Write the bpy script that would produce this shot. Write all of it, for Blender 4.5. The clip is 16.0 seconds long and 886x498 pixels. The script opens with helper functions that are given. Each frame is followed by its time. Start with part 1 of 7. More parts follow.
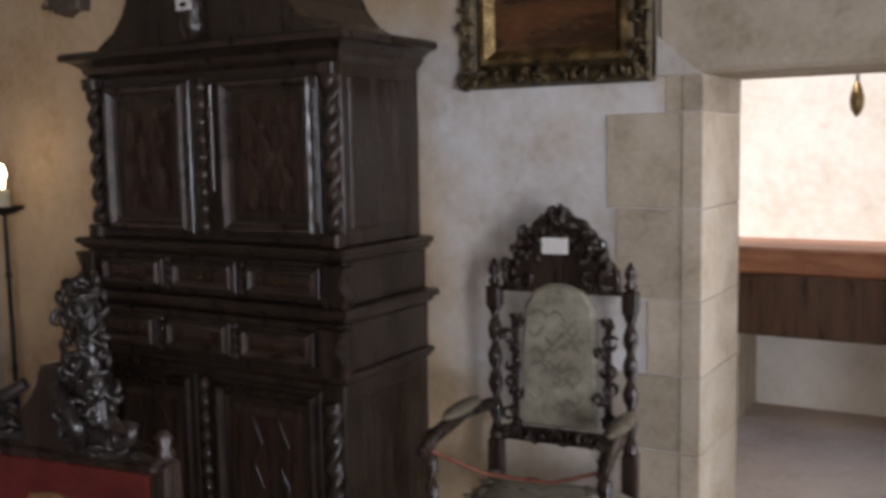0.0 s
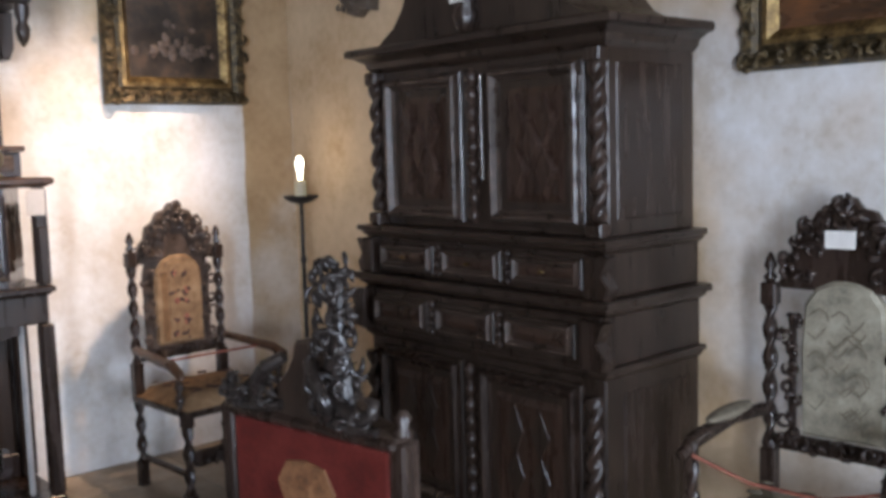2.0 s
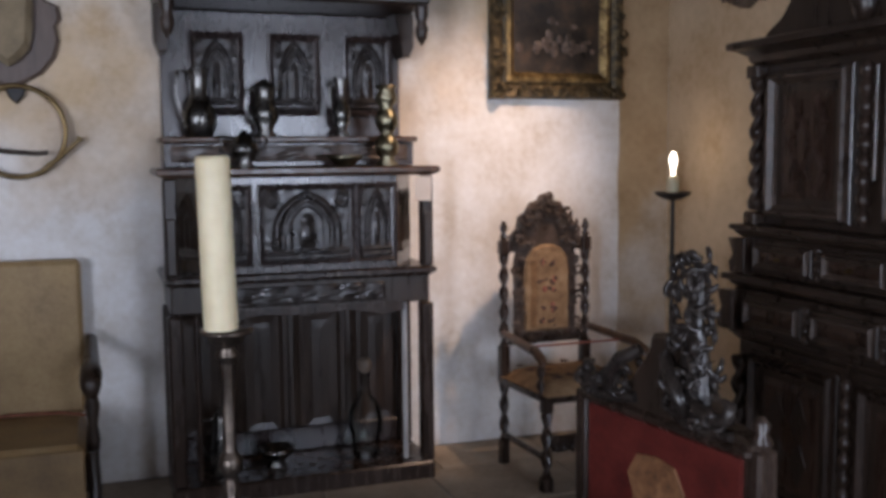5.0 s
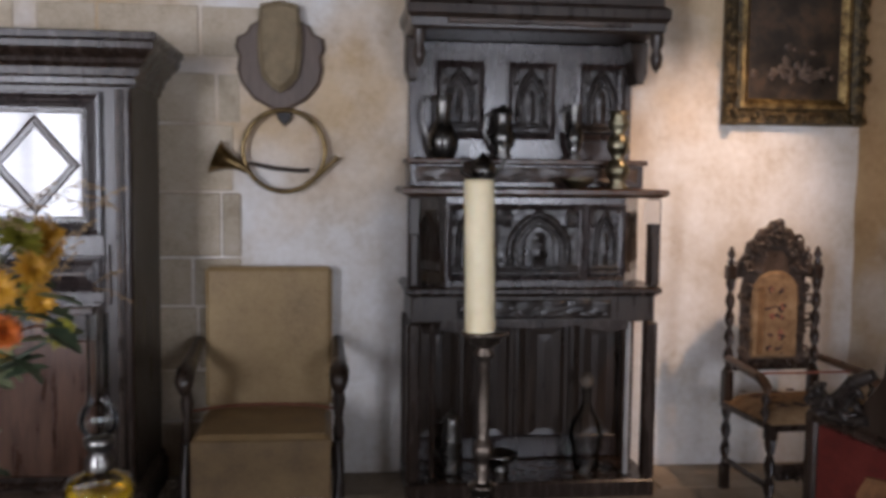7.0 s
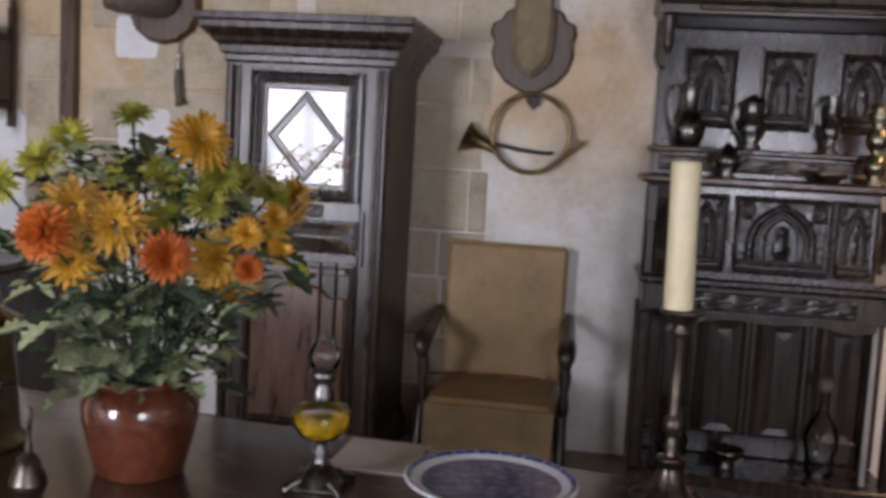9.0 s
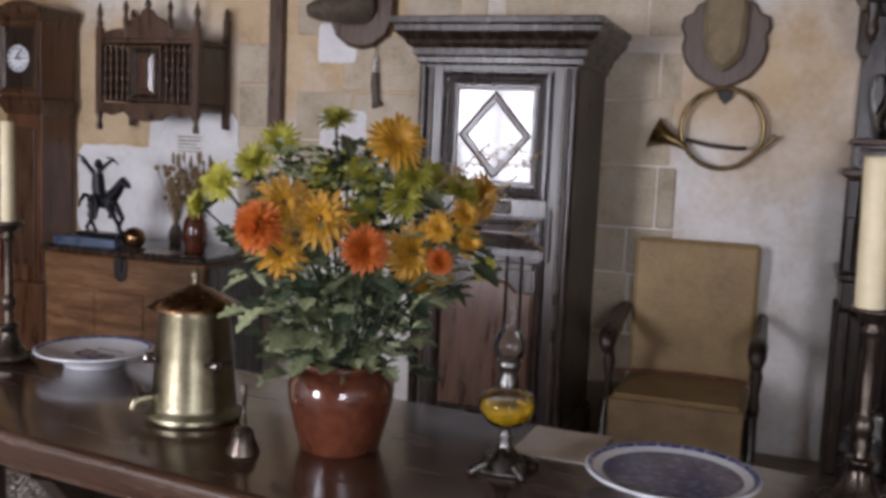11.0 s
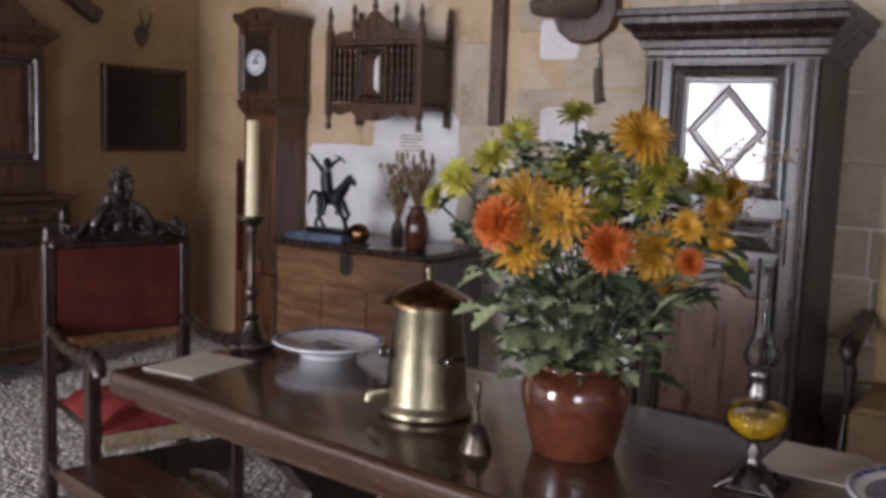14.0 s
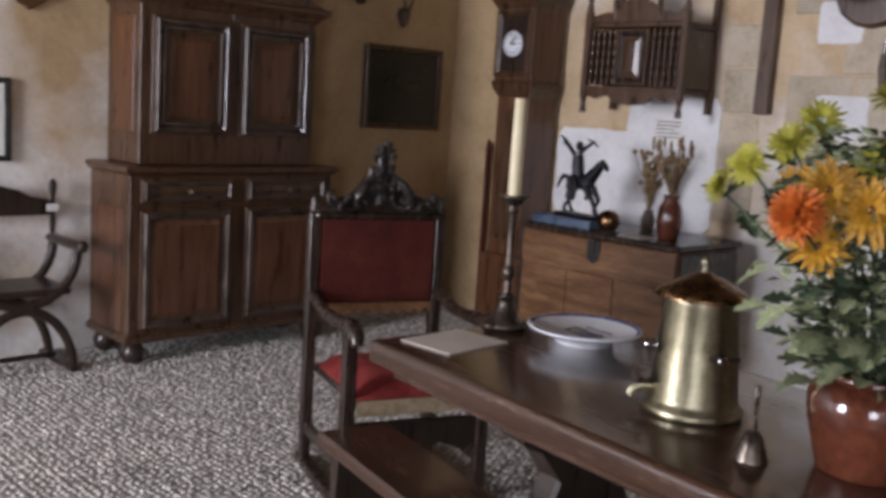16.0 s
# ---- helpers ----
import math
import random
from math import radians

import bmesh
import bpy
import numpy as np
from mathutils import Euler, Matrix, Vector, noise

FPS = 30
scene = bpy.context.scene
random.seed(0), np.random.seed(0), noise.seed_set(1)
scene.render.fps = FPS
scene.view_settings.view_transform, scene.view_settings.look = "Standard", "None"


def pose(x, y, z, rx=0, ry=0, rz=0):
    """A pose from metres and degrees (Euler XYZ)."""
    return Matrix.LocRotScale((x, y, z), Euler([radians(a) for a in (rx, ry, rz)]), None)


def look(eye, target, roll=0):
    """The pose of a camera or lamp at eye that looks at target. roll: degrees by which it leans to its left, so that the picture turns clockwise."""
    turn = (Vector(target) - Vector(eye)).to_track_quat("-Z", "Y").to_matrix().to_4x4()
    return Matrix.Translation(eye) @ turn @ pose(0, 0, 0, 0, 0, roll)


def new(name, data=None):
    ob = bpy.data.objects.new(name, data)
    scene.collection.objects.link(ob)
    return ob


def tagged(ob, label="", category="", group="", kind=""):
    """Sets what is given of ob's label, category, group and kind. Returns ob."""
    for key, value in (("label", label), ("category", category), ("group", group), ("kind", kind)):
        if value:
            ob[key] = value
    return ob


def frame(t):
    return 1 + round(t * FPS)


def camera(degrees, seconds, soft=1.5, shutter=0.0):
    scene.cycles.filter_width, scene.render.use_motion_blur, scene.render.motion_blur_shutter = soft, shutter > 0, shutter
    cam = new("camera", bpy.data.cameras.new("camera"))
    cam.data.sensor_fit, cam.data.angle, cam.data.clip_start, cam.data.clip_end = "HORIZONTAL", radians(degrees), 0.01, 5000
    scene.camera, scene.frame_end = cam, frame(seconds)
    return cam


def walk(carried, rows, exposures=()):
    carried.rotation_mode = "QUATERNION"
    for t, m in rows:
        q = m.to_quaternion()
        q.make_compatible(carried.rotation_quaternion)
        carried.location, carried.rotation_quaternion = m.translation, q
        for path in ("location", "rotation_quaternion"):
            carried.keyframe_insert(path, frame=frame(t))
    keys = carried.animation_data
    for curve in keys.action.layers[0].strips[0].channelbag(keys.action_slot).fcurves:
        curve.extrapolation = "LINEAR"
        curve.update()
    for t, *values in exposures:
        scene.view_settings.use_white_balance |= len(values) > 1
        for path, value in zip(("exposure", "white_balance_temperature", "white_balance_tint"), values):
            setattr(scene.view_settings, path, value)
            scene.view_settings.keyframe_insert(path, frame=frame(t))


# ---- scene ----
cam = camera(49.19, 16.0, soft=3.6, shutter=0.5)
PATH = [
    (0.0, pose(0.147, 0.082, 1.548, 83.87, 1.06, -58.76)),
    (0.5, pose(0.213, 0.108, 1.529, 84.91, 1.68, -54.62)),
    (1.0, pose(0.261, 0.108, 1.523, 84.89, 1.37, -48.41)),
    (1.5, pose(0.273, 0.080, 1.519, 84.28, -0.44, -41.96)),
    (2.0, pose(0.260, 0.043, 1.520, 84.03, 1.67, -41.39)),
    (2.5, pose(0.198, -0.001, 1.525, 83.32, 2.70, -39.36)),
    (3.0, pose(0.152, -0.022, 1.532, 83.53, 1.04, -34.81)),
    (3.5, pose(0.220, 0.027, 1.509, 84.58, -0.56, -27.93)),
    (4.0, pose(0.274, 0.040, 1.504, 84.16, -0.31, -24.05)),
    (6.5, pose(0.278, -0.044, 1.511, 85.46, -0.21, -10.44)),
    (7.0, pose(0.165, -0.151, 1.515, 85.48, -0.66, -6.62)),
    (7.5, pose(0.107, -0.208, 1.513, 85.52, -0.97, -5.30)),
    (8.0, pose(0.119, -0.247, 1.510, 85.86, -2.33, 0.25)),
    (8.5, pose(0.196, -0.256, 1.501, 84.64, -3.40, 5.24)),
    (9.0, pose(0.277, -0.283, 1.493, 84.29, -3.19, 8.98)),
    (11.5, pose(0.306, -0.369, 1.499, 83.58, -2.32, 22.13)),
    (12.0, pose(0.292, -0.359, 1.494, 83.52, -1.92, 24.02)),
    (12.5, pose(0.265, -0.340, 1.493, 82.78, -1.23, 26.24)),
    (13.0, pose(0.244, -0.353, 1.492, 83.09, -1.72, 28.41)),
    (13.5, pose(0.237, -0.356, 1.490, 83.29, -1.90, 29.91)),
    (14.0, pose(0.216, -0.343, 1.485, 83.03, -2.03, 32.27)),
    (14.5, pose(0.185, -0.340, 1.484, 82.83, -2.07, 35.14)),
    (15.0, pose(0.153, -0.360, 1.487, 82.81, -2.39, 38.85)),
    (15.5, pose(0.129, -0.349, 1.480, 82.16, -2.85, 42.79)),
    (16.0, pose(0.093, -0.342, 1.462, 81.52, -3.70, 46.17)),
]
walk(cam, PATH, ((0.0, -0.12, 6600, 18), (0.8, 0.2, 6600, 17), (2.0, 0.62, 5900, 13), (3.3, 0.50, 5900, 14), (4.0, 0.20, 5900, 16), (6.5, -0.20, 6450, 19), (9.0, -0.14, 6700, 21), (12.0, -0.08, 6800, 22), (14.5, -0.08, 6800, 22), (16.0, 0.0, 6700, 21)))

# ---- world, sun and large lights ----
world = bpy.data.worlds.new("world")
scene.world = world
world.use_nodes = True
wn = world.node_tree
sky = wn.nodes.new("ShaderNodeTexSky")
sky.sky_type = "NISHITA"
sky.sun_disc = False
sky.sun_elevation = radians(52)
sky.sun_rotation = radians(-110)
wn.links.new(sky.outputs["Color"], wn.nodes["Background"].inputs["Color"])
wn.nodes["Background"].inputs["Strength"].default_value = 0.15

sun = new("sun", bpy.data.lights.new("sun", "SUN"))
sun.data.energy = 5.0
sun.data.angle = radians(0.5)
sun.data.color = (1.0, 0.96, 0.90)
sun.matrix_world = look((0, 0, 8), (1.0 * 8 / 1.28, -0.36 * 8 / 1.28, 0))


def window_light(name, x, y, z, w, h, aim, power, colour):
    lamp = new(name, bpy.data.lights.new(name, "AREA"))
    lamp.data.shape = "RECTANGLE"
    lamp.data.size, lamp.data.size_y = w, h
    lamp.data.energy, lamp.data.color = power, colour
    lamp.matrix_world = look((x, y, z), aim)
    return lamp


XR, XL, YN, YS, HC = 3.20, -5.00, 4.64, -3.6, 3.3     # inner faces of the walls and the ceiling

window_light("daylight_a", -3.35, YS - 0.12, 1.55, 1.5, 1.9, (-3.35, 4, 1.55), 470, (0.82, 0.90, 1.0))
window_light("daylight_b", 2.30, YS - 0.12, 1.55, 1.5, 1.9, (2.30, 4, 1.55), 180, (0.80, 0.89, 1.0))


# ---- materials ----
def material(name, colours, rough=0.6, metal=0.0, scale=6.0, fine=60.0, bump=0.15, grain=None, coat=0.0, distance=0.004,
             rough_var=0.15, vary=0.0, spec=0.5, stretch=None):
    """Two-scale procedural surface. colours: dark, mid, light. grain: stretch along an axis for wood."""
    m = bpy.data.materials.new(name)
    m.use_nodes = True
    nt = m.node_tree
    n, l = nt.nodes, nt.links
    b = n["Principled BSDF"]
    co = n.new("ShaderNodeTexCoord")
    mp = n.new("ShaderNodeMapping")
    l.new(co.outputs["Object"], mp.inputs["Vector"])
    if grain:
        mp.inputs["Scale"].default_value = grain
    big = n.new("ShaderNodeTexNoise")
    big.inputs["Scale"].default_value, big.inputs["Detail"].default_value = scale, 5
    big.inputs["Roughness"].default_value = 0.62
    small = n.new("ShaderNodeTexNoise")
    small.inputs["Scale"].default_value, small.inputs["Detail"].default_value = fine, 4
    for t in (big, small):
        l.new(mp.outputs["Vector"], t.inputs["Vector"])
    mix = n.new("ShaderNodeMath")
    mix.operation = "MULTIPLY_ADD"
    l.new(small.outputs["Fac"], mix.inputs[0])
    mix.inputs[1].default_value = 0.35
    l.new(big.outputs["Fac"], mix.inputs[2])
    ramp = n.new("ShaderNodeValToRGB")
    e = ramp.color_ramp.elements
    e[0].position, e[1].position = 0.46, 0.90
    e[0].color, e[1].color = (*colours[0], 1), (*colours[-1], 1)
    if len(colours) > 2:
        k = e.new(0.66)
        k.color = (*colours[1], 1)
    l.new(mix.outputs[0], ramp.inputs["Fac"])
    out = ramp.outputs["Color"]
    if vary:
        info = n.new("ShaderNodeObjectInfo")
        hsv = n.new("ShaderNodeHueSaturation")
        mr = n.new("ShaderNodeMapRange")
        mr.inputs["To Min"].default_value, mr.inputs["To Max"].default_value = 1 - vary, 1 + vary
        l.new(info.outputs["Random"], mr.inputs["Value"])
        l.new(mr.outputs["Result"], hsv.inputs["Value"])
        l.new(out, hsv.inputs["Color"])
        out = hsv.outputs["Color"]
    l.new(out, b.inputs["Base Color"])
    rr = n.new("ShaderNodeMapRange")
    rr.inputs["From Min"].default_value, rr.inputs["From Max"].default_value = 0.3, 0.75
    rr.inputs["To Min"].default_value, rr.inputs["To Max"].default_value = max(0.02, rough - rough_var), min(1, rough + rough_var)
    l.new(big.outputs["Fac"], rr.inputs["Value"])
    l.new(rr.outputs["Result"], b.inputs["Roughness"])
    b.inputs["Metallic"].default_value = metal
    b.inputs["Coat Weight"].default_value = coat
    b.inputs["Coat Roughness"].default_value = 0.12
    b.inputs["Specular IOR Level"].default_value = spec
    if bump:
        bp = n.new("ShaderNodeBump")
        bp.inputs["Strength"].default_value, bp.inputs["Distance"].default_value = bump, distance
        l.new(mix.outputs[0], bp.inputs["Height"])
        l.new(bp.outputs["Normal"], b.inputs["Normal"])
    return m


oak_black = material("black_oak", ((0.018, 0.0115, 0.008), (0.028, 0.018, 0.0125), (0.046, 0.030, 0.021)), 0.31, grain=(6, 6, 0.7), scale=4, fine=24, bump=0.07, spec=0.45, rough_var=0.06)
oak_grey = material("grey_worn_oak", ((0.017, 0.0105, 0.0075), (0.027, 0.0168, 0.012), (0.046, 0.029, 0.0215)), 0.27, grain=(6, 6, 0.7), scale=4, fine=24, bump=0.06, spec=0.45, rough_var=0.05)
oak_sheen = material("waxed_oak", ((0.018, 0.012, 0.011), (0.027, 0.0185, 0.017), (0.042, 0.030, 0.027)), 0.28, grain=(5, 5, 0.7), scale=3, fine=24, bump=0.04, coat=0.45, rough_var=0.06)
oak_sheen.node_tree.nodes["Principled BSDF"].inputs["Coat Roughness"].default_value = 0.18
pale_post = material("pale_right_post", ((0.30, 0.29, 0.28), (0.38, 0.37, 0.36), (0.46, 0.45, 0.44)), 0.4, scale=8, fine=60, bump=0.05)
cabinet_field = material("brown_oak_panel", ((0.020, 0.011, 0.0075), (0.036, 0.019, 0.0125), (0.062, 0.034, 0.022)), 0.32, grain=(6, 6, 0.7), scale=4, fine=24, bump=0.1, spec=0.45)
flagstone = material("tan_flagstone", ((0.20, 0.16, 0.115), (0.31, 0.25, 0.185), (0.41, 0.34, 0.26)), 0.8, scale=3, fine=40, bump=0.3, vary=0.12)
oak_carved = material("rubbed_carved_oak", ((0.014, 0.011, 0.0095), (0.021, 0.016, 0.0135), (0.034, 0.026, 0.022)), 0.3, scale=14, fine=90, bump=0.12, spec=0.45)
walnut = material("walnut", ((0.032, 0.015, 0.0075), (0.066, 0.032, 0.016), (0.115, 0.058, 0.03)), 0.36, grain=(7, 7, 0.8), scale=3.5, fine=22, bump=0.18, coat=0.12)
walnut_warm = material("warm_walnut", ((0.045, 0.017, 0.008), (0.092, 0.037, 0.017), (0.15, 0.065, 0.031)), 0.36, grain=(7, 7, 0.8), scale=3.5, fine=20, bump=0.15, coat=0.1)
edge_worn = material("worn_moulding", ((0.026, 0.017, 0.012), (0.054, 0.036, 0.026), (0.12, 0.082, 0.062)), 0.36, scale=9, fine=60, bump=0.2, coat=0.06)
table_wood = material("polished_table_oak", ((0.036, 0.0165, 0.0095), (0.052, 0.024, 0.0138), (0.074, 0.036, 0.021)), 0.24, grain=(0.8, 7, 7), scale=3, fine=24, bump=0.04, coat=0.5, rough_var=0.08)
chest_wood = material("chest_fruitwood", ((0.06, 0.026, 0.010), (0.14, 0.062, 0.023), (0.25, 0.125, 0.05)), 0.45, grain=(0.9, 6, 6), scale=3.5, fine=20, bump=0.15, coat=0.08)
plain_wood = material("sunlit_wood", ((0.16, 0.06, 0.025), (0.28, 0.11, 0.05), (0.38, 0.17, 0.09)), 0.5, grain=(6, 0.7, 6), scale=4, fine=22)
iron = material("black_iron", ((0.012, 0.012, 0.012), (0.03, 0.028, 0.027), (0.06, 0.05, 0.045)), 0.5, 0.7, scale=14, fine=90, bump=0.3)
candle_bronze = material("brown_bronze", ((0.04, 0.032, 0.026), (0.085, 0.068, 0.055), (0.16, 0.13, 0.105)), 0.34, 0.9, scale=14, fine=90, bump=0.15)
pewter = material("pewter", ((0.07, 0.07, 0.066), (0.14, 0.137, 0.13), (0.25, 0.24, 0.225)), 0.3, 1.0, scale=10, fine=70, bump=0.08, rough_var=0.1)
brass = material("brass", ((0.13, 0.115, 0.072), (0.235, 0.21, 0.138), (0.36, 0.33, 0.23)), 0.36, 1.0, scale=8, fine=60, bump=0.08, rough_var=0.1)
brass_dull = material("dull_brass", ((0.09, 0.058, 0.025), (0.19, 0.13, 0.058), (0.32, 0.23, 0.11)), 0.36, 1.0, scale=10, fine=60, bump=0.1)
copper = material("browned_copper", ((0.10, 0.05, 0.025), (0.20, 0.11, 0.055), (0.33, 0.19, 0.10)), 0.3, 1.0, scale=10, fine=60, bump=0.1)
gilt = material("old_gilt", ((0.04, 0.026, 0.012), (0.20, 0.13, 0.05), (0.46, 0.32, 0.13)), 0.42, 0.7, scale=18, fine=90, bump=0.5)
gilt_dark = material("dark_gilt", ((0.012, 0.010, 0.007), (0.07, 0.05, 0.025), (0.24, 0.17, 0.075)), 0.45, 0.5, scale=26, fine=120, bump=0.8, distance=0.008)
silver = material("silvered_metal", ((0.25, 0.25, 0.26), (0.5, 0.5, 0.5), (0.75, 0.75, 0.75)), 0.25, 1.0, scale=14, fine=80, bump=0.2)
velvet = material("red_velvet", ((0.06, 0.009, 0.007), (0.10, 0.015, 0.011), (0.15, 0.028, 0.02)), 0.85, scale=10, fine=200, bump=0.3, spec=0.2)
velvet_seat = material("bright_red_velvet", ((0.13, 0.014, 0.012), (0.22, 0.03, 0.026), (0.30, 0.055, 0.048)), 0.85, scale=10, fine=200, bump=0.3, spec=0.2)
fringe = material("cream_fringe", ((0.20, 0.14, 0.08), (0.34, 0.26, 0.16), (0.46, 0.37, 0.25)), 0.85, scale=40, fine=180, bump=0.6)
velvet_old = material("faded_red_velvet", ((0.042, 0.008, 0.006), (0.07, 0.0125, 0.009), (0.11, 0.028, 0.017)), 0.85, scale=7, fine=150, bump=0.3, spec=0.2)
gold_cloth = material("gold_embroidery", ((0.09, 0.036, 0.015), (0.19, 0.085, 0.034), (0.30, 0.15, 0.065)), 0.7, scale=30, fine=180, bump=0.6)
leather = material("mustard_leather", ((0.20, 0.125, 0.05), (0.29, 0.19, 0.085), (0.37, 0.26, 0.13)), 0.62, scale=5, fine=70, bump=0.15)
# darker copy of the leather: shade on the skirt put into its colour
leather_shaded = material("shaded_skirt_leather", ((0.13, 0.08, 0.034), (0.19, 0.12, 0.052), (0.25, 0.165, 0.075)), 0.6, scale=6, fine=70, bump=0.15)
damask = material("grey_green_damask", ((0.12, 0.105, 0.075), (0.25, 0.225, 0.165), (0.36, 0.33, 0.25)), 0.75, scale=16, fine=140, bump=0.3)
damask_line = material("dark_damask_figure", ((0.09, 0.075, 0.05), (0.15, 0.125, 0.085), (0.21, 0.18, 0.13)), 0.8, scale=20, fine=140, bump=0.3)
tapestry = material("tan_needlework", ((0.13, 0.075, 0.038), (0.23, 0.14, 0.072), (0.33, 0.22, 0.125)), 0.85, scale=14, fine=160, bump=0.4, spec=0.2)
tapestry_pale = material("pale_needlework", ((0.24, 0.17, 0.10), (0.40, 0.30, 0.18), (0.50, 0.40, 0.26)), 0.85, scale=14, fine=160, bump=0.4, spec=0.2)
tapestry_brown = material("brown_needlework", ((0.09, 0.045, 0.02), (0.17, 0.09, 0.04), (0.24, 0.14, 0.07)), 0.85, scale=14, fine=160, bump=0.4, spec=0.2)
tapestry_dark = material("dark_needlework", ((0.025, 0.016, 0.014), (0.06, 0.035, 0.028), (0.11, 0.06, 0.045)), 0.85, scale=20, fine=160, bump=0.4, spec=0.2)
tapestry_red = material("rose_needlework", ((0.16, 0.045, 0.035), (0.26, 0.09, 0.06), (0.36, 0.16, 0.10)), 0.85, scale=20, fine=160, bump=0.4, spec=0.2)
wax = material("ivory_wax", ((0.52, 0.44, 0.27), (0.62, 0.54, 0.35), (0.70, 0.62, 0.43)), 0.5, scale=6, fine=40, bump=0.06)
wax.node_tree.nodes["Principled BSDF"].inputs["Subsurface Weight"].default_value = 0.15
wax.node_tree.nodes["Principled BSDF"].inputs["Subsurface Radius"].default_value = (0.02, 0.012, 0.006)
paper = material("paper_card", ((0.50, 0.43, 0.37), (0.60, 0.53, 0.46), (0.66, 0.60, 0.54)), 0.75, scale=5, fine=60, bump=0.05)
paper_white = material("white_label", ((0.62, 0.60, 0.56), (0.72, 0.70, 0.66), (0.80, 0.78, 0.74)), 0.7, scale=8, fine=60, bump=0.03)
china = material("white_china", ((0.55, 0.56, 0.60), (0.66, 0.68, 0.72), (0.76, 0.78, 0.80)), 0.14, scale=6, fine=40, bump=0.02, rough_var=0.05)
china_blue = material("blue_china_glaze", ((0.02, 0.025, 0.10), (0.06, 0.075, 0.22), (0.22, 0.25, 0.42)), 0.14, scale=34, fine=90, bump=0.02, rough_var=0.05)
china_ink = material("dark_blue_glaze", ((0.012, 0.02, 0.09), (0.025, 0.04, 0.15), (0.06, 0.08, 0.24)), 0.2, scale=20, fine=90, bump=0.02)
terracotta = material("glazed_terracotta", ((0.05, 0.014, 0.008), (0.095, 0.027, 0.014), (0.15, 0.047, 0.024)), 0.13, scale=5, fine=40, bump=0.06, coat=0.5, rough_var=0.05)
bronze = material("dark_bronze", ((0.008, 0.008, 0.010), (0.016, 0.016, 0.02), (0.04, 0.04, 0.045)), 0.4, 0.6, scale=14, fine=60, bump=0.2)
horn_brown = material("brown_horn", ((0.05, 0.035, 0.025), (0.10, 0.075, 0.055), (0.16, 0.125, 0.095)), 0.6, scale=14, fine=90, bump=0.3)
shield_wood = material("shield_wood", ((0.055, 0.035, 0.027), (0.10, 0.068, 0.052), (0.15, 0.105, 0.08)), 0.5, grain=(6, 6, 0.8), scale=4, fine=24, bump=0.12)
hide = material("short_tan_hide", ((0.13, 0.095, 0.055), (0.22, 0.165, 0.095), (0.30, 0.24, 0.15)), 0.8, scale=10, fine=200, bump=0.5)
board_black = material("dark_painted_panel", ((0.008, 0.009, 0.007), (0.014, 0.014, 0.011), (0.026, 0.024, 0.018)), 0.35, scale=5, fine=40, bump=0.05)
oil_dark = material("dark_oil_painting", ((0.012, 0.010, 0.008), (0.035, 0.024, 0.016), (0.10, 0.055, 0.028)), 0.4, scale=5, fine=26, bump=0.1)
oil_brown = material("brown_oil_painting", ((0.02, 0.011, 0.006), (0.07, 0.03, 0.013), (0.19, 0.075, 0.025)), 0.3, grain=(1, 1, 3.5), scale=3, fine=26, bump=0.1)
oil_light = material("pale_oil_paint", ((0.04, 0.026, 0.018), (0.10, 0.065, 0.045), (0.20, 0.14, 0.10)), 0.45, scale=26, fine=90, bump=0.2)
dried = material("dried_plants", ((0.10, 0.06, 0.03), (0.20, 0.13, 0.065), (0.30, 0.21, 0.11)), 0.9, scale=14, fine=90)
blue_box = material("slate_blue_cloth", ((0.03, 0.05, 0.08), (0.06, 0.09, 0.14), (0.10, 0.14, 0.20)), 0.35, scale=8, fine=60)
leaf_dark = material("dark_leaf", ((0.018, 0.032, 0.018), (0.042, 0.066, 0.036), (0.095, 0.125, 0.065)), 0.5, scale=12, fine=60, bump=0.1, vary=0.35)
leaf_light = material("pale_leaf", ((0.08, 0.105, 0.05), (0.20, 0.23, 0.12), (0.38, 0.40, 0.24)), 0.55, scale=12, fine=60, bump=0.1, vary=0.35)
petal_yellow = material("greenish_yellow_petal", ((0.16, 0.17, 0.015), (0.30, 0.28, 0.03), (0.46, 0.42, 0.07)), 0.6, scale=16, fine=90, bump=0.1, vary=0.22)
petal_amber = material("amber_petal", ((0.26, 0.095, 0.006), (0.43, 0.205, 0.012), (0.56, 0.33, 0.03)), 0.6, scale=16, fine=90, bump=0.1, vary=0.2)
petal_orange = material("red_orange_petal", ((0.34, 0.05, 0.008), (0.52, 0.11, 0.012), (0.64, 0.20, 0.025)), 0.6, scale=16, fine=90, bump=0.1, vary=0.15)
stone = material("limestone_block", ((0.36, 0.29, 0.20), (0.50, 0.42, 0.31), (0.60, 0.53, 0.43)), 0.9, scale=5, fine=55, bump=0.5, vary=0.16, distance=0.006)
stone_pale = material("pale_dressed_stone", ((0.36, 0.33, 0.29), (0.50, 0.46, 0.41), (0.62, 0.58, 0.53)), 0.9, scale=5, fine=55, bump=0.4, vary=0.1)
pebble = material("floor_pebbles", ((0.27, 0.25, 0.225), (0.46, 0.43, 0.39), (0.66, 0.63, 0.59)), 0.75, scale=26, fine=120, bump=0.2, vary=0.35)
mortar = material("floor_mortar", ((0.16, 0.145, 0.125), (0.26, 0.235, 0.20), (0.36, 0.33, 0.29)), 0.95, scale=7, fine=60, bump=0.6)
ceiling_dark = material("dark_unseen_ceiling", ((0.05, 0.032, 0.02), (0.09, 0.058, 0.036), (0.14, 0.095, 0.06)), 0.9, scale=3, fine=30, bump=0.3)


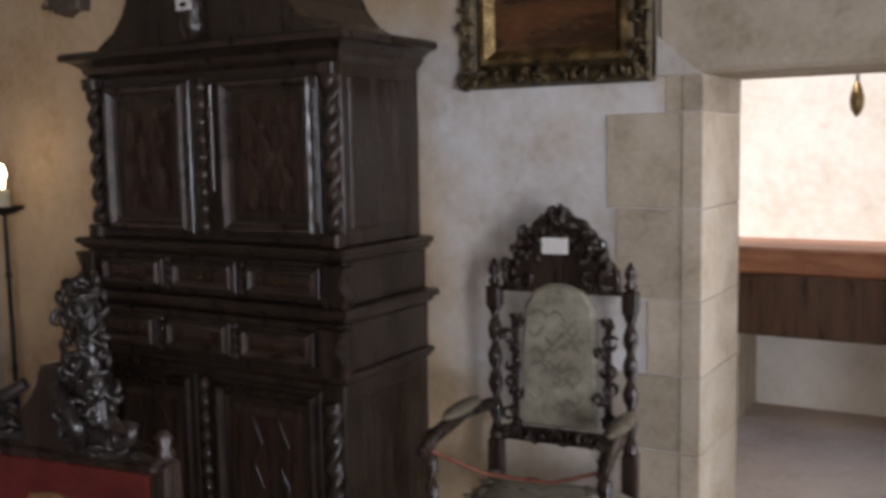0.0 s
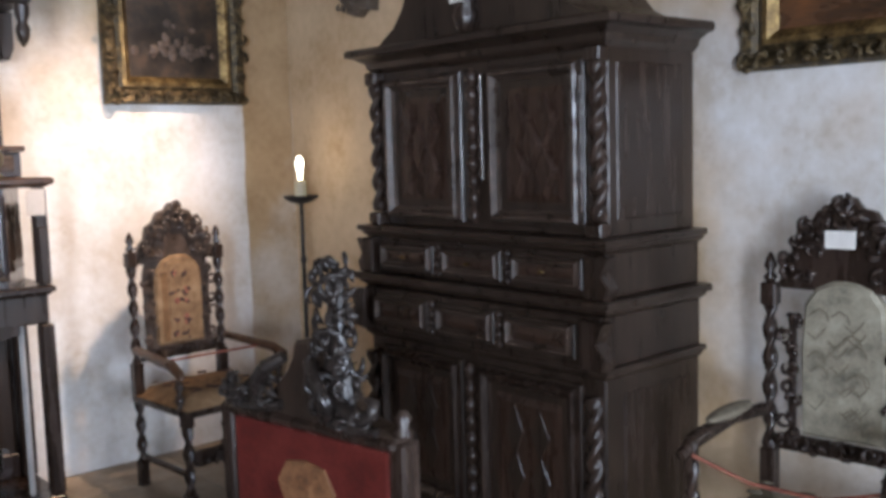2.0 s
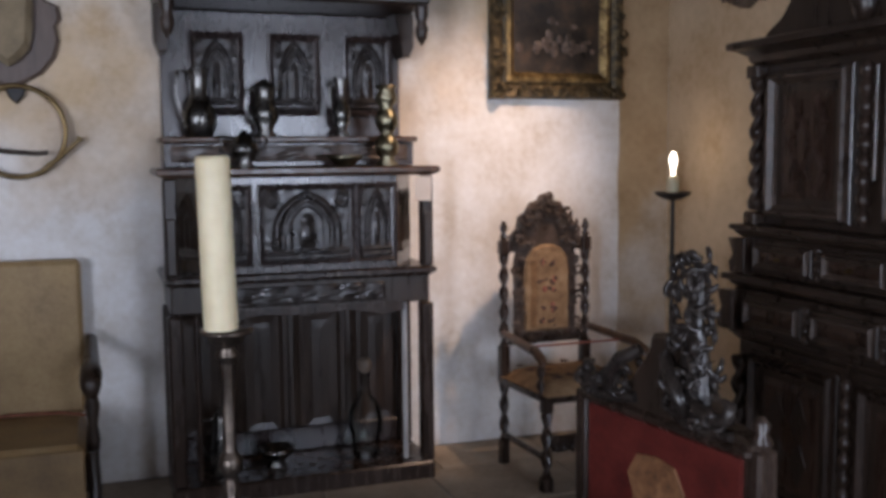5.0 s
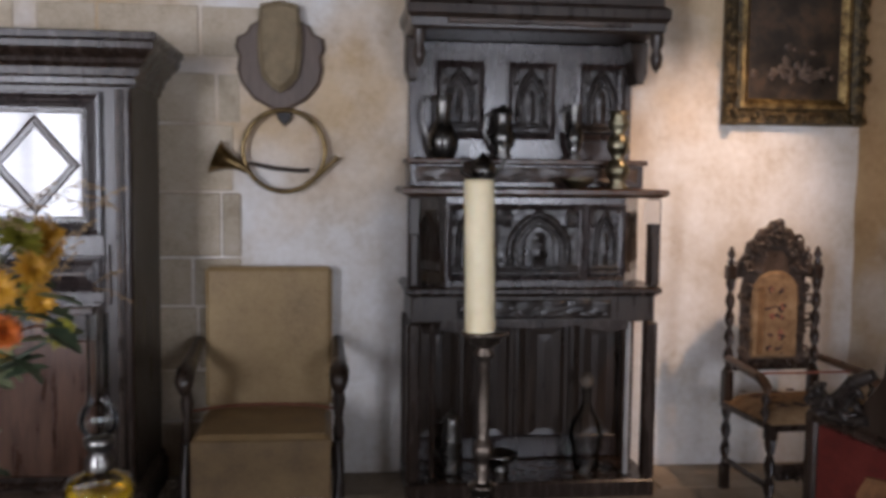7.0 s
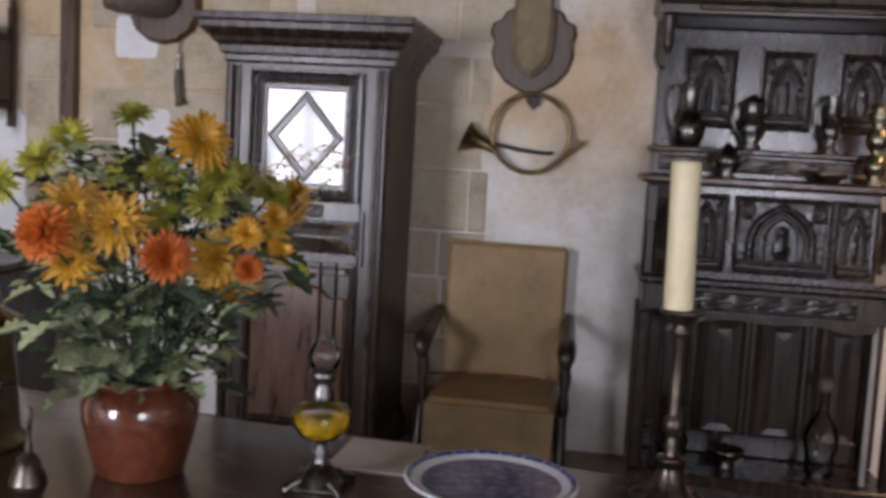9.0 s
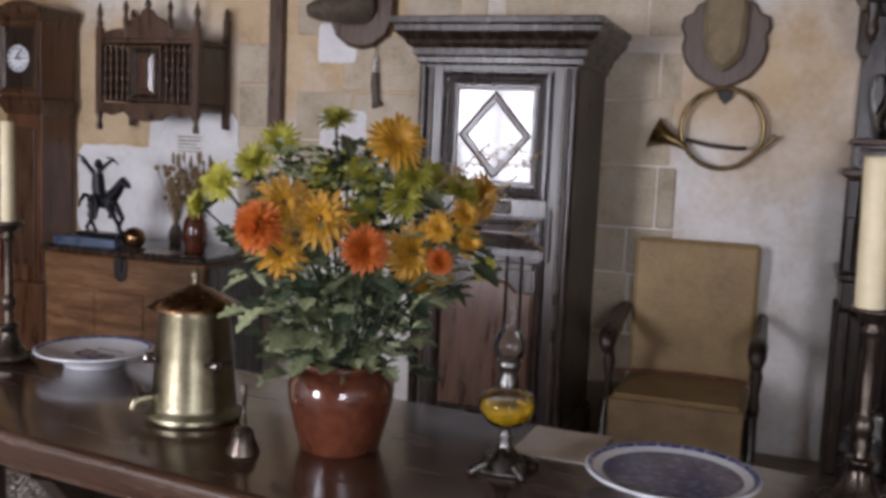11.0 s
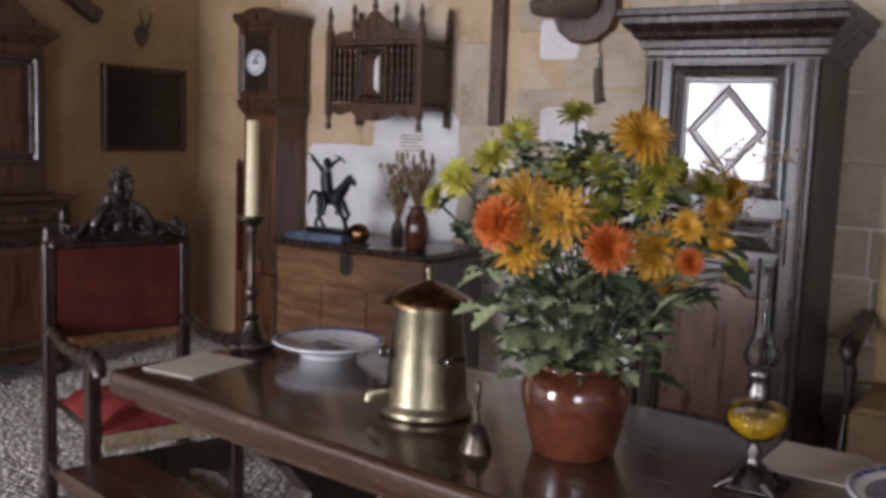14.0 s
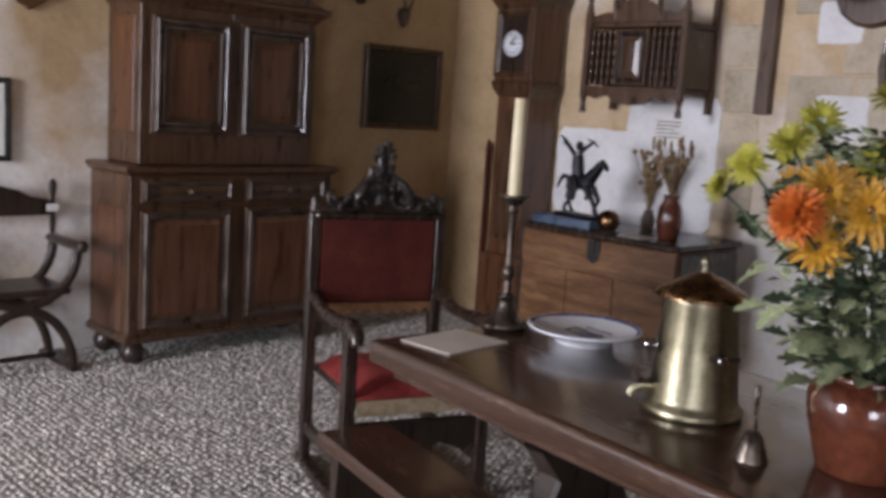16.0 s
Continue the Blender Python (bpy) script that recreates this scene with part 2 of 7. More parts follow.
def plaster(name, shift, lean=(0, 0, 0), level=0.0, earth=(0.80, 0.62, 0.41)):
    """Lime plaster: white coats over ochre, with trowel relief and worn patches."""
    m = material(name, ((0.56, 0.50, 0.42), (0.71, 0.68, 0.64), (0.83, 0.82, 0.81)), 0.85, scale=3.2, fine=28, bump=0.55, distance=0.012)
    nt = m.node_tree
    n, l = nt.nodes, nt.links
    b = n["Principled BSDF"]
    co = n.new("ShaderNodeTexCoord")
    patch = n.new("ShaderNodeTexNoise")
    patch.inputs["Scale"].default_value, patch.inputs["Detail"].default_value = 0.85, 6
    mp = n.new("ShaderNodeMapping")
    mp.inputs["Location"].default_value = shift
    l.new(co.outputs["Object"], mp.inputs["Vector"])
    l.new(mp.outputs["Vector"], patch.inputs["Vector"])
    rp = n.new("ShaderNodeValToRGB")
    rp.color_ramp.elements[0].position, rp.color_ramp.elements[1].position = 0.46, 0.60
    dot = n.new("ShaderNodeVectorMath")
    dot.operation = "DOT_PRODUCT"
    dot.inputs[1].default_value = lean
    l.new(co.outputs["Object"], dot.inputs[0])
    both = n.new("ShaderNodeMath")
    both.operation = "ADD"
    l.new(patch.outputs["Fac"], both.inputs[0])
    l.new(dot.outputs["Value"], both.inputs[1])
    shifted = n.new("ShaderNodeMath")
    shifted.operation = "ADD"
    l.new(both.outputs[0], shifted.inputs[0])
    shifted.inputs[1].default_value = level
    l.new(shifted.outputs[0], rp.inputs["Fac"])
    ochre = n.new("ShaderNodeMix")
    ochre.data_type = "RGBA"
    old = b.inputs["Base Color"].links[0].from_socket
    tint = n.new("ShaderNodeMix")
    tint.data_type, tint.blend_type = "RGBA", "MULTIPLY"
    tint.inputs["Factor"].default_value = 1.0
    l.new(old, tint.inputs["A"])
    tint.inputs["B"].default_value = (*earth, 1)
    l.new(rp.outputs["Color"], ochre.inputs["Factor"])
    l.new(tint.outputs["Result"], ochre.inputs["A"])
    l.new(old, ochre.inputs["B"])
    l.new(ochre.outputs["Result"], b.inputs["Base Color"])
    return m


plaster_n = plaster("north_plaster", (1.3, 0.0, 0.4), (0.02, 0, -0.09), 0.19)
plaster_e = plaster("east_plaster", (0.0, 2.6, 0.0), (0, -0.15, 0), 0.28)
plaster_w = plaster("west_plaster", (0.0, 7.1, 1.7), (0, -0.14, 0), 0.34, (0.60, 0.435, 0.25))
ochre_wash = plaster("ochre_limewash", (3.0, 0.0, 1.0), (0, 0, 0), -0.08, (0.62, 0.455, 0.27))
court_paving = material("court_paving", ((0.40, 0.33, 0.27), (0.52, 0.44, 0.37), (0.60, 0.53, 0.46)), 0.9, scale=2, fine=30, bump=0.3)
ochre_deep = plaster("deep_ochre_limewash", (1.0, 0.0, 4.0), (0, 0, 0), -0.2, (0.60, 0.435, 0.25))
whitewash = material("whitewash_patch", ((0.62, 0.61, 0.60), (0.74, 0.73, 0.73), (0.82, 0.82, 0.82)), 0.85, scale=4, fine=30, bump=0.5, distance=0.01)
court_white = material("sunlit_limewash", ((0.66, 0.62, 0.53), (0.78, 0.75, 0.68), (0.86, 0.84, 0.79)), 0.9, scale=2.2, fine=22, bump=0.5, distance=0.012)


def glass_material(name, colour, rough=0.02, weight=1.0):
    m = bpy.data.materials.new(name)
    m.use_nodes = True
    b = m.node_tree.nodes["Principled BSDF"]
    b.inputs["Base Color"].default_value = (*colour, 1)
    b.inputs["Roughness"].default_value = rough
    b.inputs["Transmission Weight"].default_value = weight
    b.inputs["IOR"].default_value = 1.45
    return m


def thin_glass(name, tint):
    """Blown glass wall: see-through, with a reflection that grows at the rim."""
    m = bpy.data.materials.new(name)
    m.use_nodes = True
    nt = m.node_tree
    n, l = nt.nodes, nt.links
    clear, shine, mix, fr = n.new("ShaderNodeBsdfTransparent"), n.new("ShaderNodeBsdfGlossy"), n.new("ShaderNodeMixShader"), n.new("ShaderNodeFresnel")
    clear.inputs["Color"].default_value = (*tint, 1)
    shine.inputs["Roughness"].default_value = 0.04
    fr.inputs["IOR"].default_value = 1.4
    l.new(fr.outputs["Fac"], mix.inputs["Fac"])
    l.new(clear.outputs["BSDF"], mix.inputs[1])
    l.new(shine.outputs["BSDF"], mix.inputs[2])
    l.new(mix.outputs["Shader"], n["Material Output"].inputs["Surface"])
    return m


glass = thin_glass("clear_glass", (0.90, 0.92, 0.91))
lamp_oil = glass_material("yellow_lamp_oil", (0.90, 0.62, 0.04), 0.05, 0.8)


def glow_material(name, colour, strength):
    m = bpy.data.materials.new(name)
    m.use_nodes = True
    b = m.node_tree.nodes["Principled BSDF"]
    b.inputs["Base Color"].default_value = (*colour, 1)
    b.inputs["Emission Color"].default_value = (*colour, 1)
    b.inputs["Emission Strength"].default_value = strength
    return m


bulb_glow = glow_material("lit_flame_bulb", (1.0, 0.86, 0.64), 9)
polished_panel = material("polished_panel", ((0.05, 0.04, 0.035), (0.075, 0.06, 0.05), (0.10, 0.08, 0.07)), 0.10, scale=3, fine=30, bump=0.03, coat=0.08, rough_var=0.03, spec=0.35)
polished_panel.node_tree.nodes["Principled BSDF"].inputs["Coat Roughness"].default_value = 0.03
window_frame_paint = material("window_frame_wood", ((0.05, 0.03, 0.02), (0.10, 0.06, 0.035), (0.16, 0.10, 0.06)), 0.5, grain=(6, 6, 0.8), scale=4, fine=24)


# ---- mesh building ----
class Build:
    """Collects vertices and faces of one mesh."""

    def __init__(self):
        self.v, self.f, self.smooth = [], [], []

    def add(self, verts, faces, smooth=False):
        o = len(self.v)
        self.v += [tuple(p) for p in verts]
        self.f += [tuple(i + o for i in f) for f in faces]
        self.smooth += [smooth] * len(faces)
        return self

    def box(self, x0, x1, y0, y1, z0, z1, ch=0.004):
        """A block with chamfered edges."""
        lo, hi = (min(x0, x1), min(y0, y1), min(z0, z1)), (max(x0, x1), max(y0, y1), max(z0, z1))
        c = min(ch, *((hi[k] - lo[k]) * 0.35 for k in range(3)))
        verts, index = [], {}
        for sx in (0, 1):
            for sy in (0, 1):
                for sz in (0, 1):
                    s = (sx, sy, sz)
                    for a in range(3):
                        p = []
                        for k in range(3):
                            base = hi[k] if s[k] else lo[k]
                            p.append(base if k == a else base + (-c if s[k] else c))
                        index[s, a] = len(verts)
                        verts.append(p)
        faces = []
        corner = lambda a, va, b, vb, c_, vc: tuple({a: va, b: vb, c_: vc}[k] for k in range(3))
        for a in range(3):
            b, d = (a + 1) % 3, (a + 2) % 3
            for va in (0, 1):
                ring = [index[corner(a, va, b, vb, d, vd), a] for vb, vd in ((0, 0), (1, 0), (1, 1), (0, 1))]
                faces.append(ring if va else ring[::-1])
            for vb in (0, 1):
                for vd in (0, 1):
                    p, q = corner(a, 0, b, vb, d, vd), corner(a, 1, b, vb, d, vd)
                    ring = [index[p, b], index[q, b], index[q, d], index[p, d]]
                    faces.append(ring if vb != vd else ring[::-1])
        for s in [(i, j, k) for i in (0, 1) for j in (0, 1) for k in (0, 1)]:
            ring = [index[s, 0], index[s, 1], index[s, 2]]
            faces.append(ring if sum(s) % 2 else ring[::-1])
        return self.add(verts, faces)

    def lathe(self, profile, at=(0, 0, 0), seg=20, squash=1.0):
        """Turned shape: profile of (radius, z) from bottom to top."""
        verts, faces = [], []
        for r, z in profile:
            for i in range(seg):
                a = 2 * math.pi * i / seg
                verts.append((at[0] + r * math.cos(a), at[1] + squash * r * math.sin(a), at[2] + z))
        for j in range(len(profile) - 1):
            for i in range(seg):
                k = (i + 1) % seg
                faces.append((j * seg + i, j * seg + k, (j + 1) * seg + k, (j + 1) * seg + i))
        self.add(verts, faces, True)
        self.add(verts[:seg], [tuple(range(seg))[::-1]])
        return self.add(verts[-seg:], [tuple(range(seg))])

    def tube(self, points, radius, seg=8):
        """A rod along points; radius a number or one per point."""
        pts = [Vector(p) for p in points]
        rad = radius if isinstance(radius, (list, tuple)) else [radius] * len(pts)
        verts, faces, side = [], [], None
        for i, p in enumerate(pts):
            d = (pts[min(i + 1, len(pts) - 1)] - pts[max(i - 1, 0)]).normalized()
            if side is None:
                side = d.orthogonal().normalized()
            side = (side - d * side.dot(d)).normalized()
            up = d.cross(side)
            for k in range(seg):
                a = 2 * math.pi * k / seg
                verts.append(p + (side * math.cos(a) + up * math.sin(a)) * rad[i])
        for j in range(len(pts) - 1):
            for k in range(seg):
                m = (k + 1) % seg
                faces.append((j * seg + k, j * seg + m, (j + 1) * seg + m, (j + 1) * seg + k))
        self.add(verts, faces, True)
        self.add(verts[:seg], [tuple(range(seg))[::-1]])
        return self.add(verts[-seg:], [tuple(range(seg))])

    def twist(self, x, y, z0, z1, r, turns=5, seg=12, depth=0.32):
        """A barley-twist column."""
        n = max(8, int(turns * 8))
        verts, faces = [], []
        for j in range(n + 1):
            f = j / n
            z = z0 + (z1 - z0) * f
            for i in range(seg):
                a = 2 * math.pi * i / seg
                rr = r * (1 - depth + depth * math.cos(2 * (a - math.pi * turns * f)))
                verts.append((x + rr * math.cos(a), y + rr * math.sin(a), z))
        for j in range(n):
            for i in range(seg):
                k = (i + 1) % seg
                faces.append((j * seg + i, j * seg + k, (j + 1) * seg + k, (j + 1) * seg + i))
        self.add(verts, faces, True)
        self.add(verts[:seg], [tuple(range(seg))[::-1]])
        return self.add(verts[-seg:], [tuple(range(seg))])

    def beads(self, x, y, z0, z1, r, n):
        """A turned column of knops."""
        h = (z1 - z0) / n
        prof = []
        for i in range(n):
            for f, k in ((0.02, 0.45), (0.25, 0.85), (0.5, 1.0), (0.75, 0.85), (0.98, 0.45)):
                prof.append((r * k, z0 + h * (i + f)))
        return self.lathe(prof, (x, y, 0), 10)

    def prism(self, outline, y0, y1, ch=0.0):
        """An outline of (x, z) extruded from y0 (front) to y1."""
        n = len(outline)
        cx, cz = sum(p[0] for p in outline) / n, sum(p[1] for p in outline) / n
        rings = [(y1, 0.0), (y0 + (ch if y1 > y0 else -ch), 0.0), (y0, ch)] if ch else [(y1, 0.0), (y0, 0.0)]
        verts = []
        for y, inset in rings:
            for x, z in outline:
                d = math.hypot(x - cx, z - cz) or 1
                verts.append((x + (cx - x) / d * inset, y, z + (cz - z) / d * inset))
        m = len(rings)
        faces = []
        for j in range(m - 1):
            for i in range(n):
                k = (i + 1) % n
                faces.append((j * n + i, (j + 1) * n + i, (j + 1) * n + k, j * n + k))
        faces += [tuple(range(n)), tuple(range((m - 1) * n, m * n))[::-1]]
        return self.add(verts, faces)

    def moulding(self, x0, x1, z0, z1, y, profile):
        """A mitred frame round a rectangle, in front of the plane y (towards -y). profile: (inset, depth)."""
        verts, faces = [], []
        for inset, depth in profile:
            a, b, c, d = x0 + inset, x1 - inset, z0 + inset, z1 - inset
            verts += [(a, y - depth, c), (b, y - depth, c), (b, y - depth, d), (a, y - depth, d)]
        for j in range(len(profile) - 1):
            for i in range(4):
                k = (i + 1) % 4
                faces.append((j * 4 + i, j * 4 + k, (j + 1) * 4 + k, (j + 1) * 4 + i))
        return self.add(verts, faces)

    def relief(self, x0, x1, z0, z1, y, height, n=34, m=30):
        """A carved panel: height(u, v) in metres stands out towards -y."""
        verts, faces = [], []
        for j in range(m + 1):
            for i in range(n + 1):
                u, v = i / n, j / m
                edge = min(u, v, 1 - u, 1 - v)
                h = height(u, v) if edge > 0 else 0.0
                verts.append((x0 + (x1 - x0) * u, y - h, z0 + (z1 - z0) * v))
        for j in range(m):
            for i in range(n):
                a = j * (n + 1) + i
                faces.append((a, a + 1, a + n + 2, a + n + 1))
        return self.add(verts, faces, True)

    def cornice(self, x0, x1, yb, yf, profile):
        """A cornice round front and two sides. profile: (projection, z); the back stays at yb."""
        verts, faces = [], []
        for p, z in profile:
            verts += [(x0 - p, yb, z), (x0 - p, yf - p, z), (x1 + p, yf - p, z), (x1 + p, yb, z)]
        for j in range(len(profile) - 1):
            for i in range(3):
                faces.append((j * 4 + i, j * 4 + i + 1, (j + 1) * 4 + i + 1, (j + 1) * 4 + i))
            faces.append((j * 4 + 3, j * 4, (j + 1) * 4, (j + 1) * 4 + 3))
        e = (len(profile) - 1) * 4
        faces += [(3, 2, 1, 0), (e, e + 1, e + 2, e + 3)]
        return self.add(verts, faces)

    def blob(self, c, r, seg=12, rings=8):
        """An ellipsoid at c with radii r."""
        verts, faces = [], []
        for j in range(rings + 1):
            t = math.pi * j / rings
            for i in range(seg):
                a = 2 * math.pi * i / seg
                verts.append((c[0] + r[0] * math.sin(t) * math.cos(a), c[1] + r[1] * math.sin(t) * math.sin(a), c[2] - r[2] * math.cos(t)))
        for j in range(rings):
            for i in range(seg):
                k = (i + 1) % seg
                faces.append((j * seg + i, j * seg + k, (j + 1) * seg + k, (j + 1) * seg + i))
        return self.add(verts, faces, True)

    def moved(self, m):
        self.v = [tuple(m @ Vector(p)) for p in self.v]
        return self

    def mesh(self, name, mat):
        me = bpy.data.meshes.new(name)
        me.from_pydata(self.v, [], self.f)
        me.polygons.foreach_set("use_smooth", self.smooth)
        me.materials.append(mat)
        me.update()
        return me


def part(name, build, mat, parent, label=""):
    ob = new(name, build.mesh(name, mat))
    ob.parent = parent
    return tagged(ob, label)


def thing(name, m, label, category, group="", kind=""):
    ob = new(name)
    ob.empty_display_size = 0.1
    ob.matrix_basis = m
    return tagged(ob, label, category, group, kind)


def solid(name, build, mat, label, category, m=None, kind="", group=""):
    ob = new(name, build.mesh(name, mat))
    if m is not None:
        ob.matrix_basis = m
    return tagged(ob, label, category, group, kind)


def arc(cx, cz, r, a0, a1, n, rz=None):
    rz = rz or r
    return [(cx + r * math.cos(radians(a0 + (a1 - a0) * i / n)), cz + rz * math.sin(radians(a0 + (a1 - a0) * i / n))) for i in range(n + 1)]


def mirror_outline(half):
    """A symmetric outline from its right half, bottom to top."""
    return half + [(-x, z) for x, z in reversed(half) if x > 1e-6]


# ---- the large structure ----
TH = 0.45
WA, WB = (-4.10, -2.60), (1.55, 3.05)          # windows of the south wall
WZ = (0.6, 2.5)
DOOR = (-0.40, 0.985, 1.76)                     # doorway of the east wall: y from, y to, height

floor = solid("floor", Build().box(XL - TH, XR + TH, YS - TH, YN + TH, -0.2, 0.0, 0.001), mortar, "cobbled floor bedded in grey mortar", "floor", kind="structure")
# the ceiling is out of view; its dark colour keeps bounce off the upper walls
solid("ceiling", Build().box(XL - TH, XR + TH, YS - TH, YN + TH, HC, HC + 0.25), ceiling_dark, "unseen ceiling of the hall, coloured dark to cut bounce", "ceiling", kind="structure")

wall_north = solid("wall_north", Build().box(XL - TH, XR + TH, YN, YN + TH, 0, HC), plaster_n, "thick wall with uneven white lime plaster", "wall", kind="structure")
wall_west = solid("wall_west", Build().box(XL - TH, XL, YS, YN, 0, HC), plaster_w, "thick wall with greyish worn plaster", "wall", kind="structure")
b = Build().box(XR, XR + TH, YS, DOOR[0], 0, HC).box(XR, XR + TH, DOOR[1], YN, 0, HC).box(XR, XR + TH, DOOR[0], DOOR[1], DOOR[2], HC)
wall_east = solid("wall_east", b, plaster_e, "thick plastered wall with a stone-framed doorway", "wall", kind="structure")
b = Build()
xs = [XL - TH, WA[0], WA[1], WB[0], WB[1], XR + TH]
for i in range(5):
    if i % 2:
        b.box(xs[i], xs[i + 1], YS - TH, YS, 0, WZ[0]).box(xs[i], xs[i + 1], YS - TH, YS, WZ[1], HC)
    else:
        b.box(xs[i], xs[i + 1], YS - TH, YS, 0, HC)
solid("wall_south", b, plaster_w, "thick plastered wall with two windows", "wall", kind="structure")
for k, (a, c) in enumerate((WA, WB)):
    win = thing("window_%d" % (k + 1), pose((a + c) / 2, YS - 0.04, 0), "wooden casement window with a middle mullion", "window", kind="structure")
    w = (c - a) / 2
    part("window_frame", Build().box(-w, -w + 0.07, -0.06, 0.0, *WZ).box(w - 0.07, w, -0.06, 0.0, *WZ)
         .box(-w + 0.07, w - 0.07, -0.06, 0.0, WZ[0], WZ[0] + 0.07).box(-w + 0.07, w - 0.07, -0.06, 0.0, WZ[1] - 0.07, WZ[1]), window_frame_paint, win)
    part("mullion", Build().box(-0.05, 0.05, -0.055, 0.005, WZ[0] + 0.07, WZ[1] - 0.07), window_frame_paint, win)

# doorway: dressed stone jamb, lintel and the sunlit court behind it
door_1 = thing("door_1", pose(XR, 0, 0), "open doorway framed in pale dressed stone", "doorway", kind="structure")
zs = (0.0, 0.25, 0.52, 0.78, 1.03, 1.33, 1.64, DOOR[2])
for i in range(7):
    w = (0.31, 0.27, 0.29, 0.17, 0.28, 0.31, 0.11)[i]
    part("stone", Build().box(-0.006, 0.012, DOOR[1] + 0.055, DOOR[1] + w, zs[i] + 0.002, zs[i + 1] - 0.002, 0.004), stone, door_1)
    jamb = Build().prism([(-0.010, zs[i] + 0.002), (TH, zs[i] + 0.002), (TH, zs[i + 1] - 0.002), (-0.010, zs[i + 1] - 0.002)], DOOR[1] - 0.012, DOOR[1] + 0.052, 0.0)
    part("stone", jamb, stone, door_1)
    part("stone", Build().box(-0.010, TH, DOOR[0] - 0.03, DOOR[0] + 0.012, zs[i] + 0.002, zs[i + 1] - 0.002, 0.012), stone_pale, door_1)
part("lintel", Build().box(-0.03, TH, DOOR[0] - 0.3, DOOR[1] + 0.13, DOOR[2] - 0.004, DOOR[2] + 0.42, 0.015), stone, door_1)
shoulder = Build().prism([(DOOR[1] - 0.012, DOOR[2] - 0.006), (DOOR[1] + 0.13, DOOR[2] - 0.006), (DOOR[1] + 0.13, DOOR[2] + 0.12)], 0.035, -0.02, 0.0)
part("shoulder_stone", shoulder.moved(Matrix.Rotation(radians(90), 4, "Z") @ Matrix.Diagonal((1, 1, 1, 1))), stone_pale, door_1)

solid("ground", Build().box(XR + TH, 40, -30, 30, -0.2, -0.004), court_paving, "pale stone paving of the court outside", "ground", kind="structure")
solid("wall_court", Build().box(5.9, 6.3, -8, 9, -0.004, 5.0), court_white, "sunlit plastered court wall", "wall", kind="structure")
ledge = thing("stone_bench", pose(5.9, 0.6, 0), "long wooden-topped bench along the sunlit court wall", "bench")
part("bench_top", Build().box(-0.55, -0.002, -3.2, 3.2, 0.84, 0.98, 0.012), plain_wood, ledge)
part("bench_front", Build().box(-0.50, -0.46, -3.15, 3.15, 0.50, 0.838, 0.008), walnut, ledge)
for yy in (-2.9, -0.9, 0.95, 2.9):
    part("support", Build().box(-0.42, -0.01, yy - 0.12, yy + 0.12, -0.004, 0.838, 0.01), stone, ledge)
lantern = thing("hanging_lantern", pose(5.3, 0.83, 0.12), "small dark hanging lantern in the court", "lantern")
part("lantern_body", Build().lathe([(0.008, 1.53), (0.032, 1.57), (0.036, 1.62), (0.022, 1.67), (0.010, 1.70)]), brass_dull, lantern)
part("chain", Build().tube([(0, 0, 1.70), (0, 0, 2.4)], 0.008), iron, lantern)
part("bracket", Build().tube([(0, 0, 2.4), (0.3, 0, 2.42), (0.605, 0, 2.4)], 0.012), iron, lantern)


def ashlar(wall, axis, place, span, zspan, seed, mat, skip=()):
    """Dressed blocks standing a little proud of a wall, in courses."""
    r = random.Random(seed)
    z = zspan[0]
    while z < zspan[1] - 0.08:
        h = r.uniform(0.24, 0.33)
        u = span[0] + r.uniform(-0.15, 0.0)
        while u < span[1]:
            w = r.uniform(0.28, 0.52)
            a, c = max(u, span[0]), min(u + w, span[1])
            if c - a > 0.07 and r.random() > 0.16:
                d = r.uniform(0.003, 0.012)
                if axis == "y":
                    blk = Build().box(a + 0.004, c - 0.004, place - d, place + 0.02, z + 0.004, min(z + h, zspan[1]) - 0.004, 0.009)
                else:
                    blk = Build().box(place - 0.02, place + d, a + 0.004, c - 0.004, z + 0.004, min(z + h, zspan[1]) - 0.004, 0.009)
                part("stone", blk, mat, wall)
            u += w
        z += h


pts = [(2.90, 0.002), (XR - 0.002, 0.002), (XR - 0.002, HC - 0.002), (2.92, HC - 0.002)]
pts += [(2.90 + 0.004 * math.sin(k * 2.1) + 0.003 * math.sin(k * 5.3), HC - 0.002 - (HC - 0.004) * k / 24) for k in range(1, 24)]
part("ochre_plaster", Build().prism(pts, YN - 0.004, YN + 0.01), ochre_wash, wall_north)
pts = [(XL + 0.002, 0.002)] + [(-4.24 + 0.012 * math.sin(k * 1.7) + 0.008 * math.sin(k * 4.1), 0.002 + (HC - 0.004) * k / 24) for k in range(25)] + [(XL + 0.002, HC - 0.002)]
part("ochre_plaster", Build().prism(pts, YN - 0.004, YN + 0.01), ochre_deep, wall_north)
ashlar(wall_north, "y", YN, (-2.44, -1.30), (1.2, 2.9), 3, stone)
ashlar(wall_north, "y", YN, (-2.82, -2.57), (0.9, 2.9), 5, stone)
ashlar(wall_north, "y", YN, (-0.72, -0.26), (0.0, 2.05), 11, stone)
ashlar(wall_north, "y", YN, (-1.6, -0.1), (2.05, 2.3), 12, stone)
rp = random.Random(9)
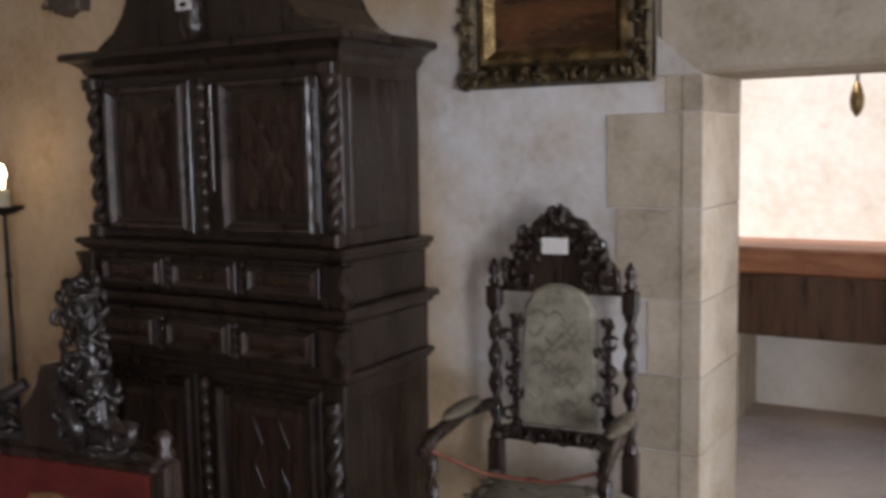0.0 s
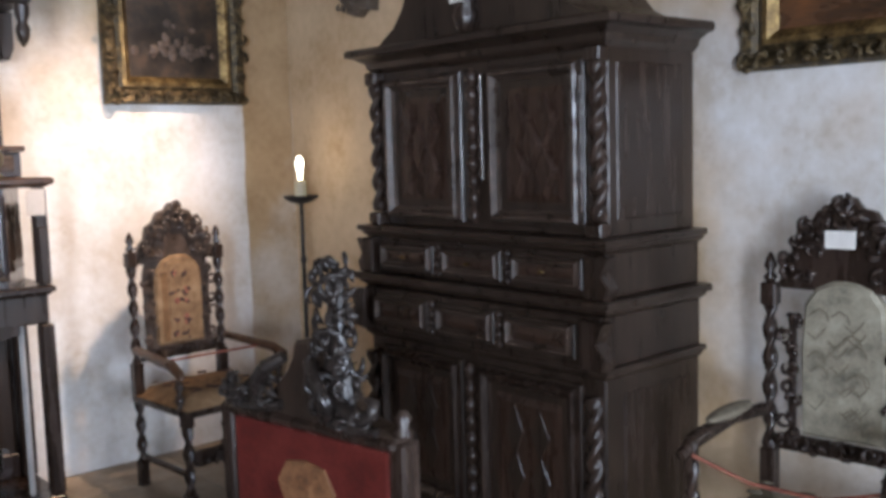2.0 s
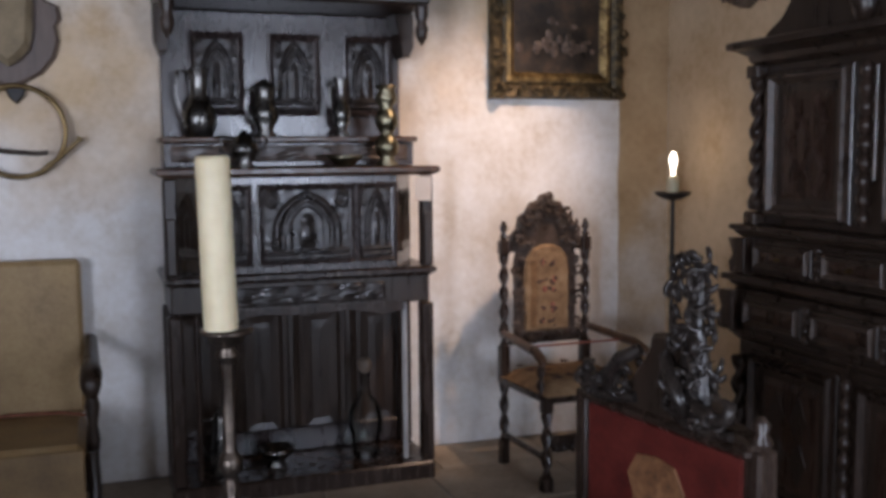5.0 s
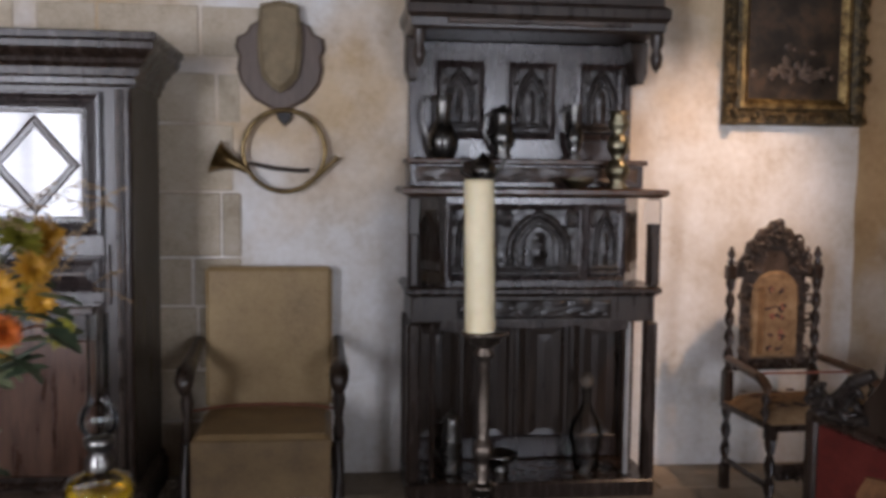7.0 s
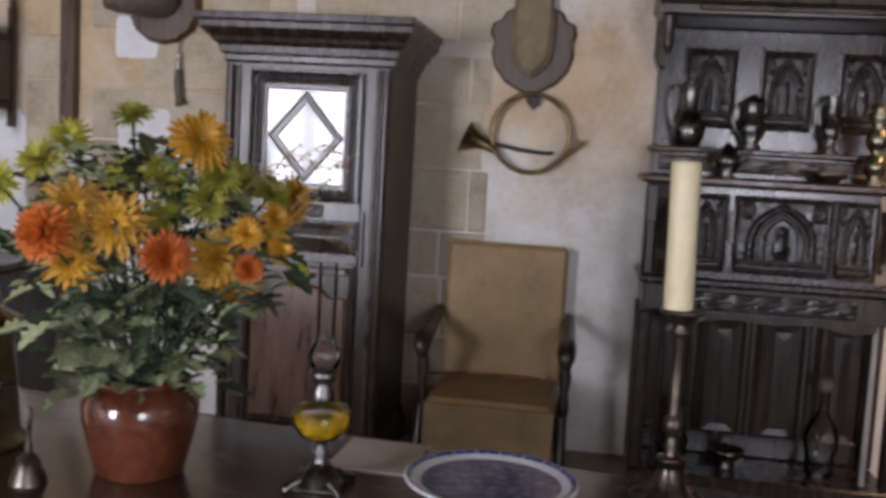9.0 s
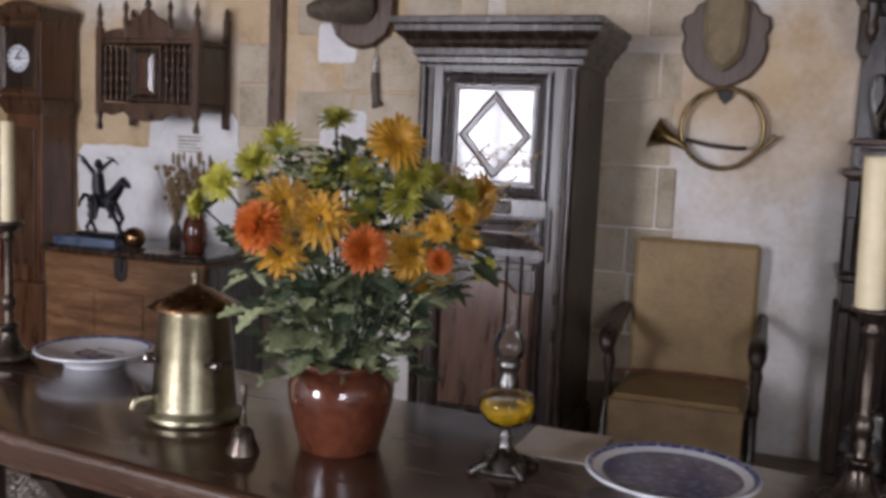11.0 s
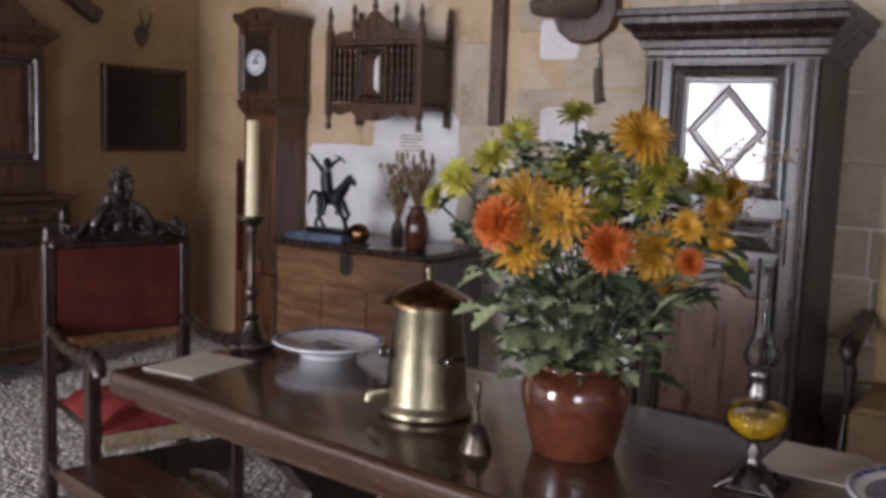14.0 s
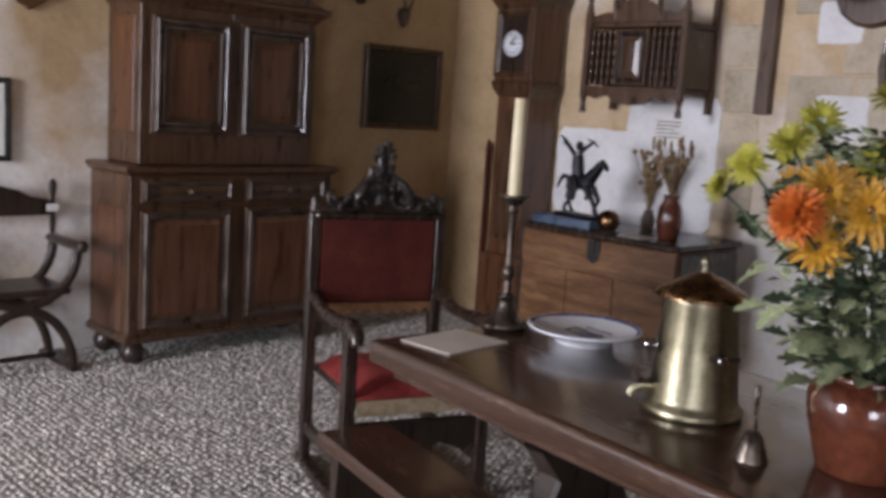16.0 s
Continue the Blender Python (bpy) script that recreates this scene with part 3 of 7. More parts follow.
# white plaster patches; the one behind the statuette also paints in bright light
for n_, (x0, x1, z0, z1) in enumerate(((-3.44, -2.80, 0.80, 1.60), (-3.98, -3.30, 0.80, 1.38), (-2.30, -2.06, 1.90, 2.12), (-2.28, -1.98, 1.42, 1.64))):
    pts = []
    for f in range(44):
        a = 2 * math.pi * f / 44
        ca, sa = math.cos(a), math.sin(a)
        q = (abs(ca) ** 14 + abs(sa) ** 14) ** (-1 / 14) * rp.uniform(0.965, 1.01)
        pts.append(((x0 + x1) / 2 + ca * q * (x1 - x0) / 2, (z0 + z1) / 2 + sa * q * (z1 - z0) / 2))
    part("whitewash_patch", Build().prism(pts, YN - 0.017 + 0.002 * n_, YN + 0.004, 0.003), whitewash, wall_north)
notice = thing("wall_notice", pose(-3.14, YN - 0.019, 1.40), "white printed notice pinned to the whitewashed wall", "notice")
part("sheet", Build().box(-0.10, 0.10, -0.003, 0.0, -0.07, 0.07, 0.001), paper_white, notice)
for k in range(5):
    part("text_bar", Build().box(-0.08, 0.08 - 0.03 * (k % 3 == 2), -0.0055, -0.0035, 0.045 - 0.022 * k, 0.051 - 0.022 * k, 0.0005), pewter, notice)
post = thing("wall_post", pose(-2.555, YN, 0), "dark vertical timber set against the wall", "timber post")
part("post", Build().box(-0.045, 0.045, -0.05, -0.001, 1.52, HC - 0.002, 0.006), walnut, post)
solid("beam", Build().box(XL + 0.002, XL + 0.07, 2.95, 3.75, 2.14, 2.24, 0.01).moved(Matrix.Translation((0, 3.6, 2.15)) @ Matrix.Rotation(radians(-28), 4, "X") @ Matrix.Translation((0, -3.6, -2.15))),
      walnut, "dark slanting timber on the plastered wall", "timber")


# ---- furniture ----
def raised(parent, name, x0, x1, z0, z1, y, wood, mould, field, border=0.05, proud=0.016):
    """A framed door or drawer front with a worn moulding and a raised field."""
    bw = min(border, 0.055)
    d = part(name, Build().box(x0, x1, y - 0.018, y + 0.004, z0, z1, 0.004), wood, parent)
    part("moulding", Build().moulding(x0 + 0.012, x1 - 0.012, z0 + 0.012, z1 - 0.012, y - 0.017,
         [(0, 0), (0.06 * bw, 0.6 * proud), (0.18 * bw, proud), (0.34 * bw, proud), (0.60 * bw, 0.3 * proud), (0.66 * bw, 0.44 * proud), (0.76 * bw, 0.40 * proud), (0.80 * bw, 0)]), mould, d)
    part("field", Build().moulding(x0 + border + 0.006, x1 - border - 0.006, z0 + border + 0.006, z1 - border - 0.006, y - 0.017,
         [(0, 0), (0.012, 0.004), (0.03, 0.010), (0.031, 0.010), ((min(x1 - x0, z1 - z0) - 2 * border - 0.012) / 2, 0.011)]), field, d)
    return d


def carved_cabinet(m):
    c = thing("carved_cabinet", m, "tall black oak cabinet with twisted columns and a gabled top", "cabinet")
    W, D = 0.62, 0.52
    part("base", Build().box(-W - 0.03, W + 0.03, -D - 0.03, 0, 0.0, 0.11, 0.008).box(-W, W, -D, 0, 0.11, 0.76, 0.006), oak_black, c)
    part("middle_stage", Build().box(-W - 0.005, W + 0.005, -D - 0.03, 0, 0.795, 0.965, 0.006).box(-W, W, -D + 0.01, 0, 1.02, 1.17, 0.006), oak_black, c)
    part("upper_stage", Build().box(-W + 0.02, W - 0.02, -D + 0.05, 0, 1.215, 1.83, 0.006), oak_black, c)
    for z, p, h in ((0.755, 0.03, 0.045), (0.96, 0.055, 0.06), (1.165, 0.035, 0.05)):
        part("ledge", Build().cornice(-W, W, 0, -D, [(0.0, z), (p * 0.5, z + h * 0.3), (p * 0.6, z + h * 0.5), (p, z + h * 0.6), (p, z + h * 0.92), (p - 0.006, z + h)]), oak_black, c)
    part("cornice", Build().cornice(-W + 0.02, W - 0.02, 0, -D + 0.04, [(0.0, 1.825), (0.02, 1.845), (0.025, 1.865), (0.055, 1.885), (0.085, 1.893), (0.085, 1.915), (0.078, 1.922)]), oak_black, c)
    gable = mirror_outline([(0.55, 1.92), (0.52, 1.945), (0.45, 1.985), (0.395, 2.05), (0.36, 2.13), (0.335, 2.25), (0.32, 2.36), (0.36, 2.40), (0.36, 2.43), (0.0, 2.43)])
    part("gable", Build().prism(gable, -D + 0.02, -0.02, 0.012), oak_black, c)
    part("gable_rib", Build().box(-0.03, 0.03, -D - 0.005, -D + 0.022, 1.925, 2.42, 0.008), oak_grey, c)
    boss = part("boss", Build().lathe([(0.012, 1.90), (0.035, 1.94), (0.05, 1.985), (0.036, 2.02), (0.05, 2.05), (0.03, 2.09)], (0, -D + 0.0, 0), 14), oak_grey, c)
    part("label", Build().box(-0.035, 0.035, -D - 0.045, -D - 0.04, 2.03, 2.075, 0.001), paper_white, boss, "small white paper label")
    # upper doors with lozenge carving
    for s in (-1, 1):
        x0, x1 = (-0.545, -0.045) if s < 0 else (0.045, 0.545)
        d = raised(c, "door", x0 + 0.03, x1 - 0.03, 1.24, 1.80, -D + 0.05, oak_black, edge_worn, cabinet_field, 0.075, 0.03)
        xm, zm = (x0 + x1) / 2, 1.52
        for dx, dz in ((-0.065, 0.085), (0.065, 0.085), (-0.065, -0.085), (0.065, -0.085), (0, 0)):
            g = Build().prism([(xm + dx - 0.055, zm + dz), (xm + dx, zm + dz - 0.10), (xm + dx + 0.055, zm + dz), (xm + dx, zm + dz + 0.10)], -D + 0.002, -D + 0.03, 0.02)
            part("lozenge", g, cabinet_field, d)
        for hx in ((x0 + 0.035,) if s < 0 else (x1 - 0.035,)):
            part("hinge", Build().tube([(hx, -D + 0.02, 1.30), (hx, -D + 0.02, 1.74)], 0.008), edge_worn, d)
        part("twisted_column", Build().twist(s * 0.575, -D + 0.03, 1.27, 1.78, 0.034, 5.5), oak_grey, c)
        for z in (1.215, 1.778):
            part("column_block", Build().box(s * 0.575 - 0.035, s * 0.575 + 0.035, -D - 0.005, -D + 0.05, z, z + 0.05, 0.006), oak_grey, c)
        part("twisted_column", Build().twist(s * 0.585, -D - 0.02, 0.15, 0.70, 0.036, 5.5), oak_grey, c)
        part("bracket", Build().prism([(s * 0.56, 1.02), (s * 0.645, 1.02), (s * 0.66, 1.06), (s * 0.63, 1.10), (s * 0.66, 1.16), (s * 0.56, 1.165)], -D - 0.035, -D + 0.02, 0.006), oak_grey, c)
        part("bracket", Build().prism([(s * 0.57, 0.80), (s * 0.665, 0.80), (s * 0.68, 0.84), (s * 0.64, 0.89), (s * 0.67, 0.955), (s * 0.57, 0.96)], -D - 0.075, -D - 0.02, 0.006), oak_grey, c)
        d = raised(c, "door", (-0.53 if s < 0 else 0.05), (-0.05 if s < 0 else 0.53), 0.15, 0.73, -D, oak_black, oak_grey, cabinet_field, 0.075, 0.03)
        xm = s * 0.29
        for dx, dz in ((-0.06, 0.08), (0.06, 0.08), (-0.06, -0.08), (0.06, -0.08)):
            part("lozenge", Build().prism([(xm + dx - 0.05, 0.44 + dz), (xm + dx, 0.34 + dz), (xm + dx + 0.05, 0.44 + dz), (xm + dx, 0.54 + dz)], -D - 0.030, -D - 0.02, 0.007), oak_black, d)
    part("middle_column", Build().beads(0, -D + 0.02, 1.24, 1.80, 0.026, 9), oak_grey, c)
    part("middle_column", Build().beads(0, -D - 0.02, 0.15, 0.73, 0.026, 9), oak_grey, c)
    part("key_plate", Build().box(0.04, 0.055, -D + 0.012, -D + 0.03, 1.40, 1.78, 0.003), edge_worn, c)
    for i, (x0, x1) in enumerate(((-0.53, -0.21), (-0.155, 0.155), (0.21, 0.53))):
        d = raised(c, "drawer", x0, x1, 1.04, 1.15, -D + 0.01, oak_black, edge_worn, cabinet_field, 0.028, 0.02)
        part("pull", Build().blob(((x0 + x1) / 2, -D - 0.03, 1.095), (0.016, 0.012, 0.008)), brass_dull, d)
        raised(c, "drawer", x0, x1, 0.82, 0.94, -D - 0.03, oak_black, edge_worn, cabinet_field, 0.028, 0.02)
    for x in (-0.182, 0.182):
        part("knop_strip", Build().beads(x, -D - 0.002, 1.03, 1.16, 0.018, 4), oak_grey, c)
        part("knop_strip", Build().beads(x, -D - 0.045, 0.81, 0.95, 0.018, 4), oak_grey, c)
    for s in (-1, 1):
        for z0, z1 in ((1.27, 1.78), (0.17, 0.70)):
            x = s * (W if z0 < 1 else W - 0.02)
            part("side_panel", Build().box(x - 0.006, x + 0.006, -0.43, -0.07, z0, z1, 0.005), oak_grey, c)
    return c


carved_cabinet(pose(XR - 0.02, 2.625, 0, 0, 0, -90))


def gothic(u, v):
    """Relief of a pointed arch with an inner order, a niche figure, rosettes and a moulded base."""
    x = abs(u - 0.5) * 2
    d = math.hypot(x + 0.55, max(0.0, v - 0.40) * 2.15) - 1.25
    h = 0.003
    if abs(d) < 0.10:
        h += 0.015 * (1 - (d / 0.10) ** 2)
    if abs(d + 0.24) < 0.055:
        h += 0.009
    if d < -0.30:
        h += 0.010 * math.exp(-((x / 0.12) ** 2 + ((v - 0.34) / 0.16) ** 2)) + 0.009 * math.exp(-((x / 0.10) ** 2 + ((v - 0.57) / 0.06) ** 2))
        if abs(x - 0.40) < 0.05 and v < 0.6:
            h += 0.008
    elif d > 0.10:
        q = math.hypot(x - 0.80, (v - 0.86) * 1.3)
        h += 0.010 * max(0.0, 1 - abs(q - 0.12) / 0.05) + 0.009 * max(0.0, 1 - q / 0.05) + 0.003 * max(0.0, noise.noise((u * 14, v * 14, 7.7)))
    if v < 0.16:
        h = 0.004 + 0.012 * (abs(v - 0.05) < 0.025) + 0.010 * (abs(v - 0.125) < 0.02)
    return h


def vine(u, v):
    return 0.004 + 0.010 * max(0, math.sin(u * 40 + 3 * math.sin(v * 6)) * math.cos(v * 9 - 4)) + 0.004 * noise.noise((u * 40, v * 12, 5))


def dresser_buffet(m):
    c = thing("gothic_sideboard", m, "tall black oak sideboard with carved arches and open base", "sideboard")
    W, D = 0.585, 0.46
    part("plinth", Build().box(-W, W, -D, 0, 0.0, 0.085, 0.008), oak_grey, c)
    part("back_board", Build().box(-W + 0.02, W - 0.02, -0.045, 0, 0.087, 0.83, 0.003), oak_black, c)
    for i in range(4):
        x = -0.42 + 0.28 * i
        part("linen_fold", Build().moulding(x - 0.13, x + 0.13, 0.14, 0.80, -0.046, [(0, 0), (0.012, 0.01), (0.03, 0.004), (0.05, 0.014), (0.09, 0.008), (0.129, 0.01)]), oak_black, c)
    for s in (-1, 1):
        part("front_post", Build().box(s * (W - 0.03) - 0.03, s * (W - 0.03) + 0.03, -D + 0.005, -D + 0.065, 0.087, 0.83, 0.01), oak_grey, c)
        # right inner post is pale, the left one dark
        part("inner_post", Build().box(s * (W - 0.12) - 0.012, s * (W - 0.12) + 0.012, -D + 0.06, -D + 0.085, 0.087, 0.83, 0.01), pale_post if s > 0 else oak_grey, c)
        part("back_post", Build().box(s * (W - 0.03) - 0.03, s * (W - 0.03) + 0.03, -0.10, -0.047, 0.087, 0.83, 0.006), oak_black, c)
    part("frieze", Build().box(-W + 0.015, W - 0.015, -D + 0.02, -0.002, 0.832, 0.955, 0.006), oak_black, c)
    part("drawer", Build().relief(-0.36, 0.36, 0.85, 0.935, -D + 0.018, vine, 60, 12), oak_carved, c)
    part("back_rail", Build().box(-W + 0.07, W - 0.07, -0.085, -0.062, 0.088, 0.20, 0.006), oak_sheen, c)
    part("apron", Build().prism([(-0.44, 0.80), (-0.36, 0.785), (-0.2, 0.815), (0, 0.80), (0.2, 0.815), (0.36, 0.785), (0.44, 0.80), (0.44, 0.84), (-0.44, 0.84)], -D + 0.01, -D + 0.04, 0.003), oak_grey, c)
    part("ledge", Build().cornice(-W + 0.01, W - 0.01, 0, -D + 0.02, [(0, 0.953), (0.012, 0.965), (0.022, 0.968), (0.022, 0.985), (0.01, 0.995)]), oak_grey, c)
    # canted cupboard
    z0, z1 = 0.997, 1.405
    w1, yf, ys = 0.415, -D + 0.01, -0.20
    pl = [(-w1, yf), (w1, yf), (W - 0.03, ys), (W - 0.03, 0), (-W + 0.03, 0), (-W + 0.03, ys)]
    body = Build()
    n = len(pl)
    body.add([(x, y, z0) for x, y in pl] + [(x, y, z1) for x, y in pl], [(i, (i + 1) % n, n + (i + 1) % n, n + i) for i in range(n)] + [tuple(range(n))[::-1], tuple(range(n, 2 * n))])
    part("cupboard", body, oak_sheen, c)
    for x0, x1 in ((-0.39, -0.25), (-0.18, 0.20), (0.25, 0.39)):
        wide = x1 - x0 > 0.2
        d = part("door" if wide else "panel", Build().moulding(x0 - 0.028, x1 + 0.028, z0 + 0.028, z1 - 0.028, yf + 0.001, [(0, 0), (0.003, 0.014), (0.010, 0.016), (0.022, 0.006), (0.03, 0.002)]), oak_sheen, c)
        part("carving", Build().relief(x0, x1, z0 + 0.05, z1 - 0.05, yf - 0.001, gothic, 76 if wide else 40, 72), oak_carved, d)
    part("lock_plate", Build().box(-0.218, -0.200, yf - 0.016, yf, 1.16, 1.30, 0.003), edge_worn, c)
    for s in (-1, 1):
        a = math.atan2(ys - yf, (W - 0.03) - w1)
        ln = math.hypot(ys - yf, W - 0.03 - w1)
        rel = Build().relief(-ln / 2 + 0.05, ln / 2 - 0.05, z0 + 0.06, z1 - 0.06, 0, gothic, 22, 34)
        rel.moved(Matrix.Translation((s * (w1 + W - 0.03) / 2, (yf + ys) / 2 - 0.001, 0)) @ Matrix.Rotation(s * a, 4, "Z"))
        part("side_carving", rel, oak_black, c)
        part("corner_post", Build().box(s * (W - 0.025) - 0.028, s * (W - 0.025) + 0.028, -D + 0.01, -D + 0.06, z0, z1, 0.008).box(s * (W - 0.025) - 0.02, s * (W - 0.025) + 0.02, -D + 0.0, -D + 0.03, 1.0, 1.24, 0.006), oak_black, c)
    part("paper_note", Build().box(0.50, 0.575, -D - 0.006, -D - 0.003, 1.29, 1.40, 0.001), paper, c, "small cream paper note")
    part("shelf", Build().cornice(-W + 0.0, W + 0.0, 0, -D + 0.01, [(0, 1.407), (0.01, 1.412), (0.022, 1.418), (0.028, 1.424), (0.028, 1.44), (0.02, 1.447)]), walnut, c)
    part("step_riser", Build().box(-W + 0.02, W - 0.02, -0.235, 0, 1.449, 1.555, 0.004), oak_sheen, c)
    part("step_carving", Build().relief(-W + 0.05, W - 0.05, 1.47, 1.545, -0.236, vine, 80, 10), edge_worn, c)
    part("step_shelf", Build().box(-W + 0.005, W - 0.005, -0.26, 0, 1.557, 1.582, 0.006), walnut, c)
    part("upper_back", Build().box(-W + 0.03, W - 0.03, -0.05, 0, 1.584, 2.15, 0.004), oak_sheen, c)
    for x in (-0.31, 0.045, 0.40):
        d = part("panel", Build().moulding(x - 0.125, x + 0.125, 1.68, 2.06, -0.049, [(0, 0), (0.003, 0.014), (0.012, 0.018), (0.026, 0.006), (0.034, 0.002)]), oak_sheen, c)
        part("carving", Build().relief(x - 0.095, x + 0.095, 1.71, 2.03, -0.05, gothic, 48, 72), oak_carved, d)
    for s in (-1, 1):
        part("canopy_bracket", Build().prism([(s * (W - 0.05), 1.95), (s * (W - 0.02), 1.95), (s * W, 2.0), (s * W, 2.15), (s * (W - 0.09), 2.15), (s * (W - 0.07), 2.05)], -0.20, -0.052, 0.006), oak_black, c)
        part("pendant", Build().lathe([(0.004, 1.98), (0.022, 2.01), (0.03, 2.05), (0.018, 2.08), (0.03, 2.11), (0.03, 2.15)], (s * (W - 0.04), -0.44, 0), 12), oak_black, c)
    part("canopy", Build().cornice(-W + 0.02, W - 0.02, 0, -0.44, [(0, 2.152), (0.015, 2.165), (0.02, 2.20), (0.035, 2.22), (0.035, 2.26), (0.01, 2.28), (0.01, 2.42), (0.05, 2.45), (0.06, 2.50), (0.055, 2.51)]), oak_black, c)
    part("canopy_moulding", Build().box(-0.42, 0.42, -0.48, -0.462, 2.175, 2.20, 0.006), edge_worn, c)
    return c


dresser_buffet(pose(1.10, YN - 0.012, 0))


def armoire(m):
    c = thing("single_door_armoire", m, "narrow dark oak armoire with deep cornice and diamond panel", "armoire")
    W, D = 0.385, 0.62
    part("body", Build().box(-W, W, -D, 0, 0.09, 1.86, 0.006), oak_black, c)
    part("plinth", Build().box(-W - 0.03, W + 0.03, -D - 0.03, 0, 0.0, 0.088, 0.01), oak_black, c)
    part("plinth_moulding", Build().cornice(-W, W, 0, -D, [(0.03, 0.088), (0.028, 0.11), (0.015, 0.125), (0.018, 0.14), (0.0, 0.16)]), edge_worn, c)
    part("cornice", Build().cornice(-W, W, 0, -D, [(0, 1.85), (0.015, 1.862), (0.015, 1.885), (0.03, 1.895), (0.035, 1.925), (0.06, 1.945), (0.065, 1.96), (0.095, 1.985), (0.105, 2.0), (0.105, 2.025), (0.12, 2.035), (0.12, 2.06), (0.11, 2.066)]), oak_grey, c)
    for s in (-1, 1):
        part("pilaster", Build().tube([(s * (W - 0.02), -D - 0.004, 0.17), (s * (W - 0.02), -D - 0.004, 1.84)], 0.022, 12), oak_grey, c)
        part("pilaster_bead", Build().tube([(s * (W - 0.058), -D - 0.002, 0.17), (s * (W - 0.058), -D - 0.002, 1.84)], 0.010, 8), edge_worn, c)
    steps = [(0, 0), (0.003, 0.02), (0.016, 0.024), (0.022, 0.014), (0.034, 0.016), (0.040, 0.008), (0.052, 0.010), (0.058, 0.002), (0.075, 0.0)]
    z0, z1 = 1.235, 1.82
    d = part("door", Build().box(-0.27, 0.27, -D - 0.012, -D + 0.003, 0.16, 1.83, 0.004), oak_grey, c)
    part("panel_moulding", Build().moulding(-0.262, 0.262, z0, z1, -D - 0.011, steps), oak_sheen, d)
    part("panel_bead", Build().moulding(-0.195, 0.195, z0 + 0.067, z1 - 0.067, -D - 0.011, [(0, 0), (0.002, 0.012), (0.01, 0.012), (0.013, 0)]), edge_worn, d)
    zm = (z0 + z1) / 2
    part("polished_panel", Build().box(-0.181, 0.181, -D - 0.016, -D - 0.011, z0 + 0.082, z1 - 0.082, 0.001), polished_panel, d, "polished panel mirroring the window light")
    lozenge, rows = Build(), ((1.0, 0.0), (0.985, 0.013), (0.93, 0.015), (0.915, 0.004), (0.84, 0.004), (0.825, 0.013), (0.755, 0.013), (0.735, 0.0))
    for f, h in rows:
        lozenge.v += [(0, -D - 0.016 - h, zm - 0.207 * f), (0.179 * f, -D - 0.016 - h, zm), (0, -D - 0.016 - h, zm + 0.207 * f), (-0.179 * f, -D - 0.016 - h, zm)]
    lozenge.f = [(4 * j + i, 4 * j + (i + 1) % 4, 4 * j + 4 + (i + 1) % 4, 4 * j + 4 + i) for j in range(len(rows) - 1) for i in range(4)]
    lozenge.smooth = [False] * len(lozenge.f)
    part("diamond_moulding", lozenge, edge_worn, d)
    part("knot_carving", Build().relief(-0.10, 0.10, 1.165, 1.225, -D - 0.012, vine, 24, 8), oak_black, d)
    part("drawer", Build().moulding(-0.262, 0.262, 1.0, 1.155, -D - 0.011, [(0, 0), (0.003, 0.016), (0.014, 0.018), (0.02, 0.008), (0.032, 0.012), (0.04, 0.004), (0.055, 0.008), (0.07, 0.012)]), oak_sheen, d)
    part("drawer_field", Build().box(-0.19, 0.19, -D - 0.024, -D - 0.012, 1.07, 1.085, 0.003), edge_worn, d)
    half = [(0.225, 0.22), (0.225, 0.80), (0.15, 0.80), (0.11, 0.84), (0.0, 0.87)]
    part("lower_moulding", Build().moulding(-0.262, 0.262, 0.17, 0.96, -D - 0.011, [(0, 0), (0.003, 0.018), (0.014, 0.02), (0.03, 0.006)]), oak_grey, d)
    part("lower_panel", Build().prism(mirror_outline(half), -D - 0.026, -D - 0.012, 0.012), walnut_warm, d)
    part("top_rail", Build().box(-0.225, 0.225, -D - 0.03, -D - 0.012, 0.905, 0.94, 0.008), edge_worn, d)
    part("lock", Build().box(0.275, 0.29, -D - 0.02, -D - 0.0, 0.95, 1.2, 0.003), edge_worn, c)
    return c


armoire(pose(-1.035, YN - 0.014, 0))


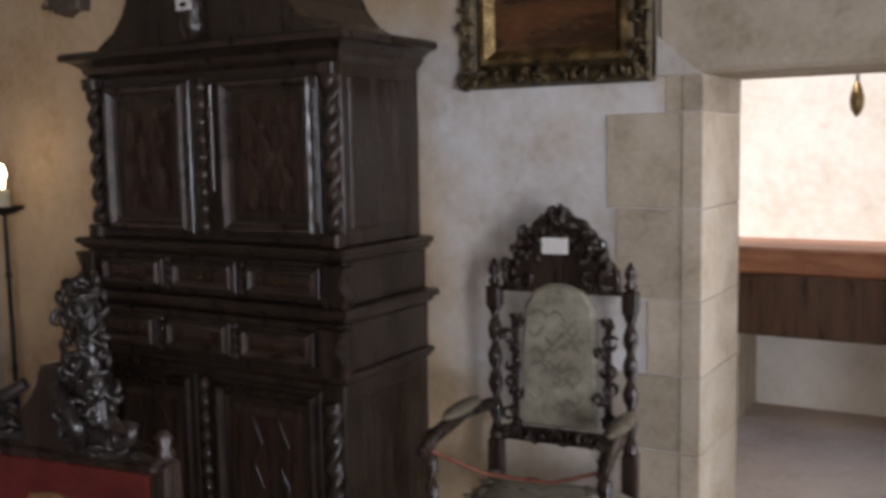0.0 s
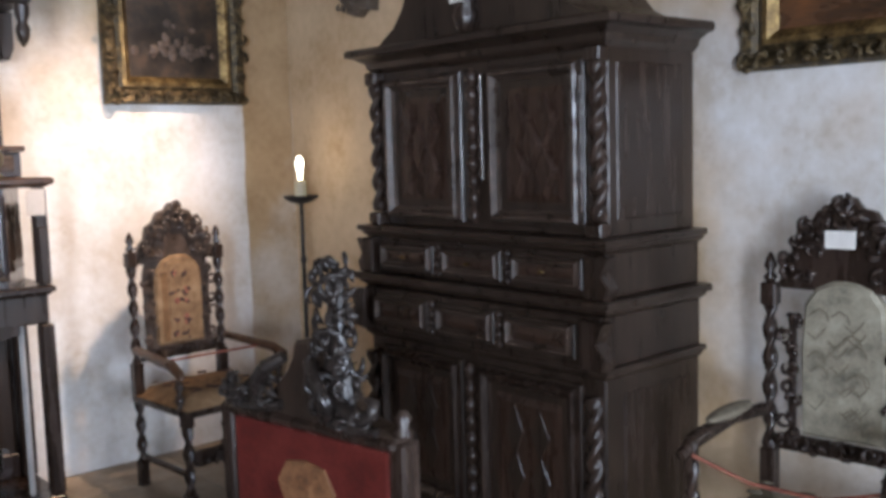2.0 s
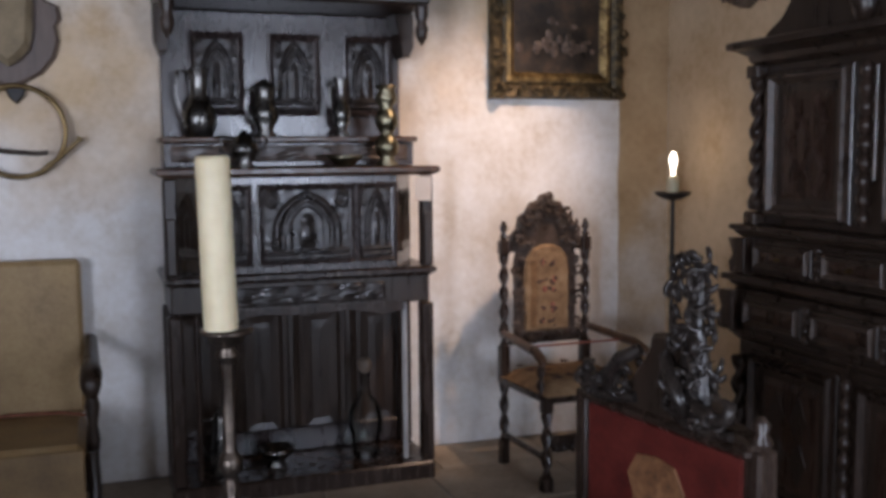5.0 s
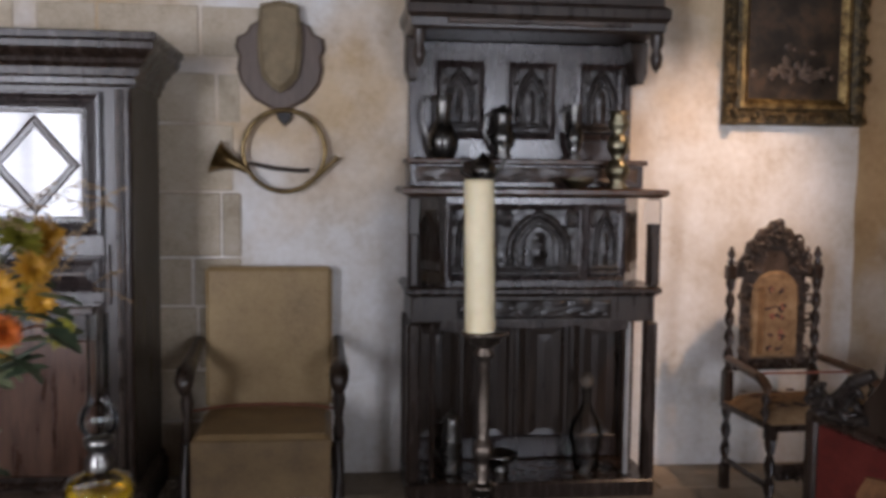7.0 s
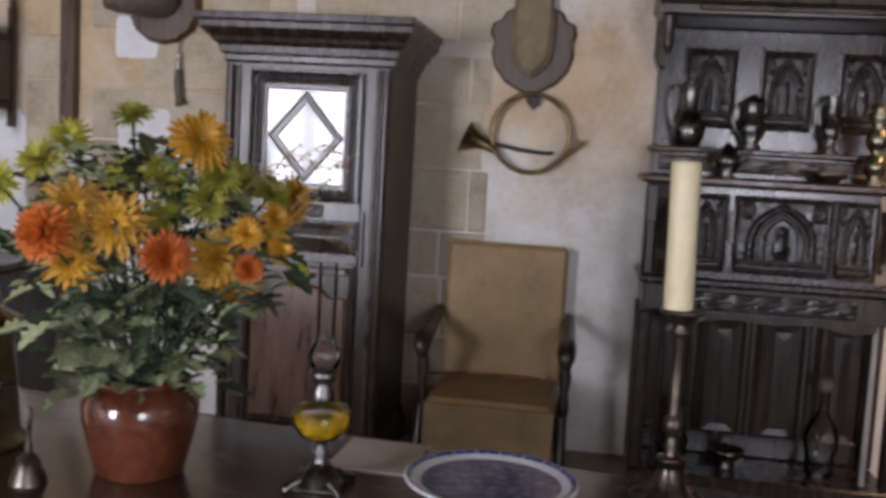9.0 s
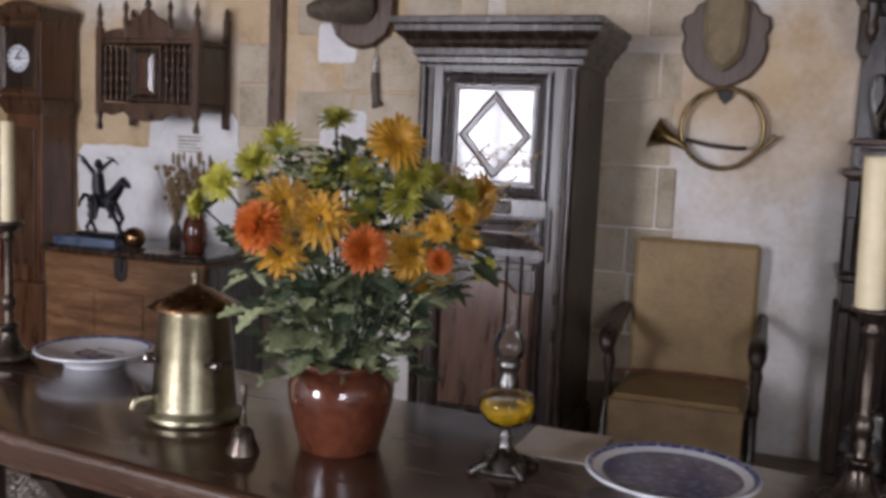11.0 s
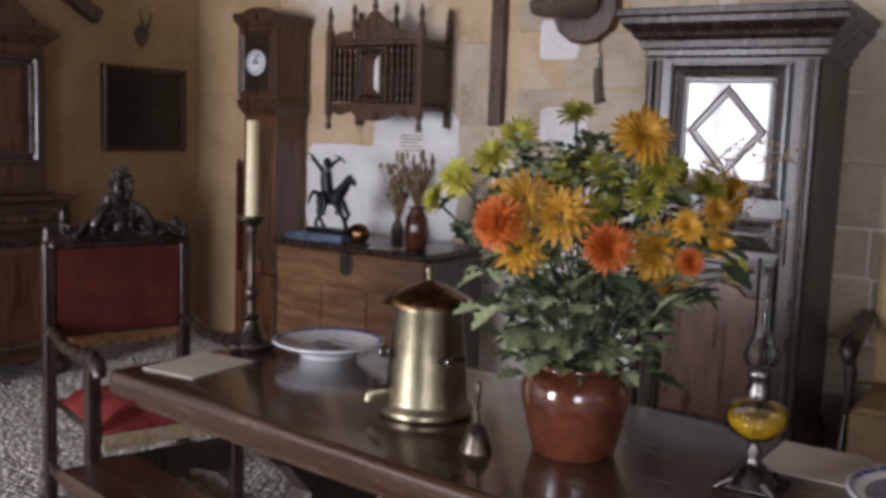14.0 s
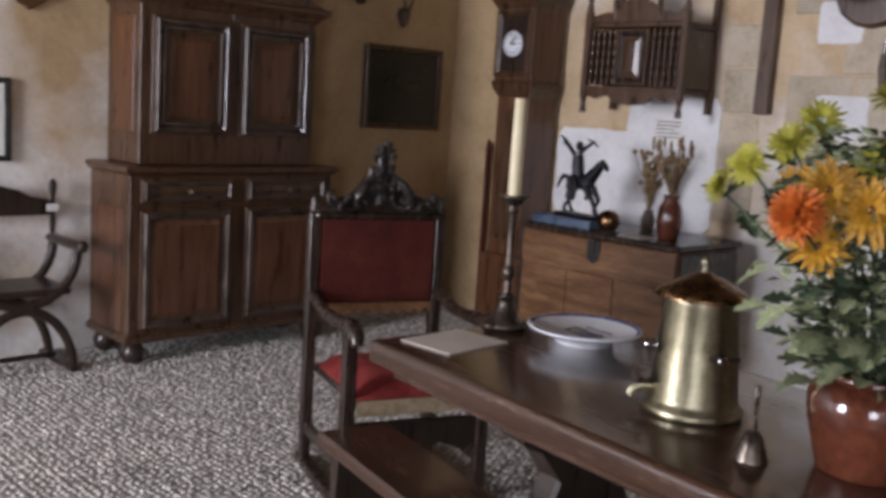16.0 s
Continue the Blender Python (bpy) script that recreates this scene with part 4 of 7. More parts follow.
def two_stage_dresser(m):
    c = thing("two_stage_cupboard", m, "reddish walnut two-stage cupboard with arched cornice", "cupboard")
    W, D, WU = 0.64, 0.455, 0.55
    part("base", Build().box(-W, W, -D, 0, 0.15, 1.005, 0.006), walnut, c)
    part("plinth", Build().cornice(-W + 0.01, W - 0.01, 0, -D + 0.01, [(0.0, 0.122), (0.028, 0.126), (0.028, 0.155), (0.012, 0.17)]), walnut, c)
    for s in (-1, 1):
        part("bun_foot", Build().lathe([(0.03, 0.0), (0.055, 0.02), (0.066, 0.06), (0.05, 0.10), (0.035, 0.123)], (s * (W - 0.06), -D + 0.06, 0), 16), oak_black, c)
        part("bun_foot", Build().lathe([(0.03, 0.0), (0.055, 0.02), (0.066, 0.06), (0.05, 0.10), (0.035, 0.123)], (s * (W - 0.06), -0.07, 0), 16), oak_black, c)
    part("worktop", Build().cornice(-W, W, 0, -D, [(0, 1.004), (0.012, 1.01), (0.022, 1.022), (0.03, 1.026), (0.03, 1.043), (0.022, 1.05)]), walnut, c)
    for s in (-1, 1):
        x0, x1 = sorted((s * 0.045, s * 0.58))
        d = raised(c, "drawer", x0, x1, 0.86, 0.985, -D, walnut, edge_worn, walnut, 0.03, 0.018)
        part("knob", Build().blob(((x0 + x1) / 2, -D - 0.045, 0.922), (0.014, 0.016, 0.014)), brass, d)
        raised(c, "door", x0, x1, 0.19, 0.825, -D, walnut, edge_worn, walnut_warm, 0.05, 0.018)
        raised(c, "upper_door", *sorted((s * 0.035, s * 0.49)), 1.215, 1.825, -D + 0.09, walnut, edge_worn, walnut_warm, 0.085, 0.03)
        part("inner_bead", Build().moulding(*sorted((s * 0.085, s * 0.44)), 1.265, 1.775, -D + 0.062, [(0, 0), (0.002, 0.016), (0.014, 0.018), (0.02, 0.0)]), edge_worn, c)
    part("drawer_rail", Build().box(-W + 0.02, W - 0.02, -D - 0.012, -D + 0.0, 0.835, 0.85, 0.004), walnut, c)
    part("upper_stage", Build().box(-WU, WU, -D + 0.09, 0, 1.052, 1.88, 0.006), walnut, c)
    part("key_plate", Build().box(-0.02, 0.02, -D + 0.066, -D + 0.09, 1.84, 1.875, 0.004), edge_worn, c)
    part("cornice", Build().cornice(-WU, WU, 0, -D + 0.09, [(0, 1.875), (0.012, 1.885), (0.02, 1.90), (0.05, 1.925), (0.06, 1.935), (0.06, 1.952), (0.05, 1.96)]), walnut, c)
    top = mirror_outline([(WU + 0.05, 1.955), (WU + 0.0, 1.975), (0.46, 2.02), (0.38, 2.09), (0.30, 2.14), (0.15, 2.165), (0.0, 2.17)])
    part("arched_top", Build().prism(top, -D + 0.05, -0.004, 0.01), walnut, c)
    for s in (-1, 1):
        part("side_panel", Build().box(s * W - 0.006, s * W + 0.006, -D + 0.07, -0.07, 0.18, 0.82, 0.005), walnut_warm, c)
        part("side_panel", Build().box(s * WU - 0.006, s * WU + 0.006, -D + 0.15, -0.07, 1.22, 1.82, 0.005), walnut_warm, c)
    return c


two_stage_dresser(pose(XL + 0.015, 2.57, 0, 0, 0, 90))


def dining_table(m):
    c = thing("trestle_table", m, "long polished dark oak table with thick top", "table")
    L, W = 2.95, 0.83
    r, ring = 0.022, []
    for cy, cz, a0 in ((W - r, 0.77 - r, 0), (r, 0.77 - r, 90), (r, 0.70 + 0.006, 180), (W - r, 0.70 + 0.006, 270)):
        q = r if a0 < 180 else 0.006
        ring += [(cy + (q if a0 < 180 else r) * math.cos(radians(a0 + 15 * k)), cz + q * math.sin(radians(a0 + 15 * k))) for k in range(7)]
    n = len(ring)
    top = Build()
    loops = ((0.0, 0.008), (0.006, 0.002), (0.016, 0.0), (L - 0.016, 0.0), (L - 0.006, 0.002), (L, 0.008))
    verts = [(x, y + (W / 2 - y) * i_ / (W / 2), z + (0.735 - z) * i_ / 0.035) for x, i_ in loops for y, z in ring]
    top.add(verts, [(j * n + i, j * n + (i + 1) % n, (j + 1) * n + (i + 1) % n, (j + 1) * n + i) for j in range(5) for i in range(n)], True)
    top.add(verts[:n], [tuple(range(n))]).add(verts[-n:], [tuple(range(n))[::-1]])
    part("tabletop", top, table_wood, c)
    part("top_batten", Build().box(0.05, L - 0.05, 0.06, W - 0.06, 0.655, 0.698, 0.006), table_wood, c)
    for x in (0.50, L - 0.50):
        half = [(0.30, 0.0), (0.30, 0.07), (0.20, 0.09), (0.13, 0.18), (0.19, 0.33), (0.12, 0.47), (0.20, 0.57), (0.27, 0.60), (0.27, 0.653), (0.0, 0.653)]
        leg = Build().prism(mirror_outline(half), -0.04, 0.04, 0.012)
        leg.moved(Matrix.Translation((x, W / 2, 0)) @ Matrix.Rotation(radians(90), 4, "Z"))
        part("trestle", leg, oak_black, c)
    part("stretcher", Build().box(0.545, L - 0.545, W / 2 - 0.045, W / 2 + 0.045, 0.12, 0.20, 0.008), oak_black, c)
    return c


dining_table(pose(-2.03, 1.455, 0, 0, 0, -7.8))


def bench(m):
    c = thing("wooden_bench", m, "plain dark wooden bench beside the table", "bench")
    part("seat", Build().box(0, 2.3, 0, 0.24, 0.415, 0.46, 0.008), table_wood, c)
    for x in (0.08, 2.22):
        part("leg", Build().prism([(-0.11, 0.0), (-0.03, 0.0), (0, 0.06), (0.03, 0.0), (0.11, 0.0), (0.09, 0.413), (-0.09, 0.413)], -0.02, 0.02, 0.004)
             .moved(Matrix.Translation((x, 0.12, 0)) @ Matrix.Rotation(radians(90), 4, "Z")), oak_black, c)
    part("stretcher", Build().box(0.105, 2.195, 0.105, 0.135, 0.16, 0.24, 0.004), oak_black, c)
    return c


bench(pose(-2.17, 1.385, 0, 0, 0, -13.0))


def crest(z, w, h, seed):
    """Carved leafy crest as a relief plate with an arched outline."""
    pts = [(w, z), (w * 0.98, z + 0.28 * h), (w * 0.80, z + 0.42 * h), (w * 0.74, z + 0.62 * h), (w * 0.55, z + 0.70 * h), (w * 0.42, z + 0.86 * h), (w * 0.22, z + 0.9 * h), (w * 0.12, z + h), (0.0, z + h * 1.02)]
    return mirror_outline(pts)


def leafwork(b, pts, y, size, seed):
    """Curled acanthus scrolls: tapering spirals set on the front of a board at (x, z)."""
    r = random.Random(seed)
    for x, z in pts:
        for k in range(4):
            a0, turn = r.uniform(0, 6.28), r.choice((-1, 1))
            x, z = x + r.uniform(-0.3, 0.3) * size, z + r.uniform(-0.3, 0.3) * size
            path, rad = [], []
            for q in range(9):
                f = q / 8
                rr = size * (1 - 0.75 * f)
                a = a0 + turn * 2.7 * f
                path.append((x + rr * math.cos(a), y - size * 0.5 * math.sin(f * 3.1) - 0.004 * k, z + rr * math.sin(a)))
                rad.append(size * (0.05 + 0.27 * math.sin(math.pi * min(1, f + 0.12))))
            b.tube(path, rad, 6)
    return b


def twist_chair(m, label, cloth, accent, arms, panel_mode, group):
    """High-backed chair with barley-twist posts; back at y = 0, seat towards -y."""
    c = thing("high_back_chair", m, label, "chair", group)
    w = 0.225
    top = 1.105 if arms else 1.06
    carved = oak_grey if arms else edge_worn
    for s in (-1, 1):
        part("back_post", Build().box(s * w - 0.022, s * w + 0.022, -0.022, 0.022, 0.0, 0.12, 0.004).twist(s * w, 0, 0.12, 0.40, 0.024, 3)
             .box(s * w - 0.024, s * w + 0.024, -0.024, 0.024, 0.40, 0.58, 0.005).twist(s * w, 0, 0.58, 1.02, 0.024, 5)
             .box(s * w - 0.024, s * w + 0.024, -0.024, 0.024, 1.02, 1.09, 0.005)
             .lathe([(0.012, 1.09), (0.022, 1.105), (0.010, 1.12), (0.020, 1.14), (0.012, 1.165), (0.004, 1.18)], (s * w, 0, 0), 10), oak_grey, c)
        part("inner_carving", leafwork(Build().box(s * 0.155 - 0.010, s * 0.155 + 0.010, -0.010, 0.010, 0.60, 1.0, 0.004),
             [(s * (0.155 + 0.016 * math.sin(k * 2.3)), 0.63 + 0.05 * k) for k in range(8)], -0.008, 0.024, 5), carved, c)
        part("front_leg", Build().box(s * 0.24 - 0.025, s * 0.24 + 0.025, -0.465, -0.415, 0.0, 0.07, 0.006).twist(s * 0.24, -0.44, 0.07, 0.36, 0.026, 3)
             .box(s * 0.24 - 0.025, s * 0.24 + 0.025, -0.465, -0.415, 0.36, 0.43, 0.006), oak_grey, c)
        part("side_stretcher", Build().tube([(s * 0.235, -0.41, 0.15), (s * 0.23, -0.025, 0.15)], 0.015), oak_grey, c)
        if arms:
            part("arm", Build().tube([(s * 0.235, -0.02, 0.70), (s * 0.25, -0.2, 0.715), (s * 0.265, -0.40, 0.69), (s * 0.27, -0.47, 0.66)], [0.02, 0.022, 0.024, 0.016], 10), oak_grey, c)
            part("arm_pad", Build().blob((s * 0.252, -0.21, 0.732), (0.032, 0.14, 0.018)), accent if panel_mode == "damask" else cloth, c)
            part("arm_post", Build().twist(s * 0.262, -0.42, 0.43, 0.69, 0.022, 3), oak_grey, c)
        else:
            part("arm", Build().tube([(s * 0.235, -0.02, 0.645), (s * 0.25, -0.2, 0.635), (s * 0.262, -0.38, 0.625), (s * 0.268, -0.45, 0.60), (s * 0.266, -0.46, 0.575)], [0.018, 0.021, 0.024, 0.022, 0.014], 10), walnut, c)
            part("arm_post", Build().twist(s * 0.258, -0.42, 0.43, 0.61, 0.020, 3), oak_grey, c)
    part("front_stretcher", leafwork(Build().box(-0.215, 0.215, -0.45, -0.425, 0.18, 0.25, 0.008), [(-0.18 + 0.06 * k, 0.215) for k in range(7)], -0.452, 0.03, 9), oak_grey, c)
    part("seat_rail", Build().box(-0.25, 0.25, -0.46, 0.02, 0.40, 0.435, 0.006), oak_grey, c)
    seat = Build()
    n = 10
    verts, faces = [], []
    for j in range(n + 1):
        for i in range(n + 1):
            u, v = i / n, j / n
            e = min(u, 1 - u, v, 1 - v)
            z = 0.437 + 0.065 * min(1, (e * 4)) ** 0.5 if e > 0 else 0.437
            verts.append((-0.255 + 0.51 * u, -0.475 + 0.455 * v, z))
    for j in range(n):
        for i in range(n):
            a = j * (n + 1) + i
            faces.append((a, a + 1, a + n + 2, a + n + 1))
    seat.add(verts, faces, True)
    s_ob = part("seat", seat, cloth, c)
    rr = random.Random(7)
    figure = Build()
    for k in range(46):
        x, y, q = rr.uniform(-0.20, 0.20), rr.uniform(-0.42, -0.08), rr.uniform(0.012, 0.03)
        figure.lathe([(q, 0.0), (q * 0.8, 0.003), (0.002, 0.004)], (x, y, 0.4985), 7, rr.uniform(0.5, 1.0))
    tagged(part("seat_figure", figure, accent, s_ob), kind="stuff")
    # back panel with rounded head
    head = mirror_outline([(0.118, 0.64), (0.124, 0.90), (0.114, top - 0.07), (0.08, top - 0.02), (0.035, top), (0.0, top + 0.003)])
    bp = part("back_panel", Build().prism(head, -0.026, 0.014, 0.012), cloth, c)
    if panel_mode == "stripe":
        part("back_frame", Build().prism(mirror_outline([(0.168, 0.60), (0.172, 0.98), (0.150, top + 0.01), (0.0, top + 0.03)]), -0.005, 0.008, 0.003), carved, c)
        part("panel_stripe", Build().box(-0.092, -0.062, -0.0295, -0.02, 0.66, 0.985, 0.002), tapestry_brown, bp)
        part("panel_band", Build().prism(mirror_outline([(0.056, 0.655), (0.056, 0.985), (0.042, 1.02), (0.0, 1.03)]), -0.030, -0.02, 0.003), accent_light, bp)
        for mat_, n_, wide in ((accent, 46, 0.055), (tapestry_red, 16, 0.04)):
            figure = Build()
            for k in range(n_):
                x, z, q = rr.choice((-0.026, 0.026)) + rr.gauss(0, wide * 0.18), rr.choice((0.69, 0.755, 0.845, 0.885, 0.975)) + rr.gauss(0, 0.008), rr.uniform(0.006, 0.012)
                figure.blob((max(-0.07, min(0.07, x)), -0.030, z), (q, 0.002, q * rr.uniform(0.6, 1.4)), 7, 4)
            tagged(part("panel_figure", figure, mat_, bp), kind="stuff")
    else:
        figure = Build()
        for k in range(26):
            x0, z0 = rr.uniform(-0.085, 0.05), rr.uniform(0.67, top - 0.08)
            s_ = rr.choice((-1, 1))
            figure.tube([(x0 - 0.02, -0.0265, z0), (x0 + 0.005, -0.027, z0 + s_ * 0.02), (x0 + 0.028, -0.027, z0 + 0.006), (x0 + 0.034, -0.0265, z0 - s_ * 0.016)], 0.0026, 5)
        tagged(part("panel_figure", figure, accent, bp), kind="stuff")
    part("lower_rail", leafwork(Build().box(-0.20, 0.20, -0.012, 0.012, 0.58, 0.63, 0.006), [(-0.17 + 0.048 * k, 0.605) for k in range(8)], -0.012, 0.024, 3), oak_grey, c)
    cr = Build().prism(crest(top - 0.03, 0.195, 0.27, 1), -0.014, 0.016, 0.006)
    leafwork(cr, [(0.155 * math.cos(a), top + 0.01 + 0.17 * math.sin(a)) for a in [math.pi * q / 10 for q in range(11)]], -0.016, 0.030, 11)
    leafwork(cr, [(0.10 * math.cos(a), top + 0.03 + 0.11 * math.sin(a)) for a in [math.pi * q / 6 for q in range(7)]], -0.016, 0.024, 12)
    leafwork(cr, [(0, top + 0.225), (-0.035, top + 0.20), (0.035, top + 0.20)], -0.018, 0.026, 13)
    part("crest", cr, carved, c)
    return c


accent_light = tapestry
chair_corner = twist_chair(pose(2.29, 4.27, 0, 0, 0, 4), "carved high-backed chair with tan needlework seat and back", tapestry, tapestry_dark, False, "stripe", "carved high-backed chairs")
chair_door = twist_chair(pose(2.93, 1.345, 0, 0, 0, -84), "carved high-backed armchair in grey-green damask with white label", damask, damask_line, True, "damask", "carved high-backed chairs")
part("rope", Build().tube([(-0.25, -0.30, 0.625), (-0.1, -0.10, 0.585), (0.08, -0.09, 0.58), (0.25, -0.30, 0.625)], 0.006, 6), tapestry_red, chair_corner, "pink barrier rope")
part("white_label", Build().box(-0.043, 0.043, -0.056, -0.052, 1.205, 1.256, 0.001), paper_white, chair_door, "blank white paper label")
part("rope", Build().tube([(-0.25, -0.44, 0.66), (-0.1, -0.40, 0.60), (0.1, -0.40, 0.60), (0.25, -0.44, 0.66)], 0.006, 6), tapestry_red, chair_door, "pink barrier rope")


def red_armchair(m, cloth, label, emblem, tall=1.0, lean=0.0):
    c = thing("carved_armchair", m, label, "armchair", "red velvet armchairs at the table ends")
    w = 0.265
    for s in (-1, 1):
        part("back_post", Build().box(s * w - 0.022, s * w + 0.022, -0.025, 0.025, 0.0, 1.02, 0.006), oak_grey, c)
        part("front_post", Build().box(s * w - 0.024, s * w + 0.024, -0.52, -0.472, 0.0, 0.655, 0.006), oak_grey, c)
        part("arm", Build().tube([(s * w, -0.02, 0.70), (s * w, -0.2, 0.665), (s * w, -0.4, 0.672), (s * w, -0.50, 0.685), (s * w, -0.56, 0.665), (s * w, -0.575, 0.635)], [0.024, 0.024, 0.026, 0.03, 0.03, 0.022], 10), oak_grey, c)
        part("side_stretcher", Build().box(s * w - 0.014, s * w + 0.014, -0.47, -0.026, 0.14, 0.185, 0.004), oak_grey, c)
        part("foot", Build().box(s * w - 0.028, s * w + 0.028, -0.55, 0.05, 0.0, 0.04, 0.008), oak_grey, c)
    fs = Build().prism([(-0.265, 0.24), (-0.2, 0.20), (-0.1, 0.235), (0, 0.19), (0.1, 0.235), (0.2, 0.20), (0.265, 0.24), (0.265, 0.33), (-0.265, 0.33)], -0.505, -0.485, 0.004)
    part("front_stretcher", fs, oak_black, c)
    part("seat_rail", Build().box(-0.24, 0.24, -0.50, 0.0, 0.385, 0.42, 0.006), oak_grey, c)
    n = 10
    verts, faces = [], []
    for j in range(n + 1):
        for i in range(n + 1):
            u, v = i / n, j / n
            e = min(u, 1 - u, v, 1 - v)
            verts.append((-0.24 + 0.48 * u, -0.525 + 0.5 * v, 0.423 + (0.06 * min(1, e * 5) ** 0.5 if e > 0 else 0)))
    for j in range(n):
        for i in range(n):
            a = j * (n + 1) + i
            faces.append((a, a + 1, a + n + 2, a + n + 1))
    s_ob = part("seat", Build().add(verts, faces, True), velvet_seat, c)
    part("seat_fringe", Build().box(-0.24, 0.24, -0.53, -0.524, 0.365, 0.42, 0.001), fringe, s_ob)
    bp = part("back_panel", Build().box(-0.242, 0.242, -0.022, 0.014, 0.66, 1.0, 0.008), cloth, c)
    part("back_fringe", Build().prism([(-0.24, 0.658)] + [(-0.24 + 0.024 * k, 0.635 if k % 2 else 0.612) for k in range(21)] + [(0.24, 0.658)], -0.024, -0.018), gold_cloth, bp)
    if emblem:
        part("emblem", Build().prism(mirror_outline([(0.0, 0.72), (0.05, 0.73), (0.085, 0.77), (0.07, 0.82), (0.09, 0.87), (0.06, 0.92), (0.0, 0.93)]), -0.027, -0.02, 0.002), gold_cloth, bp)
    cr = Build().prism(mirror_outline([(0.258, 1.0), (0.262, 1.028), (0.225, 1.04), (0.17, 1.05), (0.125, 1.085), (0.085, 1.13), (0.058, 1.17), (0.05, 1.20), (0.0, 1.21)]), -0.024, 0.020, 0.010)
    part("crest", cr.moved(Matrix.Translation((lean, 0, 0)) @ Matrix.Diagonal((1 - lean * 2, 1, 1, 1))), oak_black, c)
    part("crest_rail", Build().box(-0.268, 0.268, -0.034, 0.03, 0.996, 1.026, 0.010), oak_grey, c)
    lift = Matrix.Translation((4.0 * lean, 0, 1.0 - tall)) @ Matrix.Diagonal((1, 1, tall, 1))
    figure = Build().lathe([(0.046, 1.06), (0.042, 1.10), (0.030, 1.15), (0.022, 1.185), (0.020, 1.21), (0.024, 1.24), (0.018, 1.265), (0.008, 1.275)], (0, -0.015, 0), 12, 0.6)
    for dy, seed in ((-0.034, 22), (0.004, 23)):
        leafwork(figure, [(-0.045, 1.08), (0.045, 1.08), (0.0, 1.10), (-0.04, 1.12), (0.042, 1.12), (-0.028, 1.155), (0.030, 1.155), (0.0, 1.17), (-0.024, 1.19), (0.024, 1.195), (-0.03, 1.235), (0.026, 1.225), (0.03, 1.255), (0.0, 1.25), (0.014, 1.28), (-0.018, 1.272)], dy, 0.020, seed)
    part("crest_figure", figure.moved(lift), oak_carved, c)
    for q in (-1, 1):
        wing = Build().tube([(q * 0.04, -0.035, 1.165), (q * 0.075, -0.055, 1.14), (q * 0.105, -0.06, 1.10), (q * 0.118, -0.055, 1.065), (q * 0.10, -0.05, 1.045)], [0.014, 0.018, 0.019, 0.016, 0.010], 10)
        wing.tube([(q * 0.10, -0.03, 1.10), (q * 0.15, -0.045, 1.075), (q * 0.195, -0.045, 1.06), (q * 0.222, -0.04, 1.075), (q * 0.222, -0.035, 1.10), (q * 0.203, -0.035, 1.105)], [0.012, 0.017, 0.017, 0.015, 0.012, 0.007], 10)
        wing.tube([(q * 0.06, -0.03, 1.05), (q * 0.11, -0.045, 1.04), (q * 0.17, -0.045, 1.035), (q * 0.23, -0.04, 1.04)], [0.012, 0.016, 0.016, 0.010], 8)
        leafwork(wing, [(q * 0.065, 1.12), (q * 0.08, 1.08), (q * 0.13, 1.075), (q * 0.165, 1.06), (q * 0.205, 1.07)], -0.045, 0.022, 21)
        part("crest_scroll", wing, oak_carved, c)
        part("post_finial", Build().lathe([(0.016, 1.02), (0.022, 1.035), (0.012, 1.05), (0.018, 1.068), (0.006, 1.085)], (q * w, 0, 0), 12), oak_grey, c)
    return c


chair_west = red_armchair(pose(-2.83, 2.15, 0, 0, 0, 70), velvet_old, "carved oak armchair with faded red velvet at the table end", False)
chair_east = red_armchair(pose(1.36, 1.735, 0, 0, 0, -82) @ Matrix.Diagonal((1, 1, 0.94, 1)), velvet, "carved oak armchair with red velvet and gold emblem", True, 1.32, 0.026)


